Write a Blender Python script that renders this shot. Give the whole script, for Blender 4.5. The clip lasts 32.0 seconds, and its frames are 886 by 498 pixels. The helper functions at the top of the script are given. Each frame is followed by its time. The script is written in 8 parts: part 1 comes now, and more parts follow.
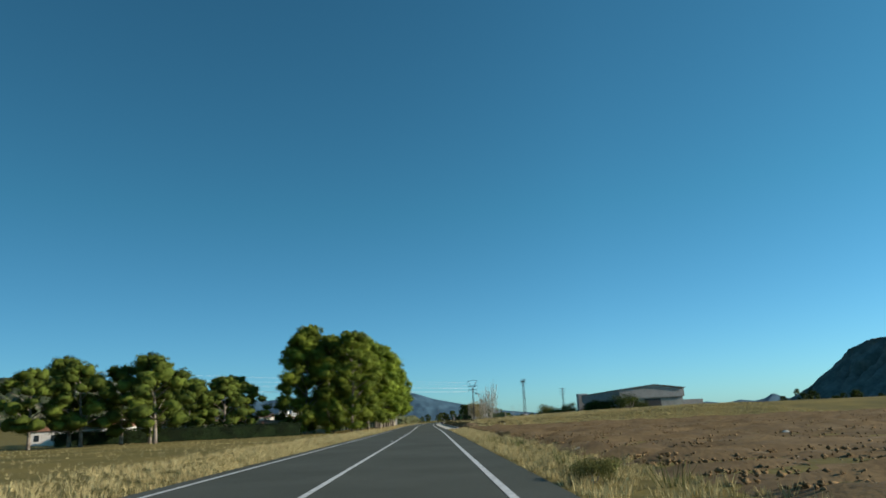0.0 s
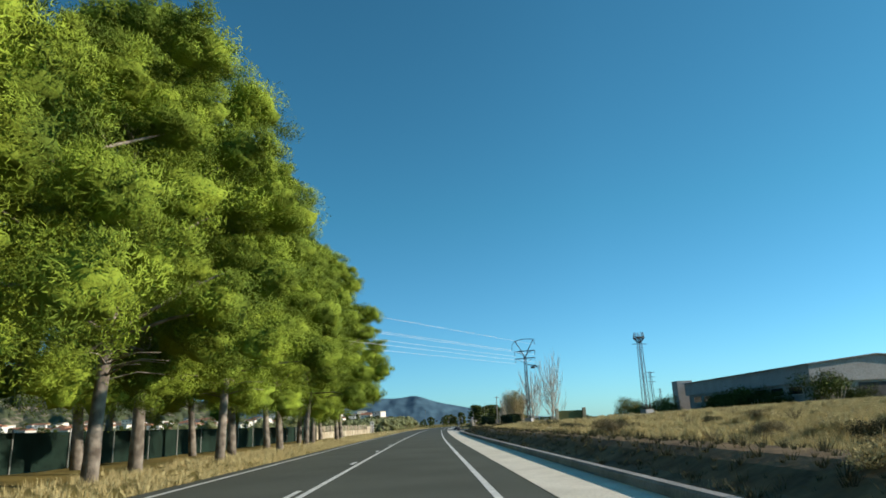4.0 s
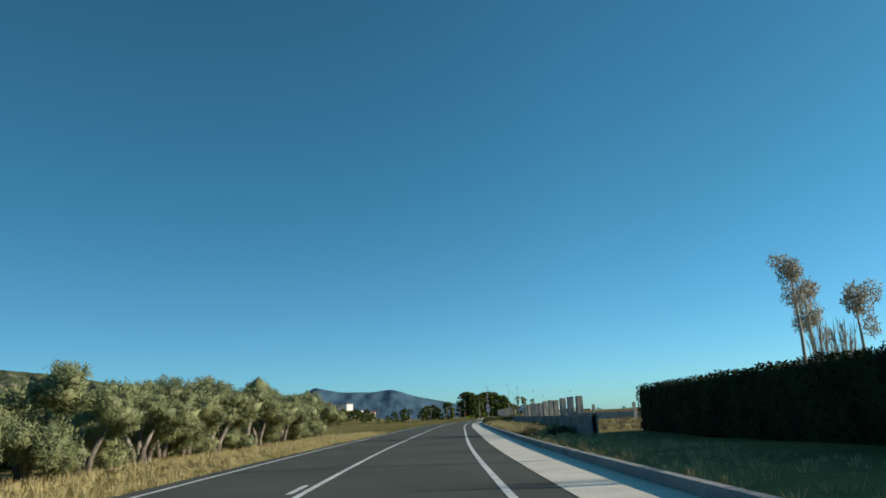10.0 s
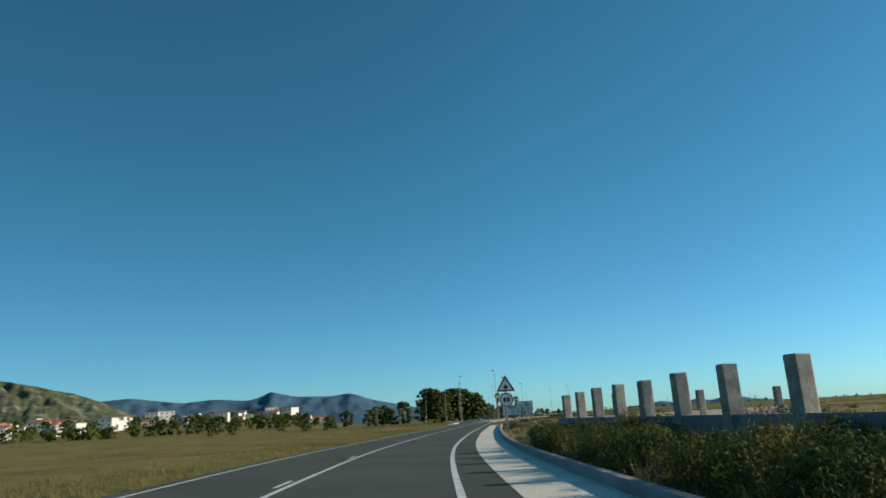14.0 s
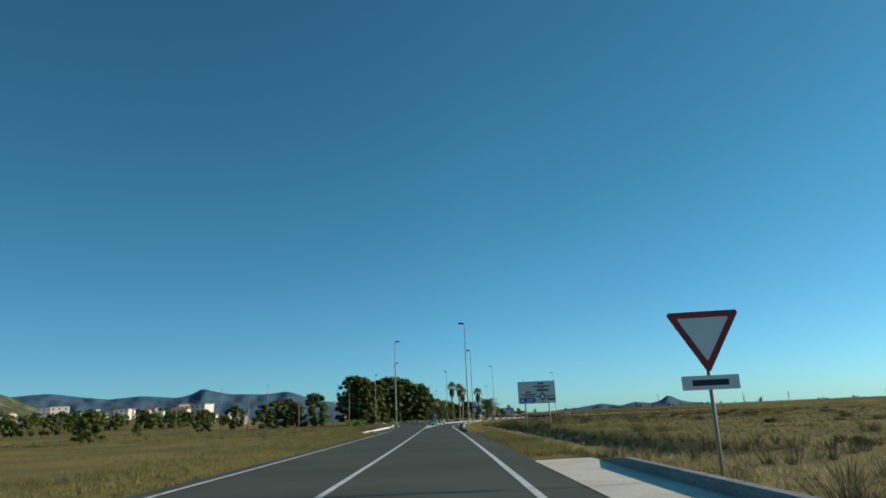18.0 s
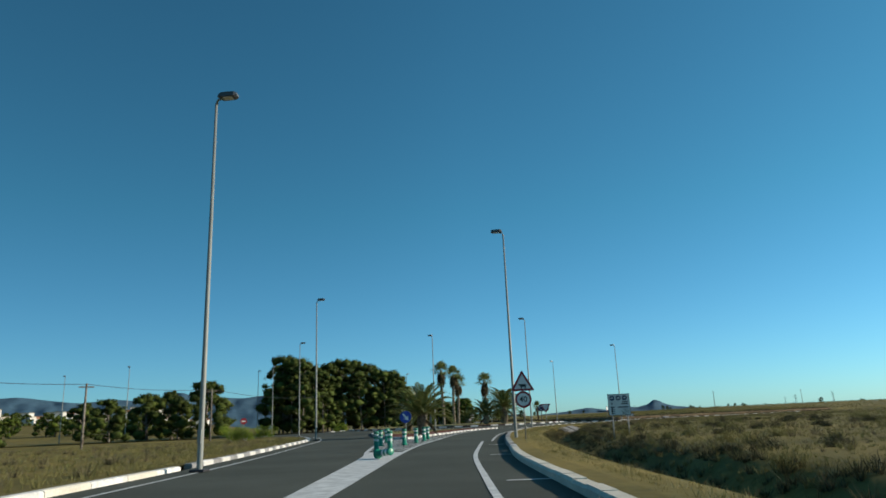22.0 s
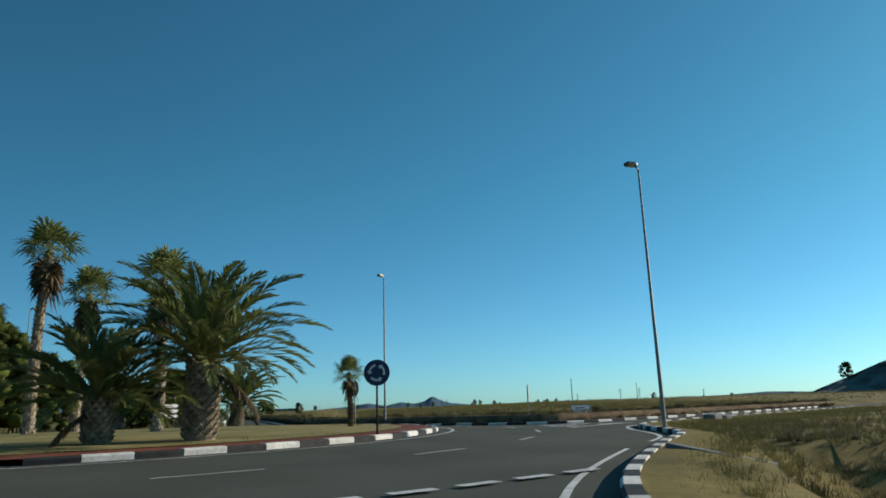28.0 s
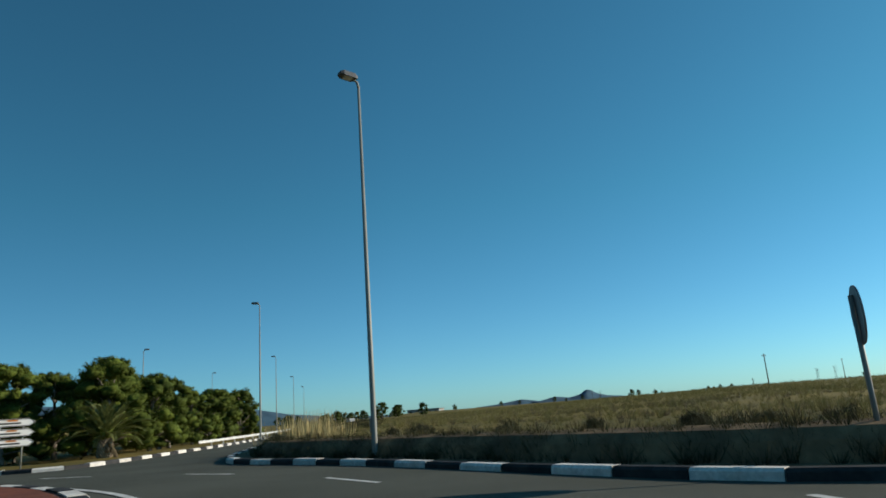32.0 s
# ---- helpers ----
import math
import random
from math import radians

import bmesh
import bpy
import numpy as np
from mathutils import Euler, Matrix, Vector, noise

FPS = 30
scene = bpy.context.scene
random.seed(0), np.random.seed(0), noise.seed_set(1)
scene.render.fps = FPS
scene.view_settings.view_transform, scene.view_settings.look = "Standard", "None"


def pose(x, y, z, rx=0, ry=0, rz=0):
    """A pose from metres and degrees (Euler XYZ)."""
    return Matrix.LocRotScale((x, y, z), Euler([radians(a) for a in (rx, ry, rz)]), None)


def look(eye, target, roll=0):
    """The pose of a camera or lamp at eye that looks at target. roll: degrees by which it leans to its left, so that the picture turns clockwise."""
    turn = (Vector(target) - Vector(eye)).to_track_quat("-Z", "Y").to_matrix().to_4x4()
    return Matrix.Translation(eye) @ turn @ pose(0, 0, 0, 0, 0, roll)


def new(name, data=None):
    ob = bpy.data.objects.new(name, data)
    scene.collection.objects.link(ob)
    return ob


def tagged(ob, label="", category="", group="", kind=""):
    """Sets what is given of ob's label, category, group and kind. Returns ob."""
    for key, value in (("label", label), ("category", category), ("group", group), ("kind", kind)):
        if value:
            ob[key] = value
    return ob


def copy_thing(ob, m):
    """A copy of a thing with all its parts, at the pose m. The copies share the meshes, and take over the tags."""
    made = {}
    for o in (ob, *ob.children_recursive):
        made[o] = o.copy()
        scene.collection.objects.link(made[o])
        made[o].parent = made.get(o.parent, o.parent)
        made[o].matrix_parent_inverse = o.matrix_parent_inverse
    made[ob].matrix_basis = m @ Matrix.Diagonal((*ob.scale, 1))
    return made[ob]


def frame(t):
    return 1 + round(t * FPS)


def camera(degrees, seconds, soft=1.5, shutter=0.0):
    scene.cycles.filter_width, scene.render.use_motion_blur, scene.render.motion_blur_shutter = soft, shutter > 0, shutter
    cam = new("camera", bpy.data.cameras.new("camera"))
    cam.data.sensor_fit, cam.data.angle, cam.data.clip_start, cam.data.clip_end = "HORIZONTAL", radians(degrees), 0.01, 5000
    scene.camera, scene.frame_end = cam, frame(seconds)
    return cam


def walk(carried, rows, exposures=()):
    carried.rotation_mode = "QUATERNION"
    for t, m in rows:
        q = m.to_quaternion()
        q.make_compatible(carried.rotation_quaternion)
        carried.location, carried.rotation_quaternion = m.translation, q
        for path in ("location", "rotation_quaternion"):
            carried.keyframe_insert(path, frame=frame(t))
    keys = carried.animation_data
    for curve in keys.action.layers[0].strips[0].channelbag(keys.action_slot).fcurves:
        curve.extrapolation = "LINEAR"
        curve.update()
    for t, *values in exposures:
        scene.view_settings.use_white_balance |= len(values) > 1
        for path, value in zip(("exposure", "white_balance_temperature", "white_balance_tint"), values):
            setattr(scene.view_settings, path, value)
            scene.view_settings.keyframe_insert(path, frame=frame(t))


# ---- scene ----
# ================= camera =================
EYE = 1.2
cam = camera(66.8, 32.0, soft=1.7)
# seconds, x, y, yaw, pitch, roll
ROWS = [
    (0, 0.00, -0.00, 0.00, 14.26, -2.54),
    (0.5, -0.36, 14.77, 0.17, 14.81, -2.64),
    (1, -0.72, 29.55, 0.00, 14.49, -2.62),
    (1.5, -1.12, 44.30, 0.36, 14.42, -2.49),
    (2, -1.55, 58.96, 0.43, 14.76, -2.63),
    (2.5, -1.97, 73.37, 0.44, 14.73, -2.60),
    (3, -2.49, 87.56, 0.39, 14.76, -2.54),
    (3.5, -2.99, 101.49, 0.32, 14.58, -2.37),
    (5.5, -4.92, 156.04, 0.23, 14.57, -2.96),
    (6, -5.38, 169.36, 0.45, 14.19, -2.62),
    (6.5, -5.86, 182.55, 0.46, 14.33, -2.46),
    (7, -6.25, 195.67, 0.13, 14.25, -2.37),
    (7.5, -6.61, 209.10, -0.26, 14.43, -2.44),
    (8, -6.82, 221.98, -0.30, 13.60, -2.51),
    (8.5, -6.88, 235.02, -0.74, 13.51, -2.97),
    (9, -6.99, 248.23, -0.96, 13.89, -2.81),
    (9.5, -7.03, 261.41, -1.08, 13.95, -2.71),
    (10, -7.00, 274.40, -1.60, 14.07, -2.58),
    (10.5, -6.80, 287.08, -2.61, 14.27, -2.55),
    (11, -6.39, 299.48, -3.01, 14.22, -2.44),
    (11.5, -5.97, 311.59, -3.57, 13.84, -2.50),
    (12, -5.44, 323.42, -4.22, 13.69, -2.47),
    (12.5, -4.86, 334.98, -4.33, 13.52, -2.69),
    (13, -4.24, 346.30, -4.58, 13.91, -2.94),
    (13.5, -3.57, 357.43, -5.04, 14.31, -2.97),
    (14, -2.85, 368.42, -5.00, 14.23, -3.03),
    (14.5, -2.11, 379.34, -4.98, 13.90, -3.25),
    (16.5, 2.06, 422.26, -8.36, 13.84, -2.31),
    (17, 3.47, 432.67, -9.15, 13.76, -2.24),
    (17.5, 5.00, 442.95, -9.31, 13.89, -2.18),
    (18, 6.60, 453.07, -9.74, 14.05, -2.41),
    (18.5, 8.17, 463.14, -10.17, 14.02, -2.53),
    (19, 9.74, 473.15, -10.41, 14.16, -2.58),
    (19.5, 11.34, 483.15, -10.55, 13.93, -3.10),
    (20, 12.94, 493.07, -10.71, 14.10, -3.28),
    (20.5, 14.56, 502.77, -10.82, 13.95, -3.35),
    (21, 16.16, 512.47, -10.50, 13.71, -2.81),
    (21.5, 17.81, 522.22, -10.66, 14.26, -2.59),
    (22, 19.35, 531.30, -11.10, 14.35, -2.42),
    (22.5, 20.77, 539.66, -11.97, 14.49, -2.62),
    (23, 22.33, 547.56, -13.98, 14.20, -2.93),
    (23.5, 24.09, 555.14, -14.67, 14.00, -3.02),
    (24, 25.92, 562.41, -15.78, 15.03, -2.86),
    (24.5, 27.79, 569.22, -16.58, 14.22, -2.50),
    (26.5, 36.41, 594.80, -23.12, 14.61, -2.00),
    (27, 38.86, 600.34, -24.73, 13.94, -2.42),
    (27.5, 41.40, 605.63, -26.70, 13.78, -2.35),
    (28, 44.02, 610.80, -29.12, 13.33, -1.81),
    (28.5, 46.72, 615.51, -32.06, 14.02, -1.33),
    (29, 49.46, 619.68, -34.44, 14.68, -1.42),
    (29.5, 52.21, 623.46, -36.47, 14.73, -1.44),
    (30, 54.94, 627.01, -36.57, 15.09, -3.01),
    (30.5, 57.38, 630.33, -35.08, 14.57, -3.66),
    (31, 59.53, 633.76, -30.55, 14.31, -3.85),
    (31.5, 61.24, 637.22, -24.53, 13.67, -3.99),
    (32, 62.43, 640.63, -16.85, 13.64, -4.24),
]


def aim(x, y, yaw, pitch, roll):
    a, b = radians(yaw), radians(pitch)
    ahead = Vector((-math.sin(a) * math.cos(b), math.cos(a) * math.cos(b), math.sin(b)))
    eye = Vector((x, y, EYE))
    return look(eye, eye + 10 * ahead, roll)


walk(cam, [(t, aim(x, y, yaw, pitch, roll)) for t, x, y, yaw, pitch, roll in ROWS], exposures=[(0, 0.46), (2, 0.54), (3, 0.80), (6, 0.70), (7, 0.68), (9, 0.56), (13, 0.42), (18, 0.34), (20, 0.28), (22, 0.36), (24, 0.42), (27, 0.32), (29, 0.12), (30, 0.08), (31, 0.06), (32, 0.24)])

# ================= light =================
SUN_AZIMUTH, SUN_ELEVATION = 97.0, 19.5   # degrees clockwise from +y, and above the horizon
world = bpy.data.worlds.new("world")
scene.world = world
world.use_nodes = True
wn = world.node_tree.nodes
sky = wn.new("ShaderNodeTexSky")
sky.sky_type = "NISHITA"
sky.sun_disc = False
sky.sun_elevation, sky.sun_rotation = radians(SUN_ELEVATION), radians(SUN_AZIMUTH)
sky.air_density, sky.dust_density, sky.ozone_density = 0.75, 0.3, 3.5
wn["Background"].inputs["Strength"].default_value = 0.10
tint = wn.new("ShaderNodeMix")
tint.data_type, tint.blend_type = "RGBA", "MULTIPLY"
tint.inputs["Factor"].default_value = 1.0
coord, split, haze = wn.new("ShaderNodeTexCoord"), wn.new("ShaderNodeSeparateXYZ"), wn.new("ShaderNodeValToRGB")
world.node_tree.links.new(coord.outputs["Generated"], split.inputs[0])
world.node_tree.links.new(split.outputs["Z"], haze.inputs["Fac"])
haze.color_ramp.elements[0].position, haze.color_ramp.elements[1].position = 0.0, 0.30
haze.color_ramp.elements[0].color, haze.color_ramp.elements[1].color = (0.54, 0.89, 0.99, 1), (0.41, 0.99, 0.90, 1)
world.node_tree.links.new(haze.outputs["Color"], tint.inputs[7])
world.node_tree.links.new(sky.outputs[0], tint.inputs[6])
# a clear sky grows brighter towards the sun's side
toward, gain, glow = wn.new("ShaderNodeVectorMath"), wn.new("ShaderNodeMapRange"), wn.new("ShaderNodeVectorMath")
toward.operation, glow.operation = "DOT_PRODUCT", "SCALE"
toward.inputs[1].default_value = (math.sin(radians(SUN_AZIMUTH)), math.cos(radians(SUN_AZIMUTH)), 0)
gain.inputs["From Min"].default_value, gain.inputs["From Max"].default_value = -0.9, 0.1
gain.inputs["To Min"].default_value, gain.inputs["To Max"].default_value = 0.60, 1.11
world.node_tree.links.new(coord.outputs["Generated"], toward.inputs[0])
world.node_tree.links.new(toward.outputs["Value"], gain.inputs["Value"])
world.node_tree.links.new(tint.outputs[2], glow.inputs[0])
world.node_tree.links.new(gain.outputs[0], glow.inputs["Scale"])
world.node_tree.links.new(glow.outputs[0], wn["Background"].inputs["Color"])
sun = new("sun", bpy.data.lights.new("sun", "SUN"))
sun.data.energy, sun.data.angle, sun.data.color = 4.3, radians(0.55), (1.0, 0.88, 0.72)
az, el = radians(SUN_AZIMUTH), radians(SUN_ELEVATION)
sun_way = Vector((math.sin(az) * math.cos(el), math.cos(az) * math.cos(el), math.sin(el)))
sun.matrix_basis = look(sun_way * 200, (0, 0, 0))


# ================= materials =================
def material(name, colour, rough=0.8, metal=0.0, colour2=None, scale=2.0, fine=None, bump=0.0, bump_scale=40.0, detail=6.0,
             spread=0.0, translucent=0.0, coat=0.0, mix_at=(0.35, 0.65)):
    """A surface whose colour wanders between two tones at a large and a fine scale, with fine relief."""
    m = bpy.data.materials.new(name)
    m.use_nodes = True
    nt = m.node_tree
    n, link = nt.nodes, nt.links.new
    bsdf = n["Principled BSDF"]
    bsdf.inputs["Roughness"].default_value, bsdf.inputs["Metallic"].default_value = rough, metal
    bsdf.inputs["Coat Weight"].default_value = coat
    if rough >= 0.75:                            # leaves, soil, weathered stone: hardly any sheen
        bsdf.inputs["Specular IOR Level"].default_value = 0.12
    c1 = (*(v * 0.88 for v in colour), 1)
    c2 = (*(v * 0.88 for v in (colour2 or tuple(v * 0.75 for v in colour))), 1)
    geo = n.new("ShaderNodeNewGeometry")
    big = n.new("ShaderNodeTexNoise")
    big.inputs["Scale"].default_value, big.inputs["Detail"].default_value = scale, detail
    link(geo.outputs["Position"], big.inputs["Vector"])
    ramp = n.new("ShaderNodeValToRGB")
    ramp.color_ramp.elements[0].position, ramp.color_ramp.elements[1].position = mix_at
    ramp.color_ramp.elements[0].color, ramp.color_ramp.elements[1].color = c1, c2
    link(big.outputs["Fac"], ramp.inputs["Fac"])
    out = ramp.outputs["Color"]
    if fine:
        small = n.new("ShaderNodeTexNoise")
        small.inputs["Scale"].default_value, small.inputs["Detail"].default_value = fine, 3
        link(geo.outputs["Position"], small.inputs["Vector"])
        hsv = n.new("ShaderNodeHueSaturation")
        fit = n.new("ShaderNodeMapRange")
        fit.inputs["From Min"].default_value, fit.inputs["From Max"].default_value = 0.3, 0.7
        fit.inputs["To Min"].default_value, fit.inputs["To Max"].default_value = 0.84, 1.16
        link(small.outputs["Fac"], fit.inputs["Value"])
        link(fit.outputs[0], hsv.inputs["Value"])
        link(out, hsv.inputs["Color"])
        out = hsv.outputs["Color"]
    if spread:
        info = n.new("ShaderNodeNewGeometry") if spread < 0 else n.new("ShaderNodeObjectInfo")
        rnd = info.outputs["Random Per Island"] if spread < 0 else info.outputs["Random"]
        hsv = n.new("ShaderNodeHueSaturation")
        fit = n.new("ShaderNodeMapRange")
        fit.inputs["To Min"].default_value, fit.inputs["To Max"].default_value = 1 - abs(spread), 1 + abs(spread)
        link(rnd, fit.inputs["Value"])
        link(fit.outputs[0], hsv.inputs["Value"])
        link(out, hsv.inputs["Color"])
        out = hsv.outputs["Color"]
    link(out, bsdf.inputs["Base Color"])
    if bump:
        tex = n.new("ShaderNodeTexNoise")
        tex.inputs["Scale"].default_value, tex.inputs["Detail"].default_value = bump_scale, 4
        link(geo.outputs["Position"], tex.inputs["Vector"])
        b = n.new("ShaderNodeBump")
        b.inputs["Strength"].default_value, b.inputs["Distance"].default_value = bump, 0.02
        link(tex.outputs["Fac"], b.inputs["Height"])
        link(b.outputs["Normal"], bsdf.inputs["Normal"])
    if translucent:
        tr = n.new("ShaderNodeBsdfTranslucent")
        mix = n.new("ShaderNodeMixShader")
        mix.inputs[0].default_value = translucent
        link(out, tr.inputs["Color"])
        link(bsdf.outputs[0], mix.inputs[1])
        link(tr.outputs[0], mix.inputs[2])
        link(mix.outputs[0], n["Material Output"].inputs["Surface"])
    return m


ASPHALT = material("asphalt", (0.078, 0.084, 0.069), 0.95, colour2=(0.100, 0.107, 0.089), scale=0.25, fine=90, bump=0.25, bump_scale=160)
PAINT = material("road_paint", (0.76, 0.76, 0.73), 0.7, colour2=(0.50, 0.50, 0.48), scale=3.0, fine=40, bump=0.1)
CONCRETE = material("concrete", (0.76, 0.71, 0.60), 0.85, colour2=(0.63, 0.585, 0.49), scale=0.8, fine=25, bump=0.2, bump_scale=60)
CONCRETE_GREY = material("grey_concrete", (0.34, 0.335, 0.33), 0.9, colour2=(0.24, 0.235, 0.23), scale=0.9, fine=18, bump=0.3)
SOIL_DRY = material("dry_soil", (0.245, 0.185, 0.055), 0.95, colour2=(0.132, 0.112, 0.034), scale=0.16, fine=4.0, bump=0.8, bump_scale=6)
SOIL_BANK = material("bank_soil", (0.25, 0.175, 0.10), 0.95, colour2=(0.115, 0.082, 0.05), scale=0.9, fine=5.0, bump=1.0, bump_scale=7)
CLOD = material("soil_clods", (0.25, 0.172, 0.09), 0.95, colour2=(0.16, 0.108, 0.055), scale=0.4, spread=-0.3, bump=0.8, bump_scale=25)
PLOUGHED = material("ploughed_soil", (0.245, 0.165, 0.080), 0.95, colour2=(0.150, 0.098, 0.046), scale=0.5, fine=5, bump=1.0, bump_scale=9)
STRAW = material("dry_grass", (0.56, 0.47, 0.235), 0.9, colour2=(0.40, 0.335, 0.165), scale=0.35, spread=-0.35, translucent=0.18)
WEED = material("green_weeds", (0.11, 0.13, 0.04), 0.85, colour2=(0.16, 0.15, 0.05), scale=0.4, spread=-0.35, translucent=0.3)
BRUSH = material("grey_brush", (0.20, 0.17, 0.10), 0.9, colour2=(0.125, 0.105, 0.06), scale=0.4, spread=-0.3, translucent=0.2)
# scrub tone kept dark to add to the shade of ditch and banks
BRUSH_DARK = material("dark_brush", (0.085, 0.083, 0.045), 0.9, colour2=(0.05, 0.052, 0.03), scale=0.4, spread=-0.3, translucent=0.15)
PINE = material("pine_needles", (0.255, 0.335, 0.036), 0.8, colour2=(0.090, 0.135, 0.018), scale=0.45, spread=-0.2, translucent=0.02, fine=5.0, bump=1.0, bump_scale=16.0)
# darker copies of the needle colour, with the trees' shaded sides put in
PINE_DEEP = material("shade_deep_pine_needles", (0.205, 0.255, 0.032), 0.8, colour2=(0.070, 0.098, 0.014), scale=0.45, spread=-0.2, translucent=0.02, fine=5.0, bump=1.0, bump_scale=16.0)
PINE_MID = material("green_pine_needles", (0.110, 0.145, 0.022), 0.8, colour2=(0.046, 0.066, 0.012), scale=0.5, spread=-0.25, translucent=0.02, fine=5.0, bump=1.0, bump_scale=16.0)
PINE_DARK = material("shade_dark_pine_needles", (0.086, 0.112, 0.022), 0.8, colour2=(0.034, 0.047, 0.011), scale=0.5, spread=-0.35, translucent=0.02, fine=5.0, bump=1.0, bump_scale=16.0)
OLIVE = material("olive_leaves", (0.31, 0.33, 0.15), 0.65, colour2=(0.17, 0.195, 0.085), scale=0.6, spread=-0.22, translucent=0.25)
# near-black leaves: shade on the hedge faces is part of this colour
HEDGE = material("shade_dark_hedge_leaves", (0.024, 0.042, 0.015), 0.8, colour2=(0.014, 0.022, 0.010), scale=0.8, spread=-0.4, translucent=0.15)
BARK = material("pine_bark", (0.31, 0.27, 0.225), 0.95, colour2=(0.115, 0.095, 0.078), scale=3.0, fine=12, bump=0.9, bump_scale=14)
BARE_WOOD = material("bare_branches", (0.50, 0.45, 0.38), 0.9, colour2=(0.37, 0.33, 0.27), scale=2.0, bump=0.4)
PALM = material("palm_leaf", (0.27, 0.30, 0.105), 0.42, colour2=(0.15, 0.185, 0.055), scale=1.0, spread=-0.3, translucent=0.32)
PALM_DRY = material("dry_palm_leaf", (0.16, 0.125, 0.072), 0.85, colour2=(0.095, 0.072, 0.045), scale=1.0, spread=-0.3, translucent=0.15)
PALM_TRUNK = material("palm_trunk", (0.40, 0.34, 0.25), 0.95, colour2=(0.17, 0.135, 0.095), scale=4.0, fine=15, bump=0.8, bump_scale=12)
STEEL = material("galvanised_steel", (0.29, 0.30, 0.275), 0.6, 0.15, colour2=(0.24, 0.25, 0.23), scale=1.2)
# near black because the pylons' unlit, backlit look is put into the colour
STEEL_DARK = material("backlit_dark_steel", (0.045, 0.045, 0.05), 0.7, 0.2, colour2=(0.03, 0.03, 0.032), scale=2.0)
LAMP_CASE = material("lamp_case", (0.12, 0.125, 0.13), 0.5, 0.3, scale=4.0)
SIGN_WHITE = material("sign_white", (0.84, 0.84, 0.82), 0.45, colour2=(0.76, 0.76, 0.74), scale=1.5)
SIGN_RED = material("sign_red", (0.36, 0.022, 0.03), 0.45, colour2=(0.28, 0.02, 0.026), scale=2.0)
SIGN_BLACK = material("sign_black", (0.012, 0.012, 0.014), 0.45, colour2=(0.02, 0.02, 0.022), scale=2.0)
SIGN_BLUE = material("sign_blue", (0.022, 0.075, 0.45), 0.4, colour2=(0.018, 0.06, 0.38), scale=2.0)
SIGN_GREY = material("sign_back", (0.20, 0.205, 0.21), 0.55, 0.4, colour2=(0.15, 0.155, 0.16), scale=2.0)
SIGN_ORANGE = material("sign_orange", (0.62, 0.22, 0.03), 0.45, scale=2.0)
KERB_WHITE = material("white_kerb_paint", (0.84, 0.82, 0.77), 0.75, colour2=(0.64, 0.62, 0.57), scale=2.5, fine=14, bump=0.2, spread=0.12)
KERB_BLACK = material("black_kerb_paint", (0.035, 0.036, 0.038), 0.75, colour2=(0.06, 0.06, 0.06), scale=2.5, fine=14, bump=0.2, spread=0.2)
BRICK_RED = material("red_paving", (0.24, 0.085, 0.055), 0.85, colour2=(0.17, 0.065, 0.045), scale=1.2, fine=9, bump=0.3)
BOLLARD_GREEN = material("bollard_green", (0.010, 0.25, 0.15), 0.4, colour2=(0.012, 0.19, 0.12), scale=3.0)
WALL_CREAM = material("cream_render", (0.52, 0.46, 0.34), 0.85, colour2=(0.27, 0.22, 0.15), scale=0.7, fine=7, bump=0.2)
WALL_WHITE = material("white_render", (0.70, 0.68, 0.63), 0.85, colour2=(0.58, 0.55, 0.50), scale=0.5, fine=6)
HALL_WALL = material("hall_panels", (0.36, 0.35, 0.34), 0.7, colour2=(0.29, 0.28, 0.27), scale=0.3, fine=4)
HALL_ROOF = material("hall_roof", (0.24, 0.24, 0.245), 0.6, colour2=(0.19, 0.19, 0.195), scale=0.3)
ROOF_TILE = material("roof_tiles", (0.34, 0.17, 0.10), 0.85, colour2=(0.25, 0.12, 0.075), scale=0.6, fine=8)
GLASS_DARK = material("window_glass", (0.02, 0.024, 0.03), 0.08, 0.0, scale=1.0)
NET_GREEN = material("green_netting", (0.02, 0.22, 0.085), 0.8, colour2=(0.015, 0.15, 0.06), scale=1.5, translucent=0.3)
ROCK = material("hill_rock", (0.265, 0.225, 0.155), 0.95, colour2=(0.082, 0.096, 0.046), scale=0.020, fine=0.14, mix_at=(0.33, 0.47))
# the blue of distance haze is mixed into this rock colour
MOUNTAIN = material("haze_blue_mountain", (0.068, 0.130, 0.182), 1.0, colour2=(0.056, 0.110, 0.156), scale=0.006, fine=0.035)
RUBBER = material("black_rubber", (0.02, 0.02, 0.02), 0.8, scale=3.0)
CAR_WHITE = material("white_car_paint", (0.75, 0.75, 0.74), 0.3, scale=1.0, coat=0.5)


# ================= mesh helpers =================
def link_mesh(name, verts, faces, mat, parent=None, label="", smooth=False):
    me = bpy.data.meshes.new(name)
    me.from_pydata([tuple(map(float, v)) for v in verts], [], [tuple(map(int, f)) for f in faces])
    me.materials.append(mat)
    if smooth:
        me.polygons.foreach_set("use_smooth", [True] * len(me.polygons))
    me.update()
    ob = new(name, me)
    if parent:
        ob.parent = parent
    return tagged(ob, label)


def part(name, bm, mat, parent=None, label="", smooth=False):
    me = bpy.data.meshes.new(name)
    bmesh.ops.recalc_face_normals(bm, faces=bm.faces)
    bm.to_mesh(me)
    bm.free()
    me.materials.append(mat)
    if smooth:
        me.polygons.foreach_set("use_smooth", [True] * len(me.polygons))
    ob = new(name, me)
    if parent:
        ob.parent = parent
    return tagged(ob, label)


def thing(name, label, category, group="", kind=""):
    return tagged(new(name), label, category, group, kind)


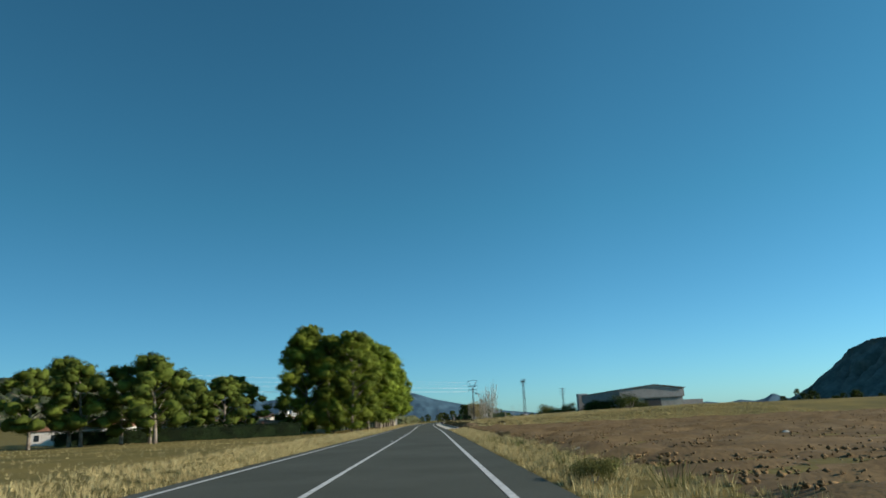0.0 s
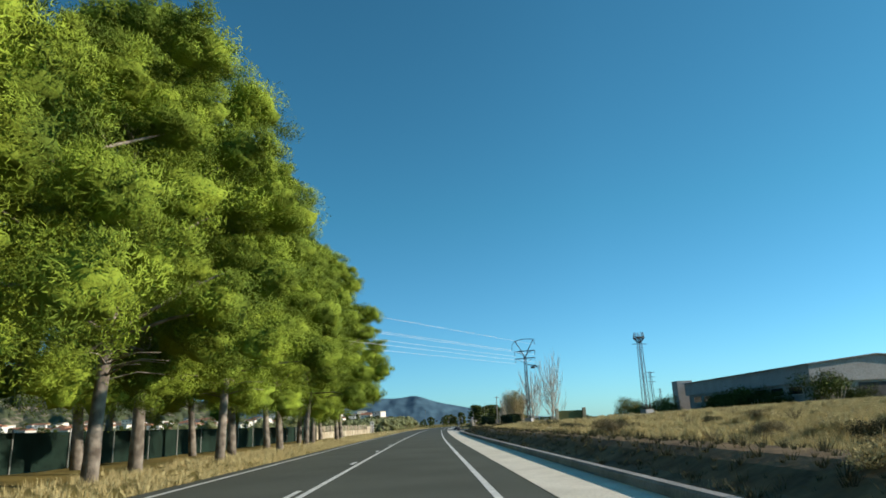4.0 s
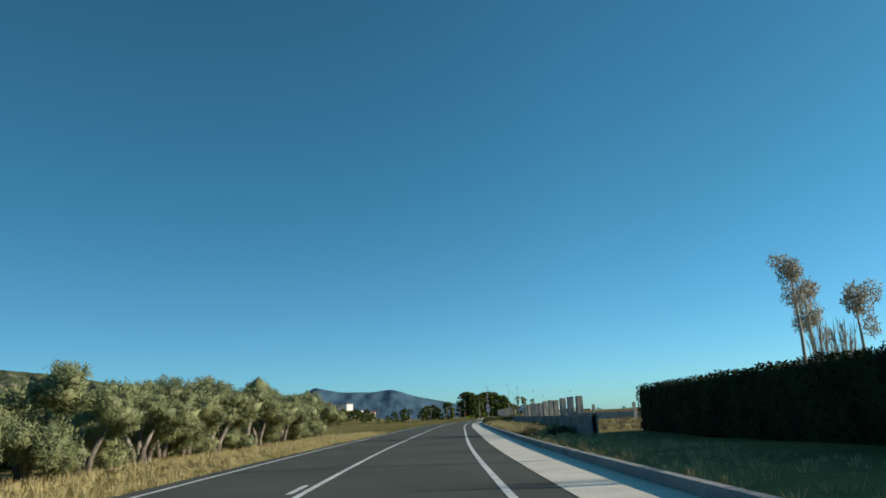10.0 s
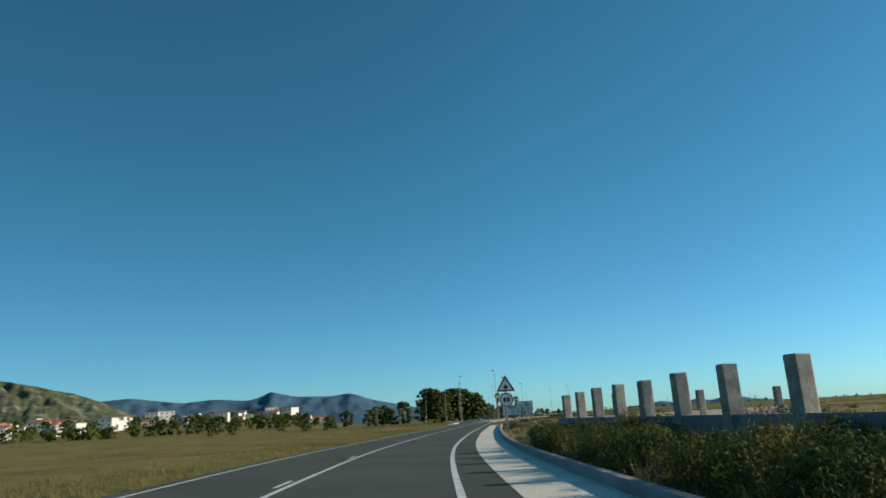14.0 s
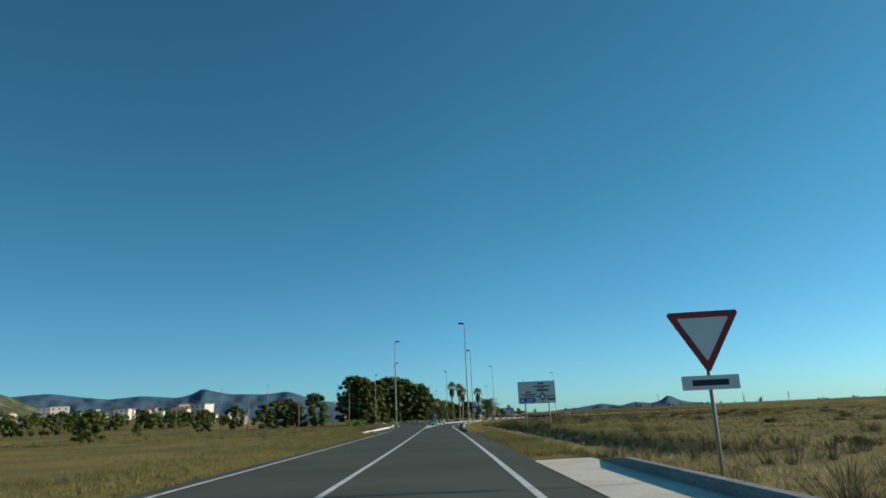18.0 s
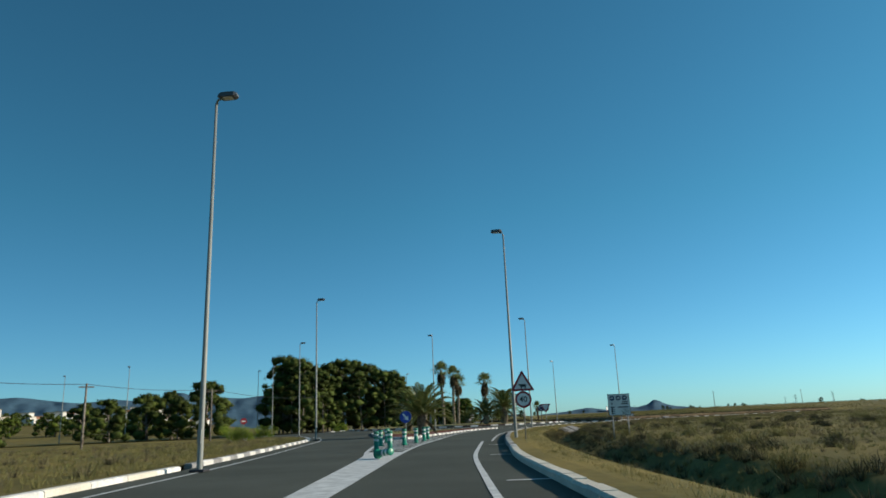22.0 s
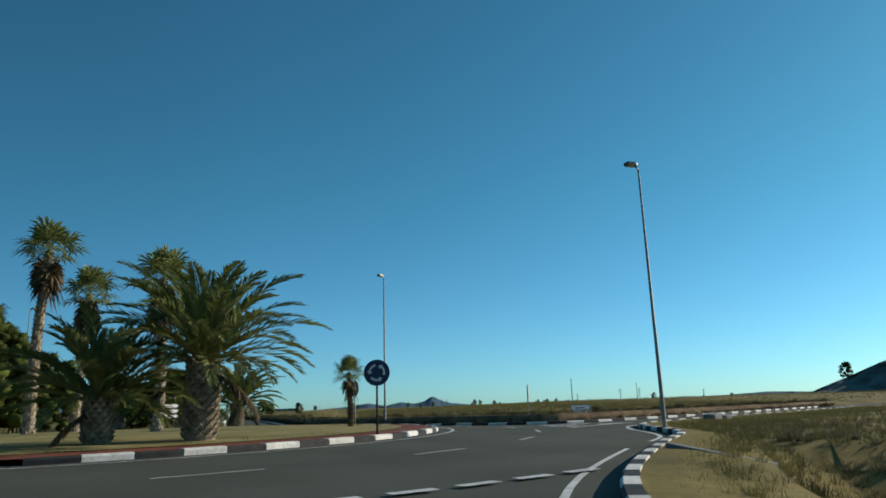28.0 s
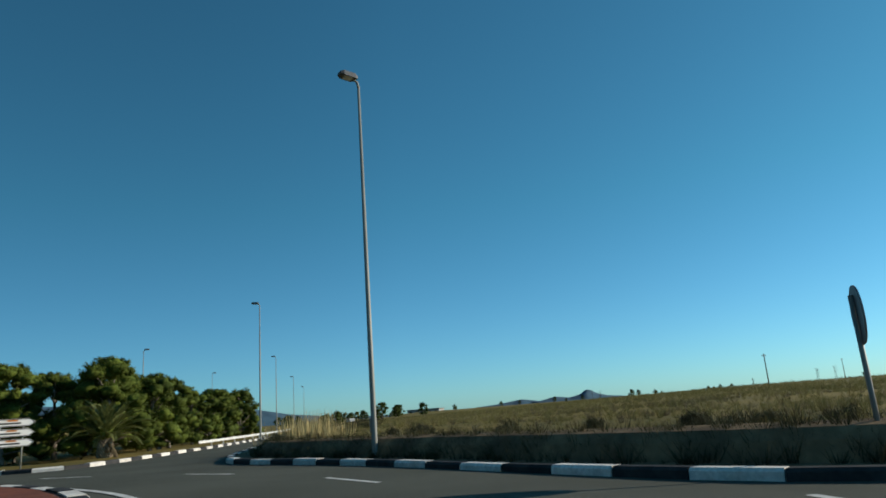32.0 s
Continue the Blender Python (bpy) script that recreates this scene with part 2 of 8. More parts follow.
def box(bm, lo, hi, bevel=0.0):
    (a, b, c), (d, e, f) = lo, hi
    vs = [bm.verts.new(p) for p in ((a, b, c), (d, b, c), (d, e, c), (a, e, c), (a, b, f), (d, b, f), (d, e, f), (a, e, f))]
    fs = [bm.faces.new([vs[i] for i in q]) for q in ((3, 2, 1, 0), (4, 5, 6, 7), (0, 1, 5, 4), (1, 2, 6, 5), (2, 3, 7, 6), (3, 0, 4, 7))]
    if bevel:
        es = list({e2 for f2 in fs for e2 in f2.edges})
        bmesh.ops.bevel(bm, geom=es, offset=bevel, segments=1, affect="EDGES")
    return bm


def tube(bm, path, radii, n=8, cap=True):
    """A tapered tube along a list of points."""
    rings = []
    pts = [Vector(p) for p in path]
    for i, p in enumerate(pts):
        d = (pts[min(i + 1, len(pts) - 1)] - pts[max(i - 1, 0)]).normalized()
        u = d.cross(Vector((0.31, 0.95, 0.05)))
        if u.length < 0.05:
            u = d.cross(Vector((1, 0, 0)))
        u.normalize()
        v = d.cross(u)
        r = radii[i]
        rings.append([bm.verts.new(p + r * (math.cos(2 * math.pi * k / n) * u + math.sin(2 * math.pi * k / n) * v)) for k in range(n)])
    for a, b in zip(rings, rings[1:]):
        for k in range(n):
            bm.faces.new((a[k], a[(k + 1) % n], b[(k + 1) % n], b[k]))
    if cap:
        bm.faces.new(rings[0][::-1])
        bm.faces.new(rings[-1])
    return bm


def plate(bm, outline, y0, y1):
    """A flat plate in the xz plane, outline counter-clockwise as seen from -y, from y0 to y1."""
    a = [bm.verts.new((x, y0, z)) for x, z in outline]
    b = [bm.verts.new((x, y1, z)) for x, z in outline]
    bm.faces.new(a)
    bm.faces.new(b[::-1])
    for i in range(len(a)):
        j = (i + 1) % len(a)
        bm.faces.new((a[j], a[i], b[i], b[j]))
    return bm


def disc(r, n=28, cx=0.0, cz=0.0):
    return [(cx + r * math.cos(2 * math.pi * k / n), cz + r * math.sin(2 * math.pi * k / n)) for k in range(n)]


def smooth_line(points, step=2.0):
    """A smooth curve through the points (Catmull-Rom), resampled at about even steps."""
    p = [np.array(q, float) for q in points]
    p = [2 * p[0] - p[1], *p, 2 * p[-1] - p[-2]]
    out = []
    for a, b, c, d in zip(p, p[1:], p[2:], p[3:]):
        n = max(1, int(np.linalg.norm(c - b) / step))
        for k in range(n):
            u = k / n
            out.append(0.5 * (2 * b + (c - a) * u + (2 * a - 5 * b + 4 * c - d) * u * u + (3 * b - a - 3 * c + d) * u ** 3))
    out.append(p[-2])
    return np.array(out)


def sides(line):
    """The unit vector to the right of a line at each of its points."""
    t = np.gradient(line, axis=0)
    t /= np.linalg.norm(t, axis=1)[:, None] + 1e-9
    return np.stack([t[:, 1], -t[:, 0]], 1)


def ribbon(name, line, profile, mat, parent=None, label="", smooth=False):
    """A strip along a line in plan: profile is a list of (offset to the right, height)."""
    right = sides(line)
    verts, m = [], len(profile)
    for q, r in zip(line, right):
        verts += [(q[0] + r[0] * o, q[1] + r[1] * o, z) for o, z in profile]
    faces = [(i * m + j, i * m + j + 1, (i + 1) * m + j + 1, (i + 1) * m + j) for i in range(len(line) - 1) for j in range(m - 1)]
    return link_mesh(name, verts, faces, mat, parent, label, smooth)


# ================= plan of the roads =================
CENTRE = smooth_line([(0.4, -90), (-0.4, -50), (-2.2, 0), (-4.3, 72), (-5.85, 115), (-7.7, 169), (-8.65, 208), (-9.25, 240), (-9.4, 265),
                      (-9.05, 298), (-7.6, 334), (-6.5, 358), (-4.3, 392), (-1.0, 418), (3.1, 444.5), (9.7, 485), (17.3, 533.5)], 3.0)


def centre_x(y):
    return np.interp(y, CENTRE[:, 1], CENTRE[:, 0])


RIGHT_KERB = smooth_line([(19.4, 521), (21.6, 532), (23.2, 540.5), (25.2, 551), (26.8, 557.5), (30.1, 570), (34.8, 585.5), (39.6, 598), (42.6, 605), (45.5, 611),
                          (48.3, 615.2), (52.1, 619.5), (58.4, 624.8), (62.6, 628), (65.2, 631.2), (67.2, 634.2), (70.5, 637.6), (76, 640.0), (84, 642.7),
                          (93, 645.3), (104, 648.5), (125, 655.8), (160, 669)], 1.0)
EAST_KERB = smooth_line([(160, 674.5), (125, 661), (104, 653.7), (96, 651.1), (87, 648.6), (81, 647.2), (76, 646.3), (72.5, 646.1), (70, 647.3), (68.5, 649.6), (67.1, 653.2),
                         (65.7, 657.4), (64, 661.6), (62.4, 664.8), (61.7, 667.2), (61.9, 672), (62.7, 678), (64.2, 686), (67, 699), (71.5, 722), (82, 780), (95, 850)], 1.0)
NORTH_KERB = smooth_line([(88, 852), (75, 781), (67.5, 729), (64.2, 708), (61.0, 692), (58.3, 682), (56.4, 675.5), (55.2, 673.4), (52.5, 673.6), (47, 675.8), (40, 676.3),
                          (30, 673.5), (20, 667), (12.5, 657), (6, 647), (-4, 642.5), (-30, 642), (-80, 646)], 1.2)
LEFT_KERB = smooth_line([(-80, 636), (-30, 632.5), (0, 631.5), (9, 628.5), (14.5, 622), (17.8, 612), (18.9, 600), (18.8, 590), (18.1, 582), (17.3, 574),
                         (16.5, 566), (15.3, 556), (13.6, 545), (12.4, 537), (11.2, 529), (9.6, 519)], 1.0)
ROAD_OUTLINE = np.vstack([RIGHT_KERB, EAST_KERB, NORTH_KERB, LEFT_KERB])
HUB, HUB_R, HUB_Z = np.array((42.95, 646.9)), 18.05, 0.25
SPLITTER = [(25.2, 583.9), (26.1, 582.4), (27.0, 583.8), (28.2, 587.6), (30.3, 592.4), (33, 599), (36.2, 606.5), (39.4, 612.5), (42.4, 617.4), (41.6, 618.6), (38, 620.4),
            (34, 622.3), (30, 624), (27.6, 624), (26.4, 618), (25.4, 606), (24.9, 594)]


def inside(poly, x, y):
    if np.size(x) == 1:
        p = np.asarray(poly)
        q = np.roll(p, 1, 0)
        x0, y0 = float(np.ravel(x)[0]), float(np.ravel(y)[0])
        dy = np.where(q[:, 1] == p[:, 1], 1e-12, q[:, 1] - p[:, 1])
        odd = np.sum(((p[:, 1] > y0) != (q[:, 1] > y0)) & (x0 < (q[:, 0] - p[:, 0]) * (y0 - p[:, 1]) / dy + p[:, 0])) % 2
        return np.full(np.shape(x), bool(odd))
    hit = np.zeros(np.shape(x), bool)
    j = len(poly) - 1
    for i in range(len(poly)):
        (xi, yi), (xj, yj) = poly[i], poly[j]
        if yi != yj:
            hit ^= ((yi > y) != (yj > y)) & (x < (xj - xi) * (y - yi) / (yj - yi) + xi)
        j = i
    return hit


def to_line(line, x, y):
    if np.size(x) == 1:
        a, d = line[:-1], line[1:] - line[:-1]
        e = np.array([float(np.ravel(x)[0]), float(np.ravel(y)[0])]) - a
        u = np.clip((e * d).sum(1) / ((d * d).sum(1) + 1e-9), 0, 1)
        return np.full(np.shape(x), np.linalg.norm(e - d * u[:, None], axis=1).min())
    best = np.full(np.shape(x), 1e9)
    for (ax, ay), (bx, by) in zip(line[:-1], line[1:]):
        dx, dy = bx - ax, by - ay
        u = np.clip(((x - ax) * dx + (y - ay) * dy) / (dx * dx + dy * dy + 1e-9), 0, 1)
        best = np.minimum(best, (x - ax - u * dx) ** 2 + (y - ay - u * dy) ** 2)
    return np.sqrt(best)


def step01(a, b, v):
    u = np.clip((v - a) / (b - a), 0, 1)
    return u * u * (3 - 2 * u)


def wave(x, y, k):
    return np.sin(x * k + 1.3 * np.sin(y * k * 0.7)) * np.cos(y * k * 1.1 + np.sin(x * k * 0.6))


def ground_height(x, y):
    x, y = np.asarray(x, float), np.asarray(y, float)
    off = x - centre_x(y)
    right, left = off - 6.0, -off - 4.3
    clear = np.where(y < 529, np.maximum(right, left), np.where(inside(ROAD_OUTLINE, x, y), -1.0, to_line(ROAD_OUTLINE[::2], x, y) - 0.5))
    away = step01(0.2, 6, clear)
    z = -0.09 + 0.10 * step01(0.1, 1.2, clear) + away * (0.06 * wave(x, y, 0.31) + 0.05 * wave(x + 40, y, 0.83))
    # the slope that carries the town
    far, way = np.hypot(x + 4, y - 360), np.degrees(np.arctan2(x + 4, y - 360))
    z = z + 0.033 * np.clip(far - 470, 0, 640) * step01(-58, -46, way) * (1 - step01(-9, -4, way))
    # the bank that carries the pylons
    bank = step01(95, 125, y) * (1 - step01(222, 236, y)) * step01(0.9, 2.9, right)
    z = z + bank * (0.40 + 0.034 * np.clip(right, 0, 45))
    # level ground under the driveway aprons
    apron = (right > -2) & (((y > 234) & (y < 267) & (x < 3.4)) | ((y > 212) & (y < 229) & (x < 2.2)))
    z = np.where(apron, np.minimum(z, -0.05), z)
    # the ditch beside the verge
    side = np.where(y < 529, right + 0.9, to_line(RIGHT_KERB[::2], x, y)) + np.where((y > 529) & (off < 0), 99, 0)
    ditch = step01(466, 480, y) * (1 - step01(618, 626, y)) * np.exp(-((side - 4.2) / 1.45) ** 2) * (right > 0)
    z = z - 1.05 * ditch * (x < 62)
    # the cut bank behind the east kerb
    east = to_line(EAST_KERB[::2], x, y)
    beyond = (x > 55) & (y > 600) & (east < to_line(RIGHT_KERB[::2], x, y)) & (east < to_line(NORTH_KERB[::2], x, y)) & ~inside(ROAD_OUTLINE, x, y)
    z = z + np.where(beyond, 0.5 * step01(1.7, 2.9, east) + 0.019 * np.clip(east - 3, 0, 90), 0.0)
    return z

# ================= ground =================
def build_ground():
    xs = np.concatenate([[-4600, -2500, -1600, -1200], np.arange(-960, -100, 40), np.arange(-80, -24, 2.5), np.arange(-24, 34, 1.0), np.arange(34, 104, 1.6),
                         np.arange(104, 150, 6.0), [170, 220, 300, 450, 700, 1200, 2500, 4600]])
    ys = np.concatenate([[-2500, -900, -300], np.arange(-90, 520, 3.0), np.arange(520, 680, 1.3), np.arange(680, 860, 4.0), np.arange(870, 1500, 45), [1600, 2300, 3300, 4700]])
    x, y = np.meshgrid(xs, ys)
    z = ground_height(x, y)
    n = len(xs)
    i, j = np.meshgrid(np.arange(len(xs) - 1), np.arange(len(ys) - 1))
    a = (j * n + i).ravel()
    ob = link_mesh("ground", np.stack([x.ravel(), y.ravel(), z.ravel()], 1), np.stack([a, a + 1, a + n + 1, a + n], 1), SOIL_DRY, smooth=True)
    tagged(ob, "dry earth and stubble reaching to the horizon", "ground", kind="structure")


build_ground()


def road_pieces():
    main = CENTRE
    tagged(ribbon("road", main, [(-3.95, -0.05), (-3.9, 0.0), (0, 0.03), (4.4, 0.0), (4.45, -0.05)], ASPHALT), "grey asphalt country road", "road", kind="structure")
    bm = bmesh.new()
    vs = [bm.verts.new((x, y, 0.003)) for x, y in ROAD_OUTLINE]
    es = [bm.edges.new((vs[i], vs[(i + 1) % len(vs)])) for i in range(len(vs))]
    bmesh.ops.triangle_fill(bm, use_beauty=True, edges=es, normal=(0, 0, 1))
    for f in bm.faces:
        if f.normal.z < 0:
            f.normal_flip()
    me = bpy.data.meshes.new("junction_road")
    bm.to_mesh(me)
    bm.free()
    me.materials.append(ASPHALT)
    tagged(new("road", me), "dark asphalt of the roundabout and its arms", "road", kind="structure")
    # the ring falls outwards from the island
    ang = np.linspace(0, 2 * math.pi, 97)
    ring = [(HUB[0] + r * math.cos(a), HUB[1] + r * math.sin(a), z) for a in ang for r, z in ((HUB_R - 0.3, HUB_Z + 0.005), (20.5, 0.18), (23, 0.09), (25.5, 0.01), (25.8, 0.0))]
    faces = [(i * 5 + j, i * 5 + j + 1, i * 5 + j + 6, i * 5 + j + 5) for i in range(96) for j in range(4)]
    tagged(link_mesh("road", ring, faces, ASPHALT, smooth=True), "circulating asphalt lane falling away from the island", "road", kind="structure")


road_pieces()


def stripe(name, line, offset, width, z, mat=PAINT, parent=None):
    return ribbon(name, line, [(offset - width / 2, z), (offset + width / 2, z)], mat, parent)


def cut(line, y0, y1):
    return line[(line[:, 1] >= y0) & (line[:, 1] <= y1)]


def dashes(bm, line, offset, width, z, on, gap, start=0.0):
    """Short painted bars along a line."""
    d = np.concatenate([[0], np.cumsum(np.linalg.norm(np.diff(line, axis=0), axis=1))])
    right = sides(line)
    s = start
    while s + on < d[-1]:
        ends = []
        for v in (s, s + on):
            p = np.array([np.interp(v, d, line[:, k]) for k in (0, 1)])
            r = np.array([np.interp(v, d, right[:, k]) for k in (0, 1)])
            ends += [(*(p + r * (offset - width / 2)), z), (*(p + r * (offset + width / 2)), z)]
        vs = [bm.verts.new(e) for e in ends]
        bm.faces.new((vs[0], vs[1], vs[3], vs[2]))
        s += on + gap


def markings():
    marks = thing("road_markings", "worn white road paint on asphalt", "road marking", kind="structure")
    stripe("edge_line", cut(CENTRE, -90, 529), -3.35, 0.13, 0.010, parent=marks)
    stripe("edge_line", cut(CENTRE, -90, 206), 3.45, 0.14, 0.012, parent=marks)
    stripe("edge_line", cut(CENTRE, 268, 512), 3.45, 0.14, 0.012, parent=marks)
    bm = bmesh.new()
    dashes(bm, cut(CENTRE, 205, 270), 3.45, 0.15, 0.012, 1.0, 1.0)
    part("dashed_edge_line", bm, PAINT, marks)
    stripe("centre_line", cut(CENTRE, -90, 535), 0.0, 0.13, 0.036, parent=marks)
    bm = bmesh.new()
    dashes(bm, cut(CENTRE, 40, 300), -0.24, 0.12, 0.036, 1.6, 9.0)
    dashes(bm, cut(CENTRE, 340, 400), -0.24, 0.12, 0.036, 1.6, 9.0)
    part("dashed_centre_line", bm, PAINT, marks)
    rk = RIGHT_KERB
    turn_in = [(float(centre_x(y)) + 3.49, y) for y in (509.5, 516, 523)]
    inner = rk - sides(rk) * 1.25
    turn_in += [tuple(inner[int(np.argmin(np.abs(rk[:, 1] - y)))]) for y in (538, 546, 554, 562, 569)]
    stripe("edge_line", smooth_line(turn_in, 1.0), 0.0, 0.15, 0.012, parent=marks)
    k = int(np.argmin(np.abs(rk[:, 1] - 569)))
    e = int(np.argmin(np.hypot(rk[:, 0] - 58.4, rk[:, 1] - 624.8)))
    stripe("edge_line", rk[k:e], -0.72, 0.13, 0.012, parent=marks)
    e2 = int(np.argmin(np.hypot(rk[:, 0] - 76, rk[:, 1] - 640.0)))
    stripe("edge_line", rk[e + 2:e2], -0.55, 0.16, 0.012, parent=marks)
    stripe("edge_line", cut(LEFT_KERB, 520, 615), -1.0, 0.13, 0.012, parent=marks)
    # gore hatching in front of the splitter island
    left = smooth_line([(17.25, 533.4), (18.4, 541), (21.0, 556.5), (21.6, 562), (22.5, 569), (23.8, 577.5), (24.7, 584.5)], 0.8)
    right = smooth_line([(17.33, 533.4), (19.8, 545), (22.4, 557.5), (24.6, 567), (27.4, 577), (30.6, 588.2), (33.6, 597), (36.9, 605.7), (40, 612), (43, 617)], 0.8)
    stripe("gore_line", left, 0.0, 0.16, 0.012, parent=marks)
    stripe("gore_line", right, 0.0, 0.18, 0.012, parent=marks)
    bm = bmesh.new()
    nose = [(float(np.interp(y, right[:, 1], right[:, 0])), y) for y in np.arange(533.6, 561.1, 1.0)]
    for i in range(len(nose) - 1):
        a, b = nose[i], nose[i + 1]
        la, lb = (float(np.interp(q + 0.05 * (q - 533.6), left[:, 1], left[:, 0])) for q in (a[1], b[1]))
        bm.faces.new([bm.verts.new(p) for p in ((la, a[1] + 0.05 * (a[1] - 533.6), 0.011), (a[0], a[1], 0.011), (b[0], b[1], 0.011), (lb, b[1] + 0.05 * (b[1] - 533.6), 0.011))])
    for i in range(14):
        y = 562.2 + i * 1.6
        xl, xr = np.interp(y + 1.2, left[:, 1], left[:, 0]), np.interp(y, right[:, 1], right[:, 0])
        if xr - xl < 0.5:
            continue
        vs = [bm.verts.new(p) for p in ((xl, y + 1.6, 0.011), (xr, y, 0.011), (xr, y + 0.7, 0.011), (xl, y + 2.3, 0.011))]
        bm.faces.new(vs)
    for i in range(13):
        y = 584.5 + i * 1.75
        xl = np.interp(y + 1.3, (582.4, 587.6, 592.4, 599, 606.5, 612.5), (26.3, 28.35, 30.4, 33.1, 36.3, 39.5))
        xr = np.interp(y, right[:, 1], right[:, 0])
        if xr - xl > 0.3:
            bm.faces.new([bm.verts.new(p) for p in ((xl, y + 1.3, 0.011), (xr, y, 0.011), (xr, y + 0.55, 0.011), (xl, y + 1.85, 0.011))])
    for x, y in ((23.1, 544.8), (25.3, 554.7), (27.5, 563.6)):
        bm.faces.new([bm.verts.new(p) for p in ((x, y, 0.013), (x + 0.95, y - 0.2, 0.013), (x + 0.97, y - 0.02, 0.013), (x + 0.02, y + 0.18, 0.013))])
    part("gore_stripe", bm, PAINT, marks)
    # give-way bars across the entry, lane dashes in the ring
    bm = bmesh.new()
    give = smooth_line([(44.4, 619.9), (48.2, 620.0), (50.7, 620.4), (52.7, 620.8), (53.8, 621.1)], 0.4)
    dashes(bm, give, 0.0, 0.27, 0.045, 0.8, 0.45)
    part("give_way_line", bm, PAINT, marks)
    # give-way triangle painted on the entry lane
    tri = [(44.25, 613.5), (46.55, 615.3), (45.6, 616.8)]
    mid = Vector((sum(p[0] for p in tri) / 3, sum(p[1] for p in tri) / 3, 0.034))
    bm = bmesh.new()
    outer = [bm.verts.new((x, y, 0.034)) for x, y in tri]
    inner = [bm.verts.new(mid + (Vector((x, y, 0.034)) - mid) * 0.72) for x, y in tri]
    for i in range(3):
        j = (i + 1) % 3
        bm.faces.new((outer[i], outer[j], inner[j], inner[i]))
    part("give_way_triangle", bm, PAINT, marks)
    a = np.linspace(-2.6, 1.2, 120)
    ring = np.stack([HUB[0] + 22.4 * np.cos(a), HUB[1] + 22.4 * np.sin(a)], 1)
    bm = bmesh.new()
    dashes(bm, ring, 0.0, 0.12, 0.120, 2.2, 4.2)
    part("ring_dash", bm, PAINT, marks)
    edge = np.stack([HUB[0] + 18.7 * np.cos(a), HUB[1] + 18.7 * np.sin(a)], 1)
    stripe("ring_edge_line", edge, 0.0, 0.14, 0.244, parent=marks)
    # painted island in the mouth of the east arm
    stripe("wedge_line", smooth_line([(74.2, 642.2), (71.1, 641.3), (68.5, 640.1), (67.2, 639.3), (66.0, 638.2)], 0.4), 0.0, 0.24, 0.012, parent=marks)
    stripe("wedge_line", smooth_line([(68.5, 647.2), (68.2, 644.6), (67.6, 641.8), (66.9, 639.4)], 0.4), 0.0, 0.14, 0.013, parent=marks)
    bm = bmesh.new()
    bm.faces.new([bm.verts.new(p) for p in ((74.2, 642.2, 0.014), (71.6, 642.6, 0.014), (71.3, 641.6, 0.014))])
    for i in range(6):
        u = i / 5
        p, q = Vector((69.4 - 1.6 * u, 645.1 - 3.6 * u, 0.011)), Vector((73.4 - 4.7 * u, 644.9 - 4.4 * u, 0.011))
        bm.faces.new([bm.verts.new(v) for v in (p, q, q + Vector((0.1, 0.3, 0)), p + Vector((0.1, 0.3, 0)))])
    part("hatched_wedge", bm, PAINT, marks)


markings()


def kerb_run(name, line, label, colours, length=1.05, height=0.17, width=0.28, base=0.0, flip=1, category="kerb", z_of=None):
    """Painted kerb stones laid end to end along a line, face on the line, body to the outside."""
    root = thing(name, label, category, kind="structure")
    d = np.concatenate([[0], np.cumsum(np.linalg.norm(np.diff(line, axis=0), axis=1))])
    right = sides(line) * flip
    count = int(d[-1] / length)
    for k in range(count):
        s0, s1 = k * length + 0.012, (k + 1) * length - 0.012
        ends = []
        for s in (s0, s1):
            p = np.array([np.interp(s, d, line[:, c]) for c in (0, 1)])
            r = np.array([np.interp(s, d, right[:, c]) for c in (0, 1)])
            r /= np.linalg.norm(r) + 1e-9
            ends.append((p, r))
        jog = random.uniform(-0.012, 0.012)
        prof = [(0.0, -0.08), (0.0, height * 0.72 + jog), (0.05, height + jog), (width, height + jog), (width, -0.08)]
        verts = [(*(p + r * o), base + z) for p, r in ends for o, z in prof]
        faces = [(j, j + 1, j + 6, j + 5) for j in range(4)] + [(0, 1, 2, 3, 4), (9, 8, 7, 6, 5)]
        if flip < 0:
            faces = [f[::-1] for f in faces]
        link_mesh("kerb_stone", verts, faces, colours[k % len(colours)], root)
    return root


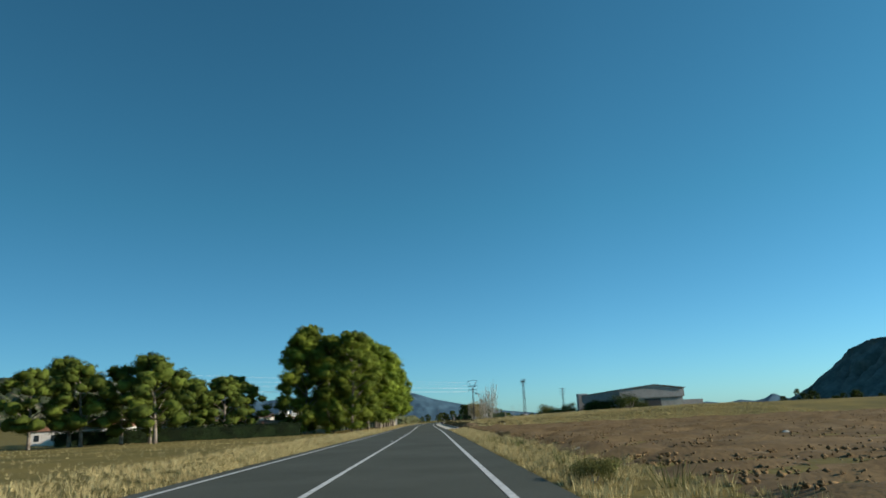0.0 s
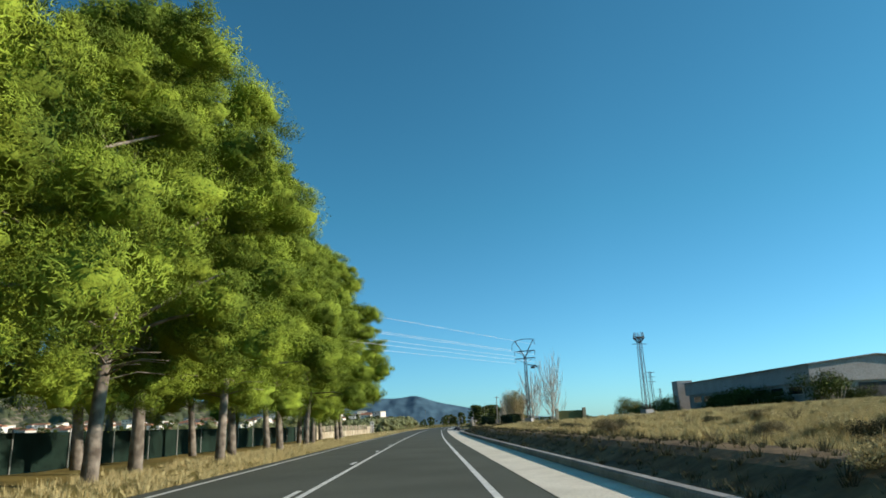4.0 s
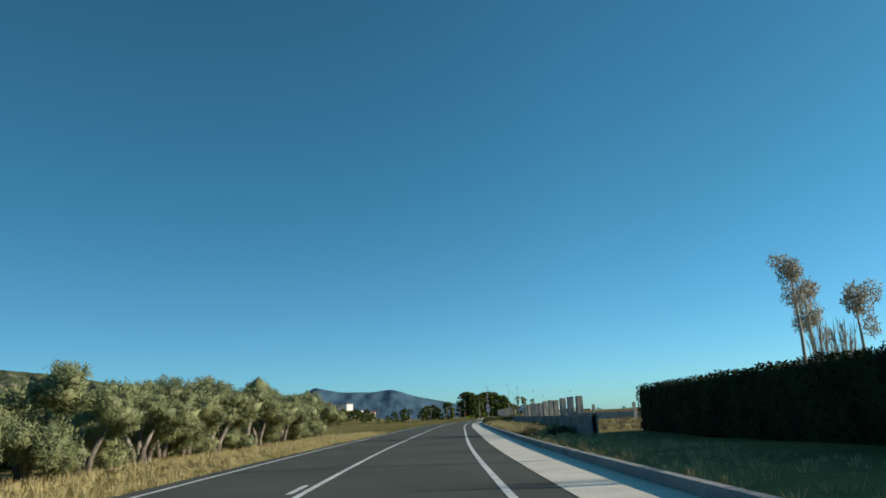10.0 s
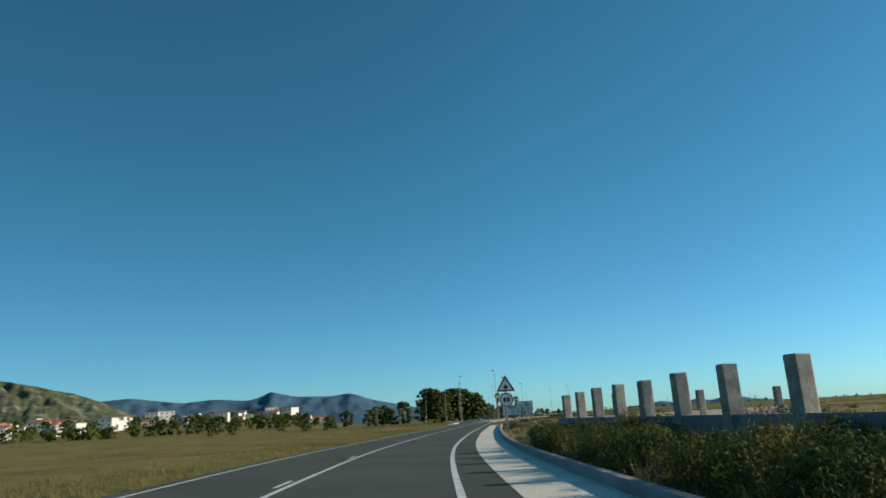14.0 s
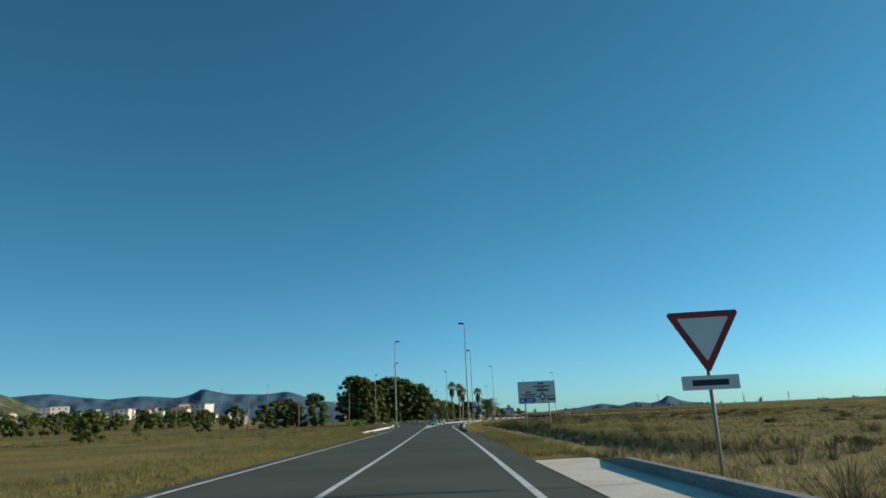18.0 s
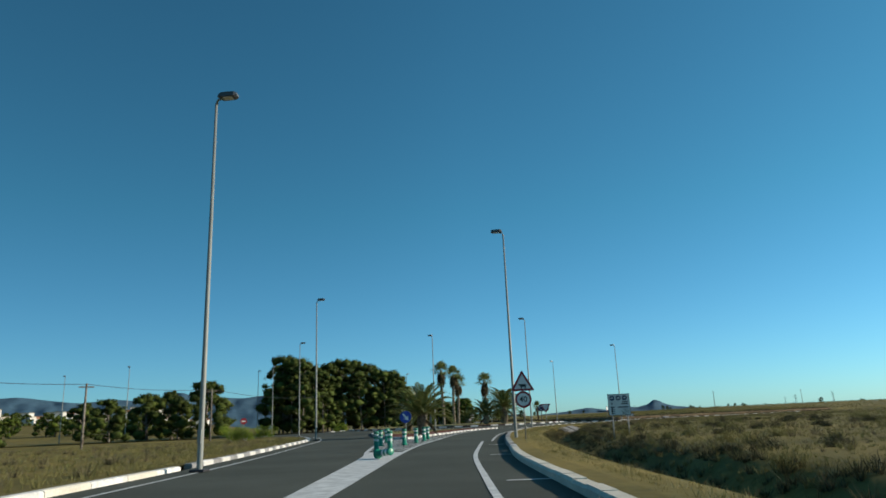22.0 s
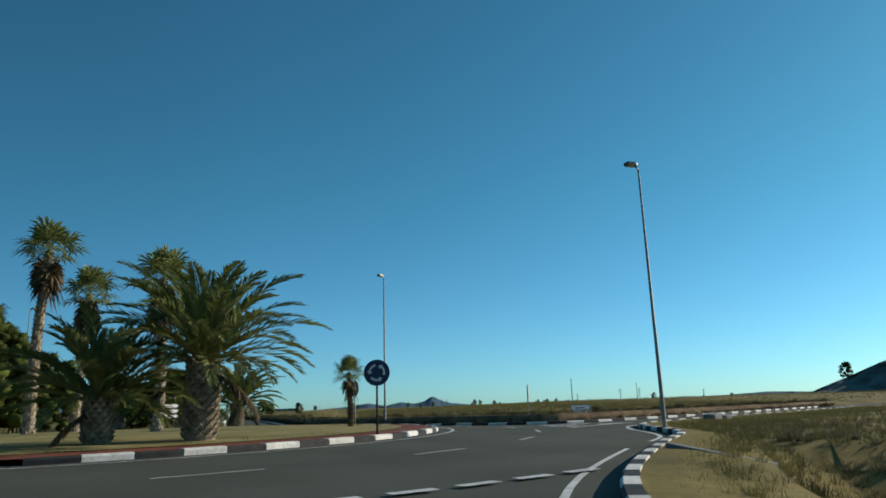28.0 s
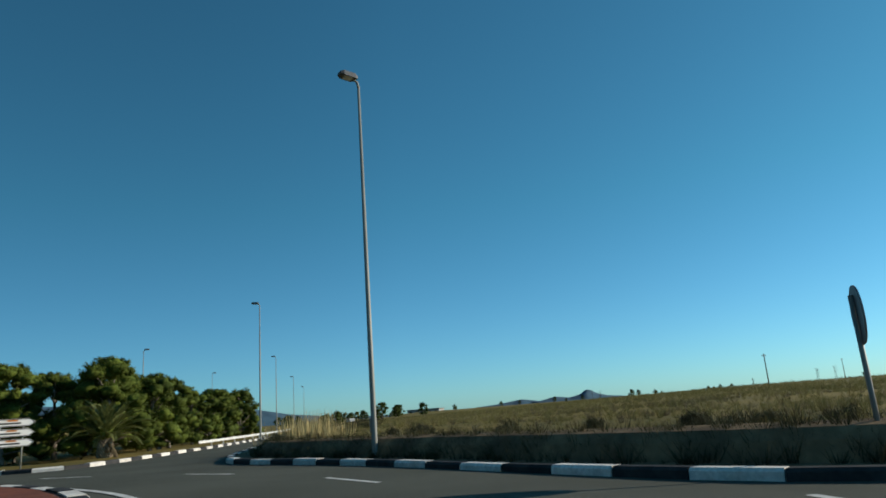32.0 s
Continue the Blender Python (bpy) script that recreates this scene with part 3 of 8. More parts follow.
def kerbs():
    rk = RIGHT_KERB
    a = int(np.argmin(np.abs(rk[:, 1] - 557)))
    b = int(np.argmin(np.abs(rk[:, 0] - 115)))
    kerb_run("kerb", rk[a:b], "kerb of alternating white and black painted stones", (KERB_WHITE, KERB_BLACK))
    kerb_run("kerb", rk[:a + 1], "plain grey concrete kerb stones", (CONCRETE,))
    b = int(np.argmin(np.hypot(EAST_KERB[:, 0] - 118, EAST_KERB[:, 1] - 658.5)))
    e = int(np.argmin(np.abs(EAST_KERB[:, 1] - 735)))
    kerb_run("kerb", EAST_KERB[b:e], "kerb of alternating white and black painted stones", (KERB_WHITE, KERB_BLACK), 1.35)
    nk = NORTH_KERB
    a, b = int(np.argmin(np.abs(nk[:, 1] - 760))), int(np.argmin(np.hypot(nk[:, 0] - 20, nk[:, 1] - 667)))
    kerb_run("kerb", nk[a:b], "kerb of alternating white and black painted stones", (KERB_WHITE, KERB_BLACK), 1.2)
    lk = cut(LEFT_KERB, 555, 614)
    kerb_run("kerb", lk, "low kerb of white and dark painted stones beside dry grass", (KERB_WHITE, CONCRETE_GREY), 1.3)
    kerb_run("kerb", cut(LEFT_KERB, 519, 555.5), "pale concrete kerb stones beside dry grass", (KERB_WHITE, CONCRETE), 2.0, 0.15)
    ang = np.linspace(math.pi * 1.5 - 0.02, -math.pi * 0.5 - 0.02, 220)
    ring = np.stack([HUB[0] + HUB_R * np.cos(ang), HUB[1] + HUB_R * np.sin(ang)], 1)
    kerb_run("kerb", ring, "round island kerb of white and black painted stones", (KERB_WHITE, KERB_BLACK), 1.15, 0.16, 0.3, HUB_Z)
    sp = smooth_line(SPLITTER + SPLITTER[:1], 0.6)
    kerb_run("kerb", sp, "kerb of white and dark stones round the splitter island", (KERB_WHITE, CONCRETE_GREY), 0.9, 0.16, 0.26, 0.0, -1)
    tagged(ribbon("bank", EAST_KERB[30:], [(0.24, 0.13), (0.9, 0.10), (1.15, 0.12), (1.32, 0.42), (1.5, 0.60), (2.1, 0.66), (3.2, 0.54), (4.0, 0.35)], SOIL_BANK), "steep earth bank behind the kerb", "bank", kind="structure")
    low = ribbon("bank", cut(CENTRE, 99, 213), [(6.1, -0.05), (6.5, 0.06), (6.9, 0.14), (7.4, 0.40), (7.8, 0.53), (8.5, 0.58), (9.4, 0.42)], SOIL_BANK)
    for v in list(low.data.vertices)[:7]:
        v.co.z = -0.06
    tagged(low, "low earth bank behind the gutter kerb", "bank", kind="structure")
    lead = np.array([(16.2, 502), (17.1, 508), (18.1, 514.2)])
    for line in (np.vstack([lead, rk[:int(np.argmin(np.abs(rk[:, 0] - 125)))]]), NORTH_KERB, LEFT_KERB):
        strip = ribbon("verge", line, [(0.24, 0.13), (0.9, 0.11), (2.0, -0.02), (2.6, -0.12)], SOIL_DRY)
        if line is not NORTH_KERB and line is not LEFT_KERB:
            for v in list(strip.data.vertices)[:4]:
                v.co.z = -0.3
        tagged(strip, "strip of dry earth behind the kerb", "verge", kind="structure")


kerbs()


def islands():
    # roundabout island: red ring, then dry lawn rising to the middle
    ang = np.linspace(0, 2 * math.pi, 73)

    def rings(prof):
        m = len(prof)
        verts = [(HUB[0] + r * math.cos(a), HUB[1] + r * math.sin(a), z) for a in ang for r, z in prof]
        return verts, [(i * m + j, i * m + j + 1, i * m + m + j + 1, i * m + m + j) for i in range(72) for j in range(m - 1)]

    v, f = rings([(17.8, HUB_Z + 0.14), (16.4, HUB_Z + 0.17)])
    tagged(link_mesh("island_paving", v, [q[::-1] for q in f], BRICK_RED), "red paved ring inside the island kerb", "paving", kind="structure")
    v, f = rings([(16.4, HUB_Z + 0.19), (13, HUB_Z + 0.28), (6, HUB_Z + 0.36), (0.1, HUB_Z + 0.40)])
    tagged(link_mesh("island_lawn", v, [q[::-1] for q in f], SOIL_LAWN, smooth=True), "dry mown lawn on the roundabout island", "lawn", kind="structure")
    # splitter island
    sp = smooth_line(SPLITTER + SPLITTER[:1], 0.8)[:-1]

    def fill(name, pts, z, mat, label, cat):
        bm = bmesh.new()
        vs = [bm.verts.new((x, y, z)) for x, y in pts]
        es = [bm.edges.new((vs[i], vs[(i + 1) % len(vs)])) for i in range(len(vs))]
        bmesh.ops.triangle_fill(bm, use_beauty=True, edges=es, normal=(0, 0, 1))
        for fc in bm.faces:
            if fc.normal.z < 0:
                fc.normal_flip()
        me = bpy.data.meshes.new(name)
        bm.to_mesh(me)
        bm.free()
        me.materials.append(mat)
        tagged(new(name, me), label, cat, kind="structure")

    fill("splitter_paving", sp, 0.135, BRICK_RED, "red paved splitter island", "paving")
    inner = [(26.4, 606), (27.3, 600), (28.6, 599), (31.5, 606), (34.2, 611), (37.4, 616.2), (37.6, 618.6), (33.6, 620.6), (29.6, 622.2), (27.6, 621)]
    fill("splitter_lawn", smooth_line(inner + inner[:1], 0.8)[:-1], 0.15, SOIL_LAWN, "dry grass in the splitter island", "lawn")


SOIL_LAWN = material("dry_lawn", (0.34, 0.285, 0.13), 0.95, colour2=(0.25, 0.225, 0.09), scale=0.5, fine=14, bump=0.6, bump_scale=30)
islands()


def roadside_gutter():
    """White concrete gutter and low concrete kerb along the right of the road."""
    for y0, y1 in ((90, 214), (226.5, 237.4), (262.5, 474)):
        line = cut(CENTRE, y0, y1) if y1 - y0 > 8 else np.array([(centre_x(v), v) for v in np.linspace(y0, y1, 4)])
        gut = [(4.36, 0.008), (5.86, 0.03)]
        tagged(ribbon("gutter", line, gut, CONCRETE), "pale concrete gutter strip beside the asphalt", "gutter", kind="structure")
        wall = [(5.82, -0.05), (5.84, 0.17), (5.87, 0.21), (6.04, 0.21), (6.08, 0.18), (6.12, -0.1)]
        ob = ribbon("low_kerb", line, wall, CONCRETE_GREY)
        tagged(ob, "low grey concrete kerb with a sloping face", "kerb", kind="structure")
        last = len(ob.data.vertices) - len(wall)
        for i, v in enumerate(ob.data.vertices):         # the ends sink into the ground
            if i < len(wall) or i >= last:
                v.co.z = -0.03


roadside_gutter()

# ================= far land =================
def ridge(name, eye, distance, profile, mat, label, depth=0.35, rough=0.06, seed=1, rows=9, step=0.12, soft=7):
    """A range of hills whose crest stands at given bearings and elevations (degrees) from a point in the plan."""
    b = np.arange(profile[0][0], profile[-1][0] + 1e-6, step)
    e = np.interp(b, [p[0] for p in profile], [p[1] for p in profile])
    e = np.convolve(np.pad(e, soft // 2, mode="edge"), np.ones(soft) / soft, "valid")
    verts = []
    for i in range(rows):
        u = i / (rows - 2)                       # 0: foot, 1: crest, then the far side
        d = distance * (1 - depth * (1 - u)) if i < rows - 1 else distance * 1.12
        for bb, ee in zip(b, e):
            h = distance * math.tan(radians(max(ee, 0.0)))
            k = (u ** 1.15) if i < rows - 1 else 0.35
            spur = noise.fractal(Vector((bb * 0.42 + seed * 7, u * 2.2 + 0.35 * bb, seed)), 0.9, 2.1, 3)
            knoll = noise.fractal(Vector((bb * 1.9 + seed * 3, u * 11.0, seed + 2.5)), 0.85, 2.1, 4)
            wob = (spur + 0.75 * knoll) * rough * (1 if i < rows - 2 else 0.22)
            z = h * max(0.0, k + wob * 1.3 * (0.25 + k) * (1.15 - 0.5 * k)) - 4 * (i == 0)
            r = radians(bb)
            dd = d * (1 + 0.03 * noise.noise(Vector((bb * 0.9, u * 5, seed + 5.5))) * (u < 0.99))
            verts.append((eye[0] + dd * math.sin(r), eye[1] + dd * math.cos(r), z))
    n = len(b)
    faces = [(i * n + j, i * n + j + 1, i * n + n + j + 1, i * n + n + j) for i in range(rows - 1) for j in range(n - 1)]
    ob = link_mesh(name, verts, faces, mat, smooth=True)
    return tagged(ob, label, "mountain", kind="structure")


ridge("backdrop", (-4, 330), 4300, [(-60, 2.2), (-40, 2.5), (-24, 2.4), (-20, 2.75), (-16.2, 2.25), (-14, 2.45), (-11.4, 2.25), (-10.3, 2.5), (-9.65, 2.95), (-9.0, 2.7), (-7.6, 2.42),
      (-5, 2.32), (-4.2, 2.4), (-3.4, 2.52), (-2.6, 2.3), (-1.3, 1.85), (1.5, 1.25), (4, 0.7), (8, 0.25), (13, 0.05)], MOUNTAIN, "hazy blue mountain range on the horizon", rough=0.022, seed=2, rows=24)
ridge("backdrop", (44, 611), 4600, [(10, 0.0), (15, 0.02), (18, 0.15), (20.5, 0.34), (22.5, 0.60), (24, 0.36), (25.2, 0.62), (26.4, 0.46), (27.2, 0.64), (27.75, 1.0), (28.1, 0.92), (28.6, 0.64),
      (29.4, 0.42), (31.5, 0.2), (40, 0.05), (50, 0.3), (54, 0.5), (58, 0.35), (70, 0.1)], MOUNTAIN, "small pointed mountain tinted haze blue on the horizon", depth=0.2, rough=0.015, seed=4, rows=16, step=0.08, soft=3)
ridge("backdrop", (-4, 330), 2400, [(-75, 3.0), (-60, 4.6), (-45, 5.0), (-38, 4.7), (-33, 4.8), (-30.5, 4.5), (-29, 4.4), (-26.5, 3.9), (-23.5, 3.2), (-21.5, 2.5), (-19.5, 1.5), (-17, 0.7), (-14, 0.0)],
      ROCK, "rocky hillside with pale cliffs and dark scrub", depth=0.5, rough=0.06, seed=6, rows=30)


# haze over the hill is put into the colour as a grey lift
ROCK_DARK = material("hazed_scrub_hill", (0.20, 0.21, 0.19), 0.95, colour2=(0.11, 0.13, 0.115), scale=0.05, fine=0.3, mix_at=(0.38, 0.6))
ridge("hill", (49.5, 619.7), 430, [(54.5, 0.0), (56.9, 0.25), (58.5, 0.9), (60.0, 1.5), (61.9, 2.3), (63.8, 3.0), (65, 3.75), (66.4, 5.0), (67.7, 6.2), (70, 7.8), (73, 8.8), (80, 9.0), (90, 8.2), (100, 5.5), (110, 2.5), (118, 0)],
      ROCK_DARK, "steep scrubby flat-topped hill in shade, greyed with haze", depth=0.2, rough=0.06, seed=9, rows=26, step=0.2)


# ================= plants =================
rng = np.random.default_rng(7)


def leaves(centres, normals, length, width, rg, droop=0.0):
    """Small pointed blades, one at each centre."""
    m = len(centres)
    nrm = normals + rg.normal(0, 0.55, (m, 3))
    nrm /= np.linalg.norm(nrm, axis=1)[:, None] + 1e-9
    d = np.cross(nrm, rg.normal(0, 1, (m, 3)))
    d[:, 2] -= droop
    d /= np.linalg.norm(d, axis=1)[:, None] + 1e-9
    s = np.cross(d, nrm)
    ln = length * rg.uniform(0.6, 1.3, (m, 1))
    wd = width * rg.uniform(0.7, 1.3, (m, 1))
    v = np.stack([centres - d * ln / 2, centres + s * wd / 2, centres + d * ln / 2, centres - s * wd / 2], 1).reshape(-1, 3)
    f = np.arange(4 * m).reshape(-1, 4)
    return v, f


def clumps(spec, per, length, width, rg, droop=0.0, shell=0.45):
    """Leafy puffs: spec is rows of centre x, y, z and radii x, z."""
    out = []
    for cx, cy, cz, rx, rz in spec:
        q = rg.normal(0, 1, (per, 3))
        q /= np.linalg.norm(q, axis=1)[:, None]
        r = rg.uniform(0.15, 1, (per, 1)) ** shell
        lump = 1 + 0.18 * np.sin(q[:, :1] * 7 + cx) * np.cos(q[:, 1:2] * 6 + cy)
        p = q * r * lump * np.array([rx, rx, rz]) + np.array([cx, cy, cz])
        out.append((p, q * np.array([1, 1, 1.25])))
    c, n = np.vstack([o[0] for o in out]), np.vstack([o[1] for o in out])
    return leaves(c, n, length, width, rg, droop)


def big_mesh(name, v, f, mat, parent=None, label=""):
    me = bpy.data.meshes.new(name)
    me.vertices.add(len(v))
    me.vertices.foreach_set("co", np.asarray(v, np.float32).ravel())
    k = f.shape[1]
    me.loops.add(len(f) * k)
    me.loops.foreach_set("vertex_index", f.astype(np.int32).ravel())
    me.polygons.add(len(f))
    me.polygons.foreach_set("loop_start", np.arange(0, len(f) * k, k, dtype=np.int32))
    me.update(calc_edges=True)
    me.materials.append(mat)
    ob = new(name, me)
    if parent:
        ob.parent = parent
    return tagged(ob, label)


def needles(c, way, length, width, rg):
    """Pointed slivers that lie over a puff, their flat side turned outwards along the given ways."""
    m = len(c)
    n = way + rg.normal(0, 0.14, (m, 3))
    n /= np.linalg.norm(n, axis=1)[:, None] + 1e-9
    d = np.cross(n, rg.normal(0, 1, (m, 3)))
    d /= np.linalg.norm(d, axis=1)[:, None] + 1e-9
    d = d + 0.45 * n + np.array([0, 0, 0.35])
    d /= np.linalg.norm(d, axis=1)[:, None] + 1e-9
    s = np.cross(d, n)
    s /= np.linalg.norm(s, axis=1)[:, None] + 1e-9
    ln, wd = length * rg.uniform(0.6, 1.3, (m, 1)), width * rg.uniform(0.7, 1.3, (m, 1))
    v = np.stack([c - d * ln * 0.3 - s * wd / 2, c - d * ln * 0.3 + s * wd / 2, c + d * ln * 0.7], 1).reshape(-1, 3)
    return v, np.arange(3 * m).reshape(-1, 3)


def puffs(spec, per, length, width, rg, subs=6, core=(0.60, 0.30), fine=2, heart=0.66, reach=(0.58, 1.28), jag=0.3):
    """Foliage puffs: each is a lumpy mass with tufts standing out of it all over. Returns blade mesh and inner mesh."""
    bm = bmesh.new()
    bmesh.ops.create_icosphere(bm, subdivisions=fine, radius=1.0)
    ico = np.array([tuple(w.co) for w in bm.verts])
    tri = np.array([[w.index for w in fc.verts] for fc in bm.faces])
    bm.free()
    cs, ws, iv = [], [], []
    for i, (cx, cy, cz, rx, rz) in enumerate(spec):
        mid, rad = np.array([cx, cy, cz]), np.array([rx, rx, rz])
        f1, f2 = rg.normal(0, 3.2, (3, 3)), rg.uniform(0, 6.28, 3)

        def swell(q):
            return core[0] + core[1] * (np.sin(q @ f1[0] + f2[0]) * np.sin(q @ f1[1] + f2[1]) + 0.4 * np.sin(q @ f1[2] * 1.7 + f2[2]))[:, None]
        iv.append(mid + ico * (swell(ico) * heart * rg.uniform(1 - jag, 1 + jag, (len(ico), 1))) * rad)
        k = per // 2
        q = rg.normal(0, 1, (k, 3))
        q /= np.linalg.norm(q, axis=1)[:, None]
        cs.append(mid + q * (swell(q) * rg.uniform(reach[0], reach[1], (k, 1))) * rad)
        ws.append(q)
        k = max(8, per // 2 // subs)
        for _ in range(subs):
            d = rg.normal(0, 1, 3)
            d[2] += 0.35
            d /= np.linalg.norm(d)
            c = mid + d * (swell(d[None])[0] + 0.12) * rad
            q = rg.normal(0, 1, (k, 3))
            q = q / np.linalg.norm(q, axis=1)[:, None] * rg.uniform(0.3, 1, (k, 1))
            cs.append(c + q * rad * 0.30)
            ws.append(q * 0.7 + d * 0.6)
    v, f = needles(np.vstack(cs), np.vstack(ws), length, width, rg)
    fi = np.vstack([tri + len(ico) * i for i in range(len(spec))])
    return v, f, np.vstack(iv), fi


def pine(seed, h, spread, base, mat, per=230, n=46, leaf=(0.42, 0.10), lean=0.6, label="", group="", kind_name="pine_tree", size=0.30):
    """A pine: leaning trunk with forks, and a crown of dense needle puffs from base (a share of the height) up."""
    rg = np.random.default_rng(seed)
    tree = thing(kind_name, label, "tree", group)
    bm = bmesh.new()
    lx, ly = rg.uniform(-lean, lean, 2)
    top = Vector((lx * 1.4, ly * 1.4, h * 0.86))
    path = [Vector((0, 0, -0.3)), Vector((lx * 0.15, ly * 0.1, h * 0.12)), Vector((lx * 0.5, ly * 0.6, h * 0.34)), Vector((lx * 0.9, ly * 0.9, h * 0.58)), top]
    tube(bm, path, [0.25, 0.19, 0.15, 0.11, 0.04], 9)
    spec = []
    for k in range(n):
        v = ((k + 0.5) / n) ** 0.8
        u = base + (1 - base) * v
        a = k * 2.4 + rg.uniform(-0.5, 0.5)
        wide = spread * (0.62 + 0.45 * math.sin(math.pi * min(1, 0.15 + v * 0.75))) * (1 - 0.78 * v ** 2.6)
        r = wide * rg.uniform(0.55, 1.0) if k % 5 else wide * 0.25
        s = rg.uniform(0.75, 1.25) * size * spread * (1 - 0.25 * v)
        z = min(h * u + rg.uniform(-0.5, 0.5), h - 0.85 * s)
        cx, cy = lx * u + r * math.cos(a), ly * u + r * math.sin(a)
        spec.append((cx, cy, max(z, 0.75 * s), s, s * rg.uniform(0.58, 0.85)))
        if k % 2 == 0:
            o = Vector((lx * u * 0.9, ly * u * 0.9, max(h * min(0.25, base + 0.08), z - r * 0.55 - 0.4)))
            tube(bm, [o, o.lerp(Vector((cx, cy, z)), 0.55) + Vector((0, 0, 0.15)), Vector((cx, cy, z))], [0.075, 0.05, 0.02], 5)
    for k in range(9):
        a, z = rg.uniform(0, 6.28), h * rg.uniform(0.18, max(0.2, base + 0.05))
        o = Vector((lx * 0.4, ly * 0.4, z))
        tube(bm, [o, o + Vector((math.cos(a) * 0.9, math.sin(a) * 0.9, 0.25)), o + Vector((math.cos(a) * 1.7, math.sin(a) * 1.7, 0.2))], [0.035, 0.02, 0.008], 4)
    part("trunk", bm, BARK, tree, smooth=True)
    v, f, iv, fi = puffs(spec, per, leaf[0], leaf[1], rg, subs=10 if per > 600 else 6, core=(0.70, 0.20), fine=3 if per > 600 else 2 if per > 200 else 1, heart=0.66 if per > 600 else 0.86, reach=(0.52, 1.18), jag=0.16 if per > 600 else 0.30)
    big_mesh("crown", v, f, mat, tree)
    big_mesh("inner_foliage", iv, fi, mat, tree)
    return tree


def at_place(ob, x, y, z=None, turn=0.0, size=1.0):
    ob.matrix_basis = pose(x, y, float(ground_height(x, y)) if z is None else z, 0, 0, turn)
    ob.scale = (size, size, size)
    return ob


def repeat(protos, spots, rg, lo=0.88, hi=1.12, sink=0.05):
    """Place copies of a few grown plants, each turned and sized anew; the first ones are the plants themselves."""
    for k, spot in enumerate(spots):
        x, y = spot[:2]
        s = spot[2] if len(spot) > 2 else rg.uniform(lo, hi)
        src = protos[k % len(protos)]
        ob = src if k < len(protos) else copy_thing(src, Matrix())
        at_place(ob, x, y, float(ground_height(x, y)) - sink, rg.uniform(0, 360), s)


def row_of_pines():
    """The wood on the left of the first straight."""
    lab = "tall pine with bright green needle puffs and a bare trunk"
    grp = "roadside pines"
    full = [pine(11 + k, 15.4, 5.0, 0.05, PINE_DEEP, 4000, 50, (0.16, 0.036), label="broad pine bushy down to the ground", group=grp, size=0.32) for k in range(2)]
    tall = [pine(21 + k, 15.4, 5.6, 0.17, PINE, 5600, 46, (0.15, 0.030), 1.5, label=lab, group=grp, size=0.31) for k in range(2)]
    repeat(full, [(-21.8, 103.6, 1.07), (-14.5, 101.9, 0.99), (-18.4, 104.8, 0.98), (-14.6, 108.6, 1.0), (-14.8, 115.5, 0.95), (-18.6, 110.5, 0.95), (-23, 109, 1.0), (-20, 115, 0.95)], rng)
    spots = [(-14.4, 121.5), (-13.8, 127), (-17.5, 131), (-13.8, 135), (-14.8, 140), (-18.5, 143), (-14.2, 147), (-15.4, 152.5), (-18.8, 156), (-14.7, 160), (-17, 165.5), (-15.2, 170),
             (-15.6, 174.6), (-18.2, 181), (-16.8, 180), (-15.4, 185.8, 1.02), (-19.4, 189.5), (-18.4, 192.8, 1.0), (-16.9, 197.6, 1.08), (-22, 174), (-22, 152)]
    repeat(tall, spots, rng, 0.99, 1.10)


def grove(name_seed, spots, h, spread, label, group, mat, lo=0.85, hi=1.15, base=0.12):
    protos = [pine(name_seed + k, h, spread, base, mat, 420, 34, (0.27, 0.062), size=0.35, label=label, group=group) for k in range(3)]
    spots = [q if len(q) > 2 else (*q, rng.uniform(lo, hi) * (1.0 if name_seed != 51 or q[0] < 34 else max(0.42, 1 - 0.055 * (q[0] - 34))) * (1.02 - 0.12 * min(1, max(0, (q[1] - 684) / 40)) if name_seed == 56 else 1.0)) for q in spots]
    repeat(protos, spots, rng, lo, hi)


row_of_pines()
grove(41, [(-41, 77), (-37.5, 79), (-33, 77.5), (-45, 74), (-33, 104), (-30, 101), (-38, 101), (-31, 95), (-35, 92), (-40, 98), (-36, 83), (-44, 80)], 9.2, 3.8, "round pine beside a farm fence", "field pines", PINE_MID, 0.85, 1.15, 0.20)
far_spots = [(12.5, 672), (16, 669.5), (16, 669), (20, 674), (24, 679), (28, 684), (31, 690), (14, 675), (20, 684), (26, 693), (25, 676.5), (30, 679), (35, 682), (12, 684), (18, 671), (22, 673.5),
             (33, 686), (17, 664), (40, 685), (21, 668), (36.5, 682), (39.9, 683.5), (42.2, 684.5), (44.3, 685.5), (38.2, 679), (41, 681), (36, 677), (29, 675), (34, 677), (13.5, 668), (15.2, 666.5), (19, 671.5), (23, 676), (27.5, 679), (32.5, 681.5), (37.5, 684), (38, 692), (42, 690), (45, 697), (40, 700), (48, 692), (50, 700), (44, 684)]
# needles darkened to give the grove's unlit side
grove(51, far_spots, 14.8, 4.4, "pine toned like its unlit side in the grove beside the roundabout", "roundabout grove", PINE_DARK, 0.82, 1.04, 0.05)
north = NORTH_KERB[(NORTH_KERB[:, 1] > 684) & (NORTH_KERB[:, 1] < 736)]
out = sides(north)
run = np.concatenate([[0], np.cumsum(np.linalg.norm(np.diff(north, axis=0), axis=1))])
wood = [(float(np.interp(d, run, north[:, 0] + out[:, 0] * w)) + rng.uniform(-0.8, 0.8), float(np.interp(d, run, north[:, 1] + out[:, 1] * w)) + rng.uniform(-0.8, 0.8))
        for w, gap in ((6.5, 4.2), (11.5, 5.0)) for d in np.arange(0, run[-1], gap)]
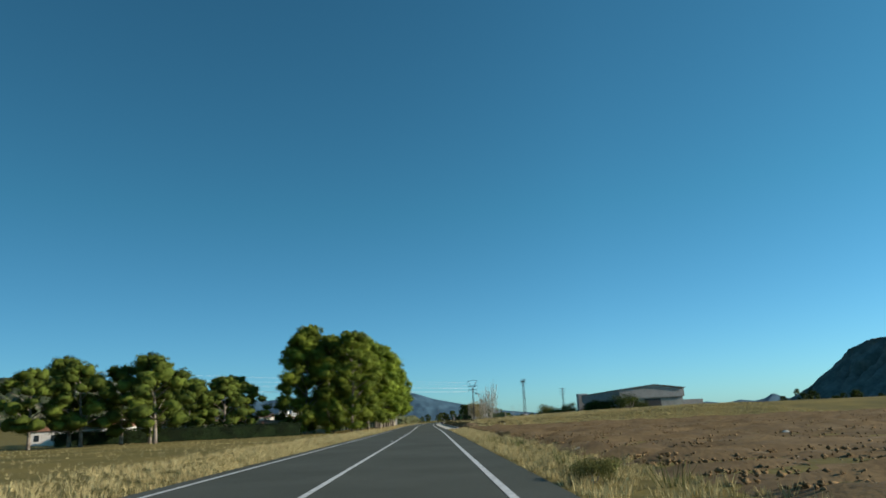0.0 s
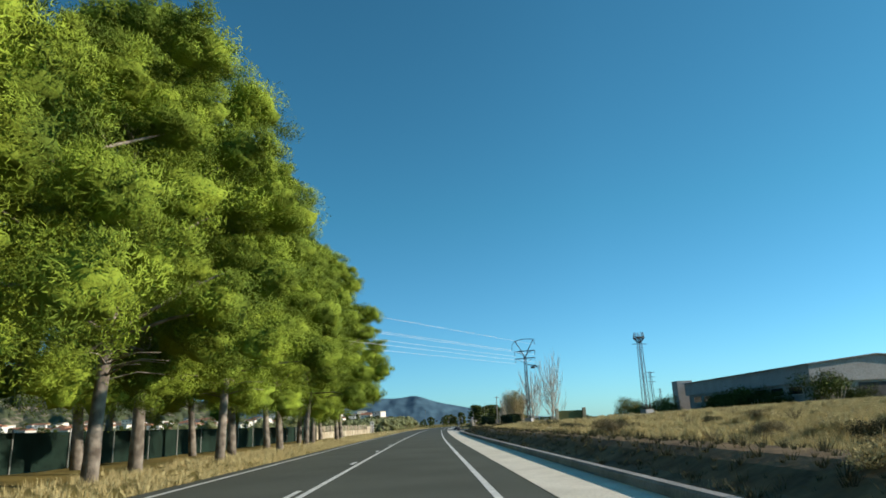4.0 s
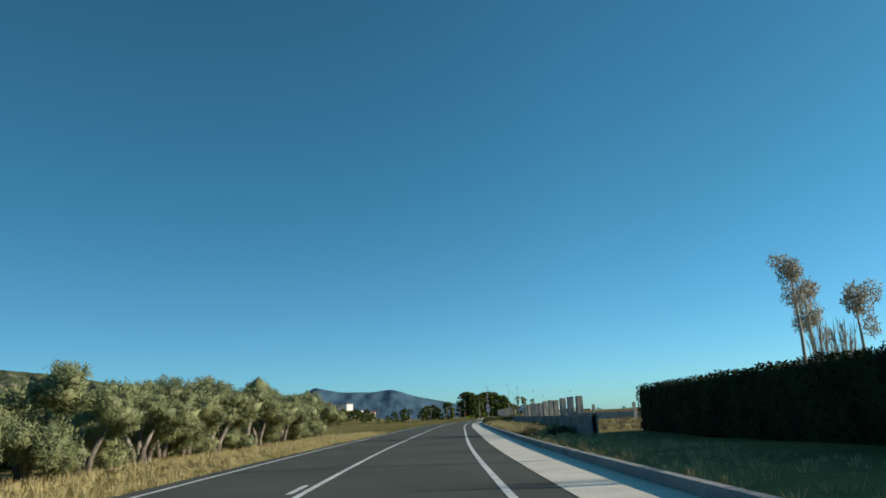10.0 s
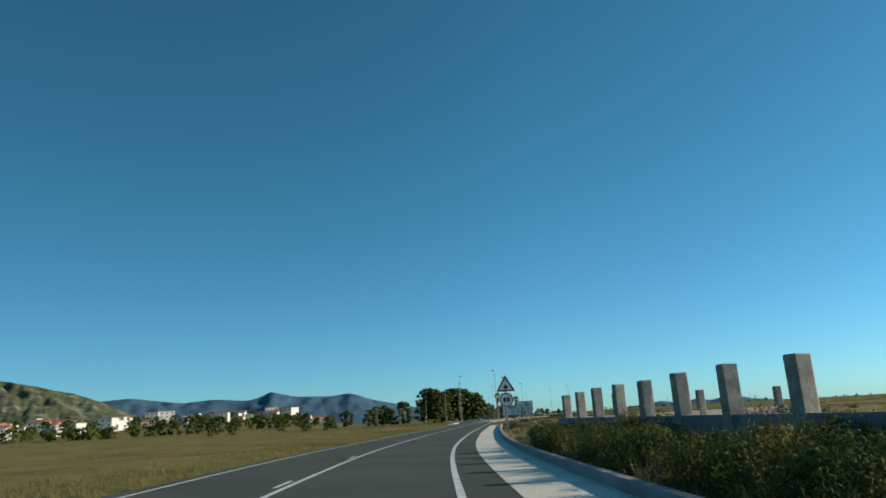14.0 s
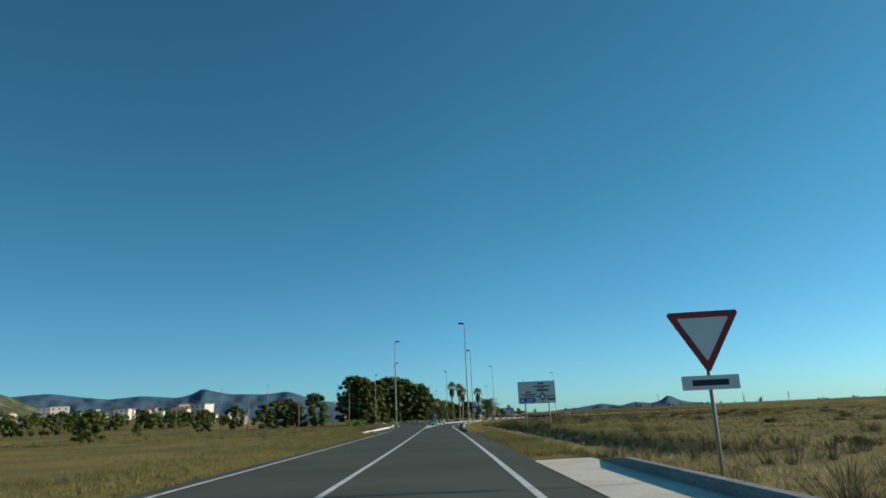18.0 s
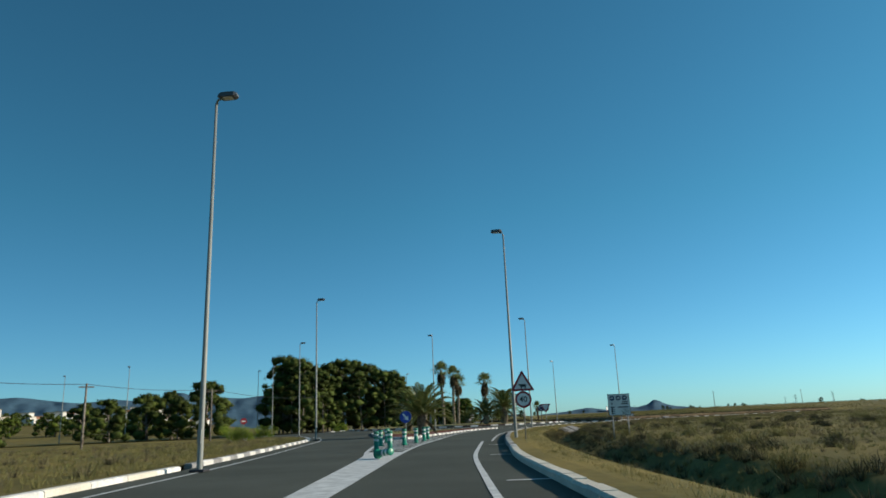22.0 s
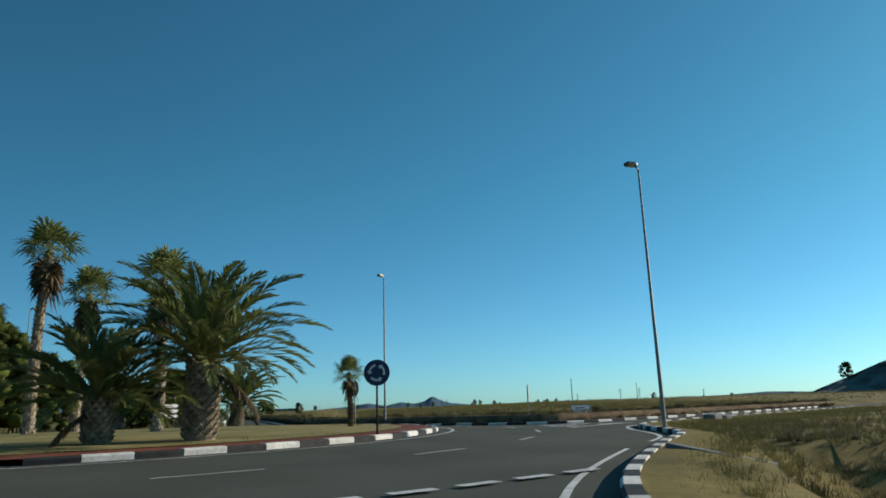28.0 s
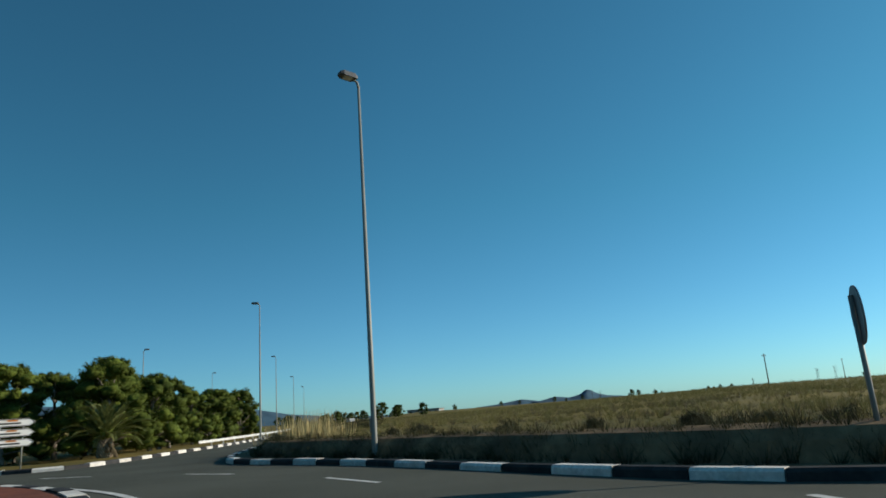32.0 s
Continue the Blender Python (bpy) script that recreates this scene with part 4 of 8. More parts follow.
grove(56, wood, 6.8, 3.0, "dense green pine in the wood along the road", "wood pines", PINE_MID, 0.74, 0.98, 0.03)
grove(61, [(-10.8, 643, 1.0), (-8.6, 657, 1.22), (-5.4, 661, 1.3), (-3.2, 655, 1.05), (1.8, 649, 1.42), (-22, 668, 1.1), (-26, 640, 0.8)], 6.6, 3.0, "broad green pine on the dry field", "field edge pines", PINE_DARK, 0.85, 1.3, 0.04)


def olive(seed):
    rg = np.random.default_rng(seed)
    tree = thing("olive_tree", "grey-green olive tree on dry ground", "tree", "olive grove")
    bm = bmesh.new()
    for k in range(3):
        a = k * 2.1 + rg.uniform(0, 1)
        tube(bm, [(0.1 * math.cos(a), 0.1 * math.sin(a), -0.2), (0.25 * math.cos(a), 0.25 * math.sin(a), 0.6), (0.8 * math.cos(a), 0.8 * math.sin(a), 1.6)], [0.17, 0.12, 0.05], 6)
    part("trunk", bm, BARK, tree, smooth=True)
    spec = []
    for k in range(26):
        a, z = k * 2.4 + rg.uniform(-0.4, 0.4), 0.42 + 2.75 * ((k * 0.618) % 1)
        r = 1.75 * math.sqrt(max(0.05, 1 - ((z - 1.7) / 1.9) ** 2)) * rg.uniform(0.6, 1.0)
        s = rg.uniform(0.66, 0.98)
        spec.append((r * math.cos(a), r * math.sin(a), z, s, s * rg.uniform(0.75, 0.95)))
    v, f, iv, fi = puffs(spec, 640, 0.17, 0.044, rg, 7, (0.62, 0.25), 1, 0.8, (0.72, 1.2))
    big_mesh("crown", v, f, OLIVE, tree)
    big_mesh("inner_foliage", iv, fi, OLIVE, tree)
    return tree


def olives():
    spots = []
    for i, x in enumerate((-18.6, -24, -30, -37, -45)):
        for y in np.arange(266 if i else 268, 340.5 + 1.0 * i, 2.35 + 0.8 * i):
            spots.append((x + rng.uniform(-0.7, 0.7) + 0.045 * max(0, y - 310), y + rng.uniform(-0.8, 0.8), rng.uniform(0.72, 0.9) + 0.2 * float(step01(296, 314, y))))
    spots += [(-27 - rng.uniform(0, 40), 222 + rng.uniform(0, 44), rng.uniform(0.6, 0.95)) for _ in range(34)]
    repeat([olive(71 + k) for k in range(4)], spots, rng)


olives()


def poplar(seed, h, wide, label, leafy=0.0, mat=None):
    """A bare upright tree: rising limbs that fork into thin twigs, with a few last leaves."""
    rg = np.random.default_rng(seed)
    tree = thing("bare_tree", label, "tree")
    bm = bmesh.new()
    tips = []
    tube(bm, [(0, 0, -0.2), (0.05, 0, h * 0.3), (0, 0.1, h * 0.7), (0.1, 0, h)], [0.16, 0.12, 0.06, 0.012], 6)
    part("trunk", bm, BARE_WOOD, tree)
    bm, twigs = bmesh.new(), bmesh.new()
    limbs = 46 if wide > 1.5 else 26
    for k in range(limbs):
        z = h * (0.03 + 0.55 * k / limbs)
        a = k * 2.4
        reach = wide * rg.uniform(0.45, 1.0)
        e = Vector((reach * math.cos(a), reach * math.sin(a), min(h * 0.98, z + h * rg.uniform(0.30, 0.48))))
        o = Vector((0, 0, z))
        m = o.lerp(e, 0.45) + Vector((0.22 * reach * math.cos(a), 0.22 * reach * math.sin(a), -0.1))
        tube(bm, [o, m, e], [0.05, 0.032, 0.008], 4)
        for j in range(16):
            u = rg.uniform(0.2, 1)
            b = o.lerp(m, u * 2) if u < 0.5 else m.lerp(e, u * 2 - 1)
            t = b + Vector((rg.uniform(-0.4, 0.4), rg.uniform(-0.4, 0.4), rg.uniform(0.6, 1.6))) * (h / 11)
            tube(twigs, [b, t], [0.014, 0.005], 3, False)
            tips.append(t)
    part("branchwork", bm, BARE_WOOD, tree)
    part("twig_crown", twigs, BARE_WOOD, tree)
    if leafy:
        c = np.array([tuple(t) for t in tips])
        c = np.repeat(c, 2 * int(leafy), 0) + rg.normal(0, 0.22, (len(c) * 2 * int(leafy), 3))
        v, f = leaves(c, rg.normal(0, 1, c.shape), 0.11, 0.07, rg)
        big_mesh("crown", v, f, mat or OLIVE, tree)
    return tree


LEAF_OCHRE = material("ochre_leaves", (0.36, 0.29, 0.12), 0.8, colour2=(0.25, 0.215, 0.09), scale=0.7, spread=-0.35, translucent=0.35)
LEAF_BRIGHT = material("yellow_green_leaves", (0.20, 0.19, 0.05), 0.8, colour2=(0.11, 0.12, 0.035), scale=0.5, spread=-0.3, translucent=0.25)
LEAF_PALE = material("pale_dry_leaves", (0.44, 0.40, 0.31), 0.85, colour2=(0.34, 0.31, 0.24), scale=0.7, spread=-0.3, translucent=0.3)


def right_trees():
    for (x, y, h, w, leafy, mat, lab) in ((15.0, 244.7, 13.4, 3.3, 0, None, "tall bare poplar with upright twigs"), (12.6, 256.4, 11.6, 3.2, 0, None, "bare poplar with upright twigs"),
                                          (8.8, 260.2, 7.2, 2.2, 9, LEAF_OCHRE, "small tree with thin ochre leaves"), (10.6, 264.5, 6.6, 2.0, 9, LEAF_OCHRE, "small tree with thin ochre leaves"),
                                          (9.4, 273, 8.4, 1.0, 0, None, "slim leafless poplar behind green netting"), (8.0, 276.5, 7.4, 0.9, 0, None, "slim leafless poplar behind green netting"), (9.3, 277.5, 6.6, 0.9, 0, None, "thin bare poplar sapling"),
                                          (9.2, 284.7, 6.0, 0.8, 0, None, "thin bare poplar sapling"), (8.6, 281, 5.4, 0.8, 0, None, "thin bare poplar sapling"),
                                          (11, 305, 5.0, 0.8, 0, None, "thin bare sapling behind the hedge"), (9, 300, 4.2, 0.6, 0, None, "thin bare sapling behind the hedge")):
        at_place(poplar(int(x * 10 + y), h, w, lab, leafy, mat), x, y, -0.05)
    for k, (x, y, h) in enumerate(((14.2, 312.5, 9.8), (16.2, 315, 8.6), (15.4, 309, 6.8), (18, 318, 7.4))):
        rg = np.random.default_rng(300 + k)
        tree = thing("shaggy_tree", "thin tree with drooping greyish tufts", "tree")
        bm = bmesh.new()
        tube(bm, [(0, 0, -0.2), (0.2, 0.1, h * 0.5), (0.1, 0, h * 0.93)], [0.13, 0.09, 0.03], 6)
        part("trunk", bm, BARE_WOOD, tree)
        spec = [(rg.uniform(-0.7, 0.7), rg.uniform(-0.7, 0.7), h * rg.uniform(0.82, 0.98), 0.6, 0.7) for _ in range(6)] + [(rg.uniform(0.2, 0.9), rg.uniform(-0.5, 0.5), h * 0.72, 0.45, 0.6)]
        v, f = clumps(spec, 150, 0.34, 0.07, rg, 0.8)
        big_mesh("crown", v, f, LEAF_PALE, tree)
        at_place(tree, x, y, -0.05)
    # green bushes round the hall
    bush_spots = [(54, 246, 3.3), (53.5, 252, 3.4), (54.5, 258, 3.3), (55, 264, 3.2), (55.5, 271, 2.9), (56, 241, 2.8), (59.3, 228.5, 3.4), (63.5, 229, 2.2), (36, 262, 1.3), (30, 262, 1.1), (25, 268, 1.0)]
    repeat([bush(k, 2.3, 2.0, PINE_DARK, "rounded dark green bush", "hall bushes") for k in range(2)], bush_spots, rng)
    repeat([bush(5, 2.4, 2.2, LEAF_BRIGHT, "loose yellow-green bush beside the hall", "yellow bushes")], [(42, 284, 3.0), (46.5, 286, 3.1), (38.5, 283, 2.5), (50, 289, 2.7)], rng)


def bush(seed, wide, high, mat, label, group=""):
    rg = np.random.default_rng(900 + seed)
    b = thing("bush", label, "bush", group)
    spec = [(rg.uniform(-0.5, 0.5) * wide, rg.uniform(-0.5, 0.5) * wide, rg.uniform(0.25, 0.7) * high, 0.3 * wide, 0.28 * high) for _ in range(11)]
    v, f = clumps(spec, 330, 0.16, 0.045, rg)
    bm = bmesh.new()
    for k in range(5):
        a = k * 1.26
        tube(bm, [(0, 0, -0.15), (0.2 * wide * math.cos(a), 0.2 * wide * math.sin(a), 0.5 * high)], [0.05, 0.015], 4)
    part("stem", bm, BARE_WOOD, b)
    big_mesh("foliage", v, f, mat, b)
    return b


right_trees()


def hedge_block(p0, p1, thick, high, seed, label):
    """A clipped hedge between two points of the plan: a dark twiggy core under a coat of leaves."""
    rg = np.random.default_rng(seed)
    h = thing("hedge", label, "hedge")
    a, b = Vector((*p0, 0)), Vector((*p1, 0))
    ln = (b - a).length
    bm = bmesh.new()
    box(bm, (0.12, -thick / 2 + 0.14, -0.1), (ln - 0.12, thick / 2 - 0.14, high - 0.14), 0.1)
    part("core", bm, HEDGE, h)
    m = int(70 * (2 * ln * high + ln * thick + 2 * thick * high))
    side = rg.choice(5, m, p=np.array([ln * high, ln * high, ln * thick, thick * high, thick * high]) / (2 * ln * high + ln * thick + 2 * thick * high))
    q = np.stack([rg.uniform(0, ln, m), rg.uniform(-thick / 2, thick / 2, m), rg.uniform(0.05, high, m)], 1)
    nr = np.zeros((m, 3))
    for s, (ax, val, sg) in enumerate(((1, -thick / 2, -1), (1, thick / 2, 1), (2, high, 1), (0, 0, -1), (0, ln, 1))):
        q[side == s, ax] = val
        nr[side == s, ax] = sg
    q += nr * (rg.uniform(-0.16, 0.07, (m, 1)) + 0.06 * np.sin(q[:, :1] * 1.7 + seed))
    v, f = leaves(q, nr, 0.17, 0.085, rg)
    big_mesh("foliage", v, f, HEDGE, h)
    h.matrix_basis = pose(a.x, a.y, float(ground_height(*p0)), 0, 0, math.degrees(math.atan2(b.y - a.y, b.x - a.x)))
    return h


def hedges():
    hedge_block((3.9, 274.6), (5.4, 313.2), 1.5, 2.36, 1, "long clipped hedge, its shade put into near-black leaves")
    # stands in for a dark band of shrubs and tree shadow
    hedge_block((-48, 84), (-20.5, 94.5), 1.6, 1.7, 6, "rough hedge for the dark shrub and shadow band below the field pines")
    repeat([bush(8, 2.2, 1.9, BRUSH_DARK, "tangled dark brush in front of the netting", "netting brush")], [(3.0, 271.5, 0.8), (2.9, 268.6, 0.7), (3.0, 265.5, 0.75), (2.9, 261.5, 0.6), (2.9, 258.6, 0.6)], rng)
    hedge_block((2.5, 245.2), (3.0, 255.6), 1.6, 2.2, 2, "clipped dark hedge beside a gate")
    hedge_block((2.6, 228.6), (2.4, 237.4), 1.5, 1.72, 3, "clipped dark hedge beside a gate")
    hedge_block((5.0, 231.5), (5.9, 219), 1.5, 2.0, 4, "clipped dark hedge behind the bank")
    # green netting between the hedges
    net = thing("mesh_fence", "green shade netting on steel posts", "fence")
    bm = bmesh.new()
    n = 26
    rows = [[bm.verts.new((3.9 + 0.1 * math.sin(i * 0.9), 256.0 + 12.8 * i / n, z + (0.04 * math.sin(i * 1.3) if z > 1 else 0))) for z in (0.1, 1.0, 1.88)] for i in range(n + 1)]
    for r0, r1 in zip(rows, rows[1:]):
        for k in range(2):
            bm.faces.new((r0[k], r1[k], r1[k + 1], r0[k + 1]))
    part("netting", bm, NET_GREEN, net)
    for k in range(6):
        bm = bmesh.new()
        y = 256.0 + 2.56 * k
        tube(bm, [(3.75, y, -0.1), (3.75, y, 2.1)], [0.03, 0.03], 6)
        part("post", bm, STEEL, net)


hedges()


# ================= palms =================
def date_palm(h, trunk_r, fronds, length, seed, label):
    """A stout palm: scaly trunk, arching feather fronds, a skirt of dry ones."""
    rg = np.random.default_rng(seed)
    palm = thing("date_palm", label, "palm")
    bm = bmesh.new()
    tube(bm, [(0, 0, -0.2), (0, 0, h * 0.1), (0.02, 0, h * 0.6), (0, 0, h)], [trunk_r * 0.86, trunk_r * 0.96, trunk_r * 0.98, trunk_r * 0.72], 14)
    rings = max(4, int(h / 0.13))
    for i in range(rings):
        z = h * (i + 0.3) / rings
        for k in range(12):
            a = 2 * math.pi * (k + 0.5 * (i % 2)) / 12
            c, s = math.cos(a), math.sin(a)
            r = trunk_r * (1.0 if z < 0.7 * h else 0.95)
            o = Vector((c * r, s * r, z))
            t = Vector((-s, c, 0))
            vs = [bm.verts.new(p) for p in (o - t * 0.11 * trunk_r / 0.4, o + t * 0.11 * trunk_r / 0.4, o + Vector((c * 0.09, s * 0.09, 0.15)), o + Vector((-c * 0.05, -s * 0.05, 0.17)))]
            bm.faces.new((vs[0], vs[1], vs[2]))
            bm.faces.new((vs[1], vs[3], vs[2]))
            bm.faces.new((vs[3], vs[0], vs[2]))
    part("trunk", bm, PALM_TRUNK, palm)
    shapes = {}
    green, brown = fronds, max(2, fronds // 24)
    for k in range(green + brown):
        dry = k >= green
        level = 9 if dry else int(9 * k / green)
        a = 2.399 * k + rg.uniform(-0.15, 0.15)
        if level not in shapes:
            shapes[level] = feather("frond", length * (0.62 if dry else 1.0 - 0.12 * abs(level - 4) / 4), math.radians(-25 if dry else 82 - 9.0 * level), rg, dry)
        ob = new("frond" if not dry else "dry_frond", shapes[level])
        ob.parent = palm
        ob.matrix_basis = Matrix.Translation((0.2 * math.cos(a), 0.2 * math.sin(a), h + (-0.3 if dry else 0.12 - 0.03 * level))) @ Matrix.Rotation(a, 4, "Z")
        s = rg.uniform(0.85, 1.12)
        ob.scale = (s, s, s)
    return palm


def feather(name, ln, lift, rg, dry):
    """One arching feather leaf that grows along +x."""
    verts, faces = [], []
    n = 18
    pts, ang, p = [np.zeros(3)], lift, np.zeros(3)
    for i in range(n):
        ang -= (1.05 if not dry else 0.7) / n * (0.35 + 1.3 * i / n)
        p = p + ln / n * np.array([math.cos(ang), 0, math.sin(ang)])
        pts.append(p)
    pts = np.array(pts)
    side = np.array([0, 1.0, 0])
    for i in range(n):
        b = len(verts)
        w = 0.045 * (1 - i / n) + 0.006
        verts += [pts[i] - side * w, pts[i] + side * w, pts[i + 1] + side * w * 0.9, pts[i + 1] - side * w * 0.9]
        faces.append((b, b + 1, b + 2, b + 3))
    for i in range(5, 3 * n):
        u = i / 3
        j = min(int(u), n - 1)
        q = pts[j] + (pts[j + 1] - pts[j]) * (u - j)
        d = pts[j + 1] - pts[j]
        d = d / np.linalg.norm(d)
        up = np.cross(d, side)
        fl = ln * 0.17 * math.sin(math.pi * min(1, 0.12 + 0.82 * u / n)) + 0.08
        for sg in (-1, 1):
            way = d * 1.0 + sg * side * 0.55 + up * (0.28 if not dry else -0.5) + rg.normal(0, 0.1, 3)
            way = way / np.linalg.norm(way)
            tip = q + way * fl * rg.uniform(0.85, 1.15) - np.array([0, 0, 0.12 * fl])
            mid = q + way * fl * 0.5
            wv = (d * 0.6 - sg * side * 0.8) * 0.038
            b = len(verts)
            verts += [q - wv * 0.6, mid - wv, tip, mid + wv]
            faces.append((b, b + 1, b + 2, b + 3))
    me = bpy.data.meshes.new(name)
    me.from_pydata([tuple(map(float, v)) for v in verts], [], faces)
    me.materials.append(PALM_DRY if dry else PALM)
    return me


def fan_leaf(name, dry, el, rg):
    """One fan leaf on its stalk, growing along +x at an elevation."""
    verts, faces = [], []
    d = np.array([math.cos(el), 0, math.sin(el)])
    side = np.array([0, 1.0, 0])
    up = np.cross(d, side)
    stem = 0.35 if dry else 0.85
    c = d * stem
    verts += [-side * 0.02, side * 0.02, c + side * 0.015, c - side * 0.015]
    faces.append((0, 1, 2, 3))
    for j in range(19):
        t = math.radians(-118 + 236 * j / 18)
        w = d * math.cos(t) + side * math.sin(t) + up * (0.14 if j % 2 else -0.06)
        l = (1 - 0.25 * abs(math.sin(t)) ** 2) * rg.uniform(0.82, 1.1)
        mid = c + w * l * 0.62
        tip = c + w * l - np.array([0, 0, (0.2 if not dry else 0.25) * l])
        x = np.cross(w, up) * 0.06
        b = len(verts)
        verts += [c, mid - x, tip, mid + x]
        faces.append((b, b + 1, b + 2, b + 3))
    me = bpy.data.meshes.new(name)
    me.from_pydata([tuple(map(float, v)) for v in verts], [], faces)
    me.materials.append(PALM_DRY if dry else PALM)
    return me


def fan_palm(h, seed, label):
    """A tall thin-trunked fan palm with a thatch of dead leaves under the crown."""
    rg = np.random.default_rng(seed)
    palm = thing("fan_palm", label, "palm")
    bm = bmesh.new()
    path = [(0.12 * math.sin(z * 0.5 + seed), 0.1 * math.cos(z * 0.4), z) for z in np.linspace(-0.2, h, 12)]
    radii = [0.30 if h > 4 else 0.14] + [(0.24 if h > 4 else 0.15) - 0.07 * i / 11 + 0.012 * (i % 2) for i in range(1, 12)]
    tube(bm, path, radii, 10)
    rings = int(h / 0.2)
    for i in range(rings):
        z = h * (i + 0.4) / rings
        r = float(np.interp(z, np.linspace(-0.2, h, 12), radii))
        cx, cy = 0.12 * math.sin(z * 0.5 + seed), 0.1 * math.cos(z * 0.4)
        for k in range(7):
            a = 2 * math.pi * (k + 0.5 * (i % 2)) / 7 + rg.uniform(-0.1, 0.1)
            c, w = math.cos(a), math.sin(a)
            o, t = Vector((cx + c * r, cy + w * r, z)), Vector((-w, c, 0)) * 0.32 * r
            vs = [bm.verts.new(p) for p in (o - t, o + t, o + Vector((c * 0.05, w * 0.05, 0.13)), o + Vector((0, 0, 0.15)))]
            bm.faces.new((vs[0], vs[1], vs[2]))
            bm.faces.new((vs[1], vs[3], vs[2]))
            bm.faces.new((vs[3], vs[0], vs[2]))
    part("trunk", bm, PALM_TRUNK if h > 4 else PALM_DRY, palm)
    top = np.array(path[-1])
    shapes = {}
    size = 1.0 if h > 4 else 0.55
    for k in range(44 if h > 4 else 31):
        dry = k >= 26
        level = 8 if dry else int(8 * k / 26)
        if dry and k % 3 == 0:
            level = 9
        a = 2.399 * k
        if level not in shapes:
            shapes[level] = fan_leaf("fan", dry, math.radians(-72 + 14 * (level - 8)) if dry else math.radians(80 - 14.5 * level), rg)
        ob = new("fan" if not dry else "dead_leaf", shapes[level])
        ob.parent = palm
        ob.matrix_basis = Matrix.Translation(tuple(top + np.array([0, 0, -rg.uniform(0.2, 1.5) * size if dry else 0.0]))) @ Matrix.Rotation(a, 4, "Z")
        r = size * rg.uniform(0.85, 1.1)
        ob.scale = (r, r, r)
    return palm


def palms():
    z = HUB_Z + 0.28
    at_place(date_palm(2.4, 0.50, 64, 3.8, 1, "stout date palm with arching fronds on the island lawn"), 47.7, 633.0, z, 20)
    at_place(date_palm(1.25, 0.40, 42, 3.2, 2, "low date palm with arching fronds on the island lawn"), 44.9, 633.3, z, 60)
    at_place(date_palm(1.7, 0.42, 50, 3.6, 3, "date palm with dry lower fronds on the splitter island"), 28.9, 593.0, 0.13, 130)
    at_place(date_palm(1.3, 0.38, 50, 3.0, 4, "small date palm near the island's far side"), 53.2, 653.5, z, 200)
    at_place(date_palm(1.3, 0.40, 44, 2.6, 5, "date palm beside the roundabout grove"), 54.3, 686.5, 0.0, 250)
    at_place(date_palm(0.8, 0.35, 36, 2.2, 6, "low date palm on the island lawn"), 37.5, 652, z, 90)
    at_place(date_palm(1.1, 0.38, 40, 2.5, 7, "date palm beside the splitter island lawn"), 31.0, 617.5, 0.15, 40)
    at_place(date_palm(0.9, 0.32, 36, 2.0, 8, "low date palm between fan palms"), 46.8, 655, z, 160)
    for k, (x, y, h) in enumerate(((39.3, 638.6, 8.45), (42.7, 646.5, 8.4), (44.6, 651.8, 7.35), (47.6, 643.7, 6.9), (55.8, 641.7, 2.45))):
        at_place(fan_palm(h, 20 + k, "tall fan palm with a thatch of dead leaves" if h > 4 else "young short fan palm"), x, y, z, 50 * k)
    post = thing("stump", "dark dead palm stump on the island lawn", "stump")
    bm = bmesh.new()
    tube(bm, [(0, 0, -0.1), (0, 0, 1.2), (0.05, 0, 2.0)], [0.2, 0.17, 0.13], 9)
    part("trunk", bm, PALM_TRUNK, post, smooth=True)
    rg = np.random.default_rng(5)
    v, f = clumps([(0.05, 0, 2.05, 0.35, 0.2)], 90, 0.4, 0.05, rg, 0.5)
    big_mesh("dead_leaves", v, f, PALM_DRY, post)
    at_place(post, 36.7, 635.2, z - 0.05)


palms()

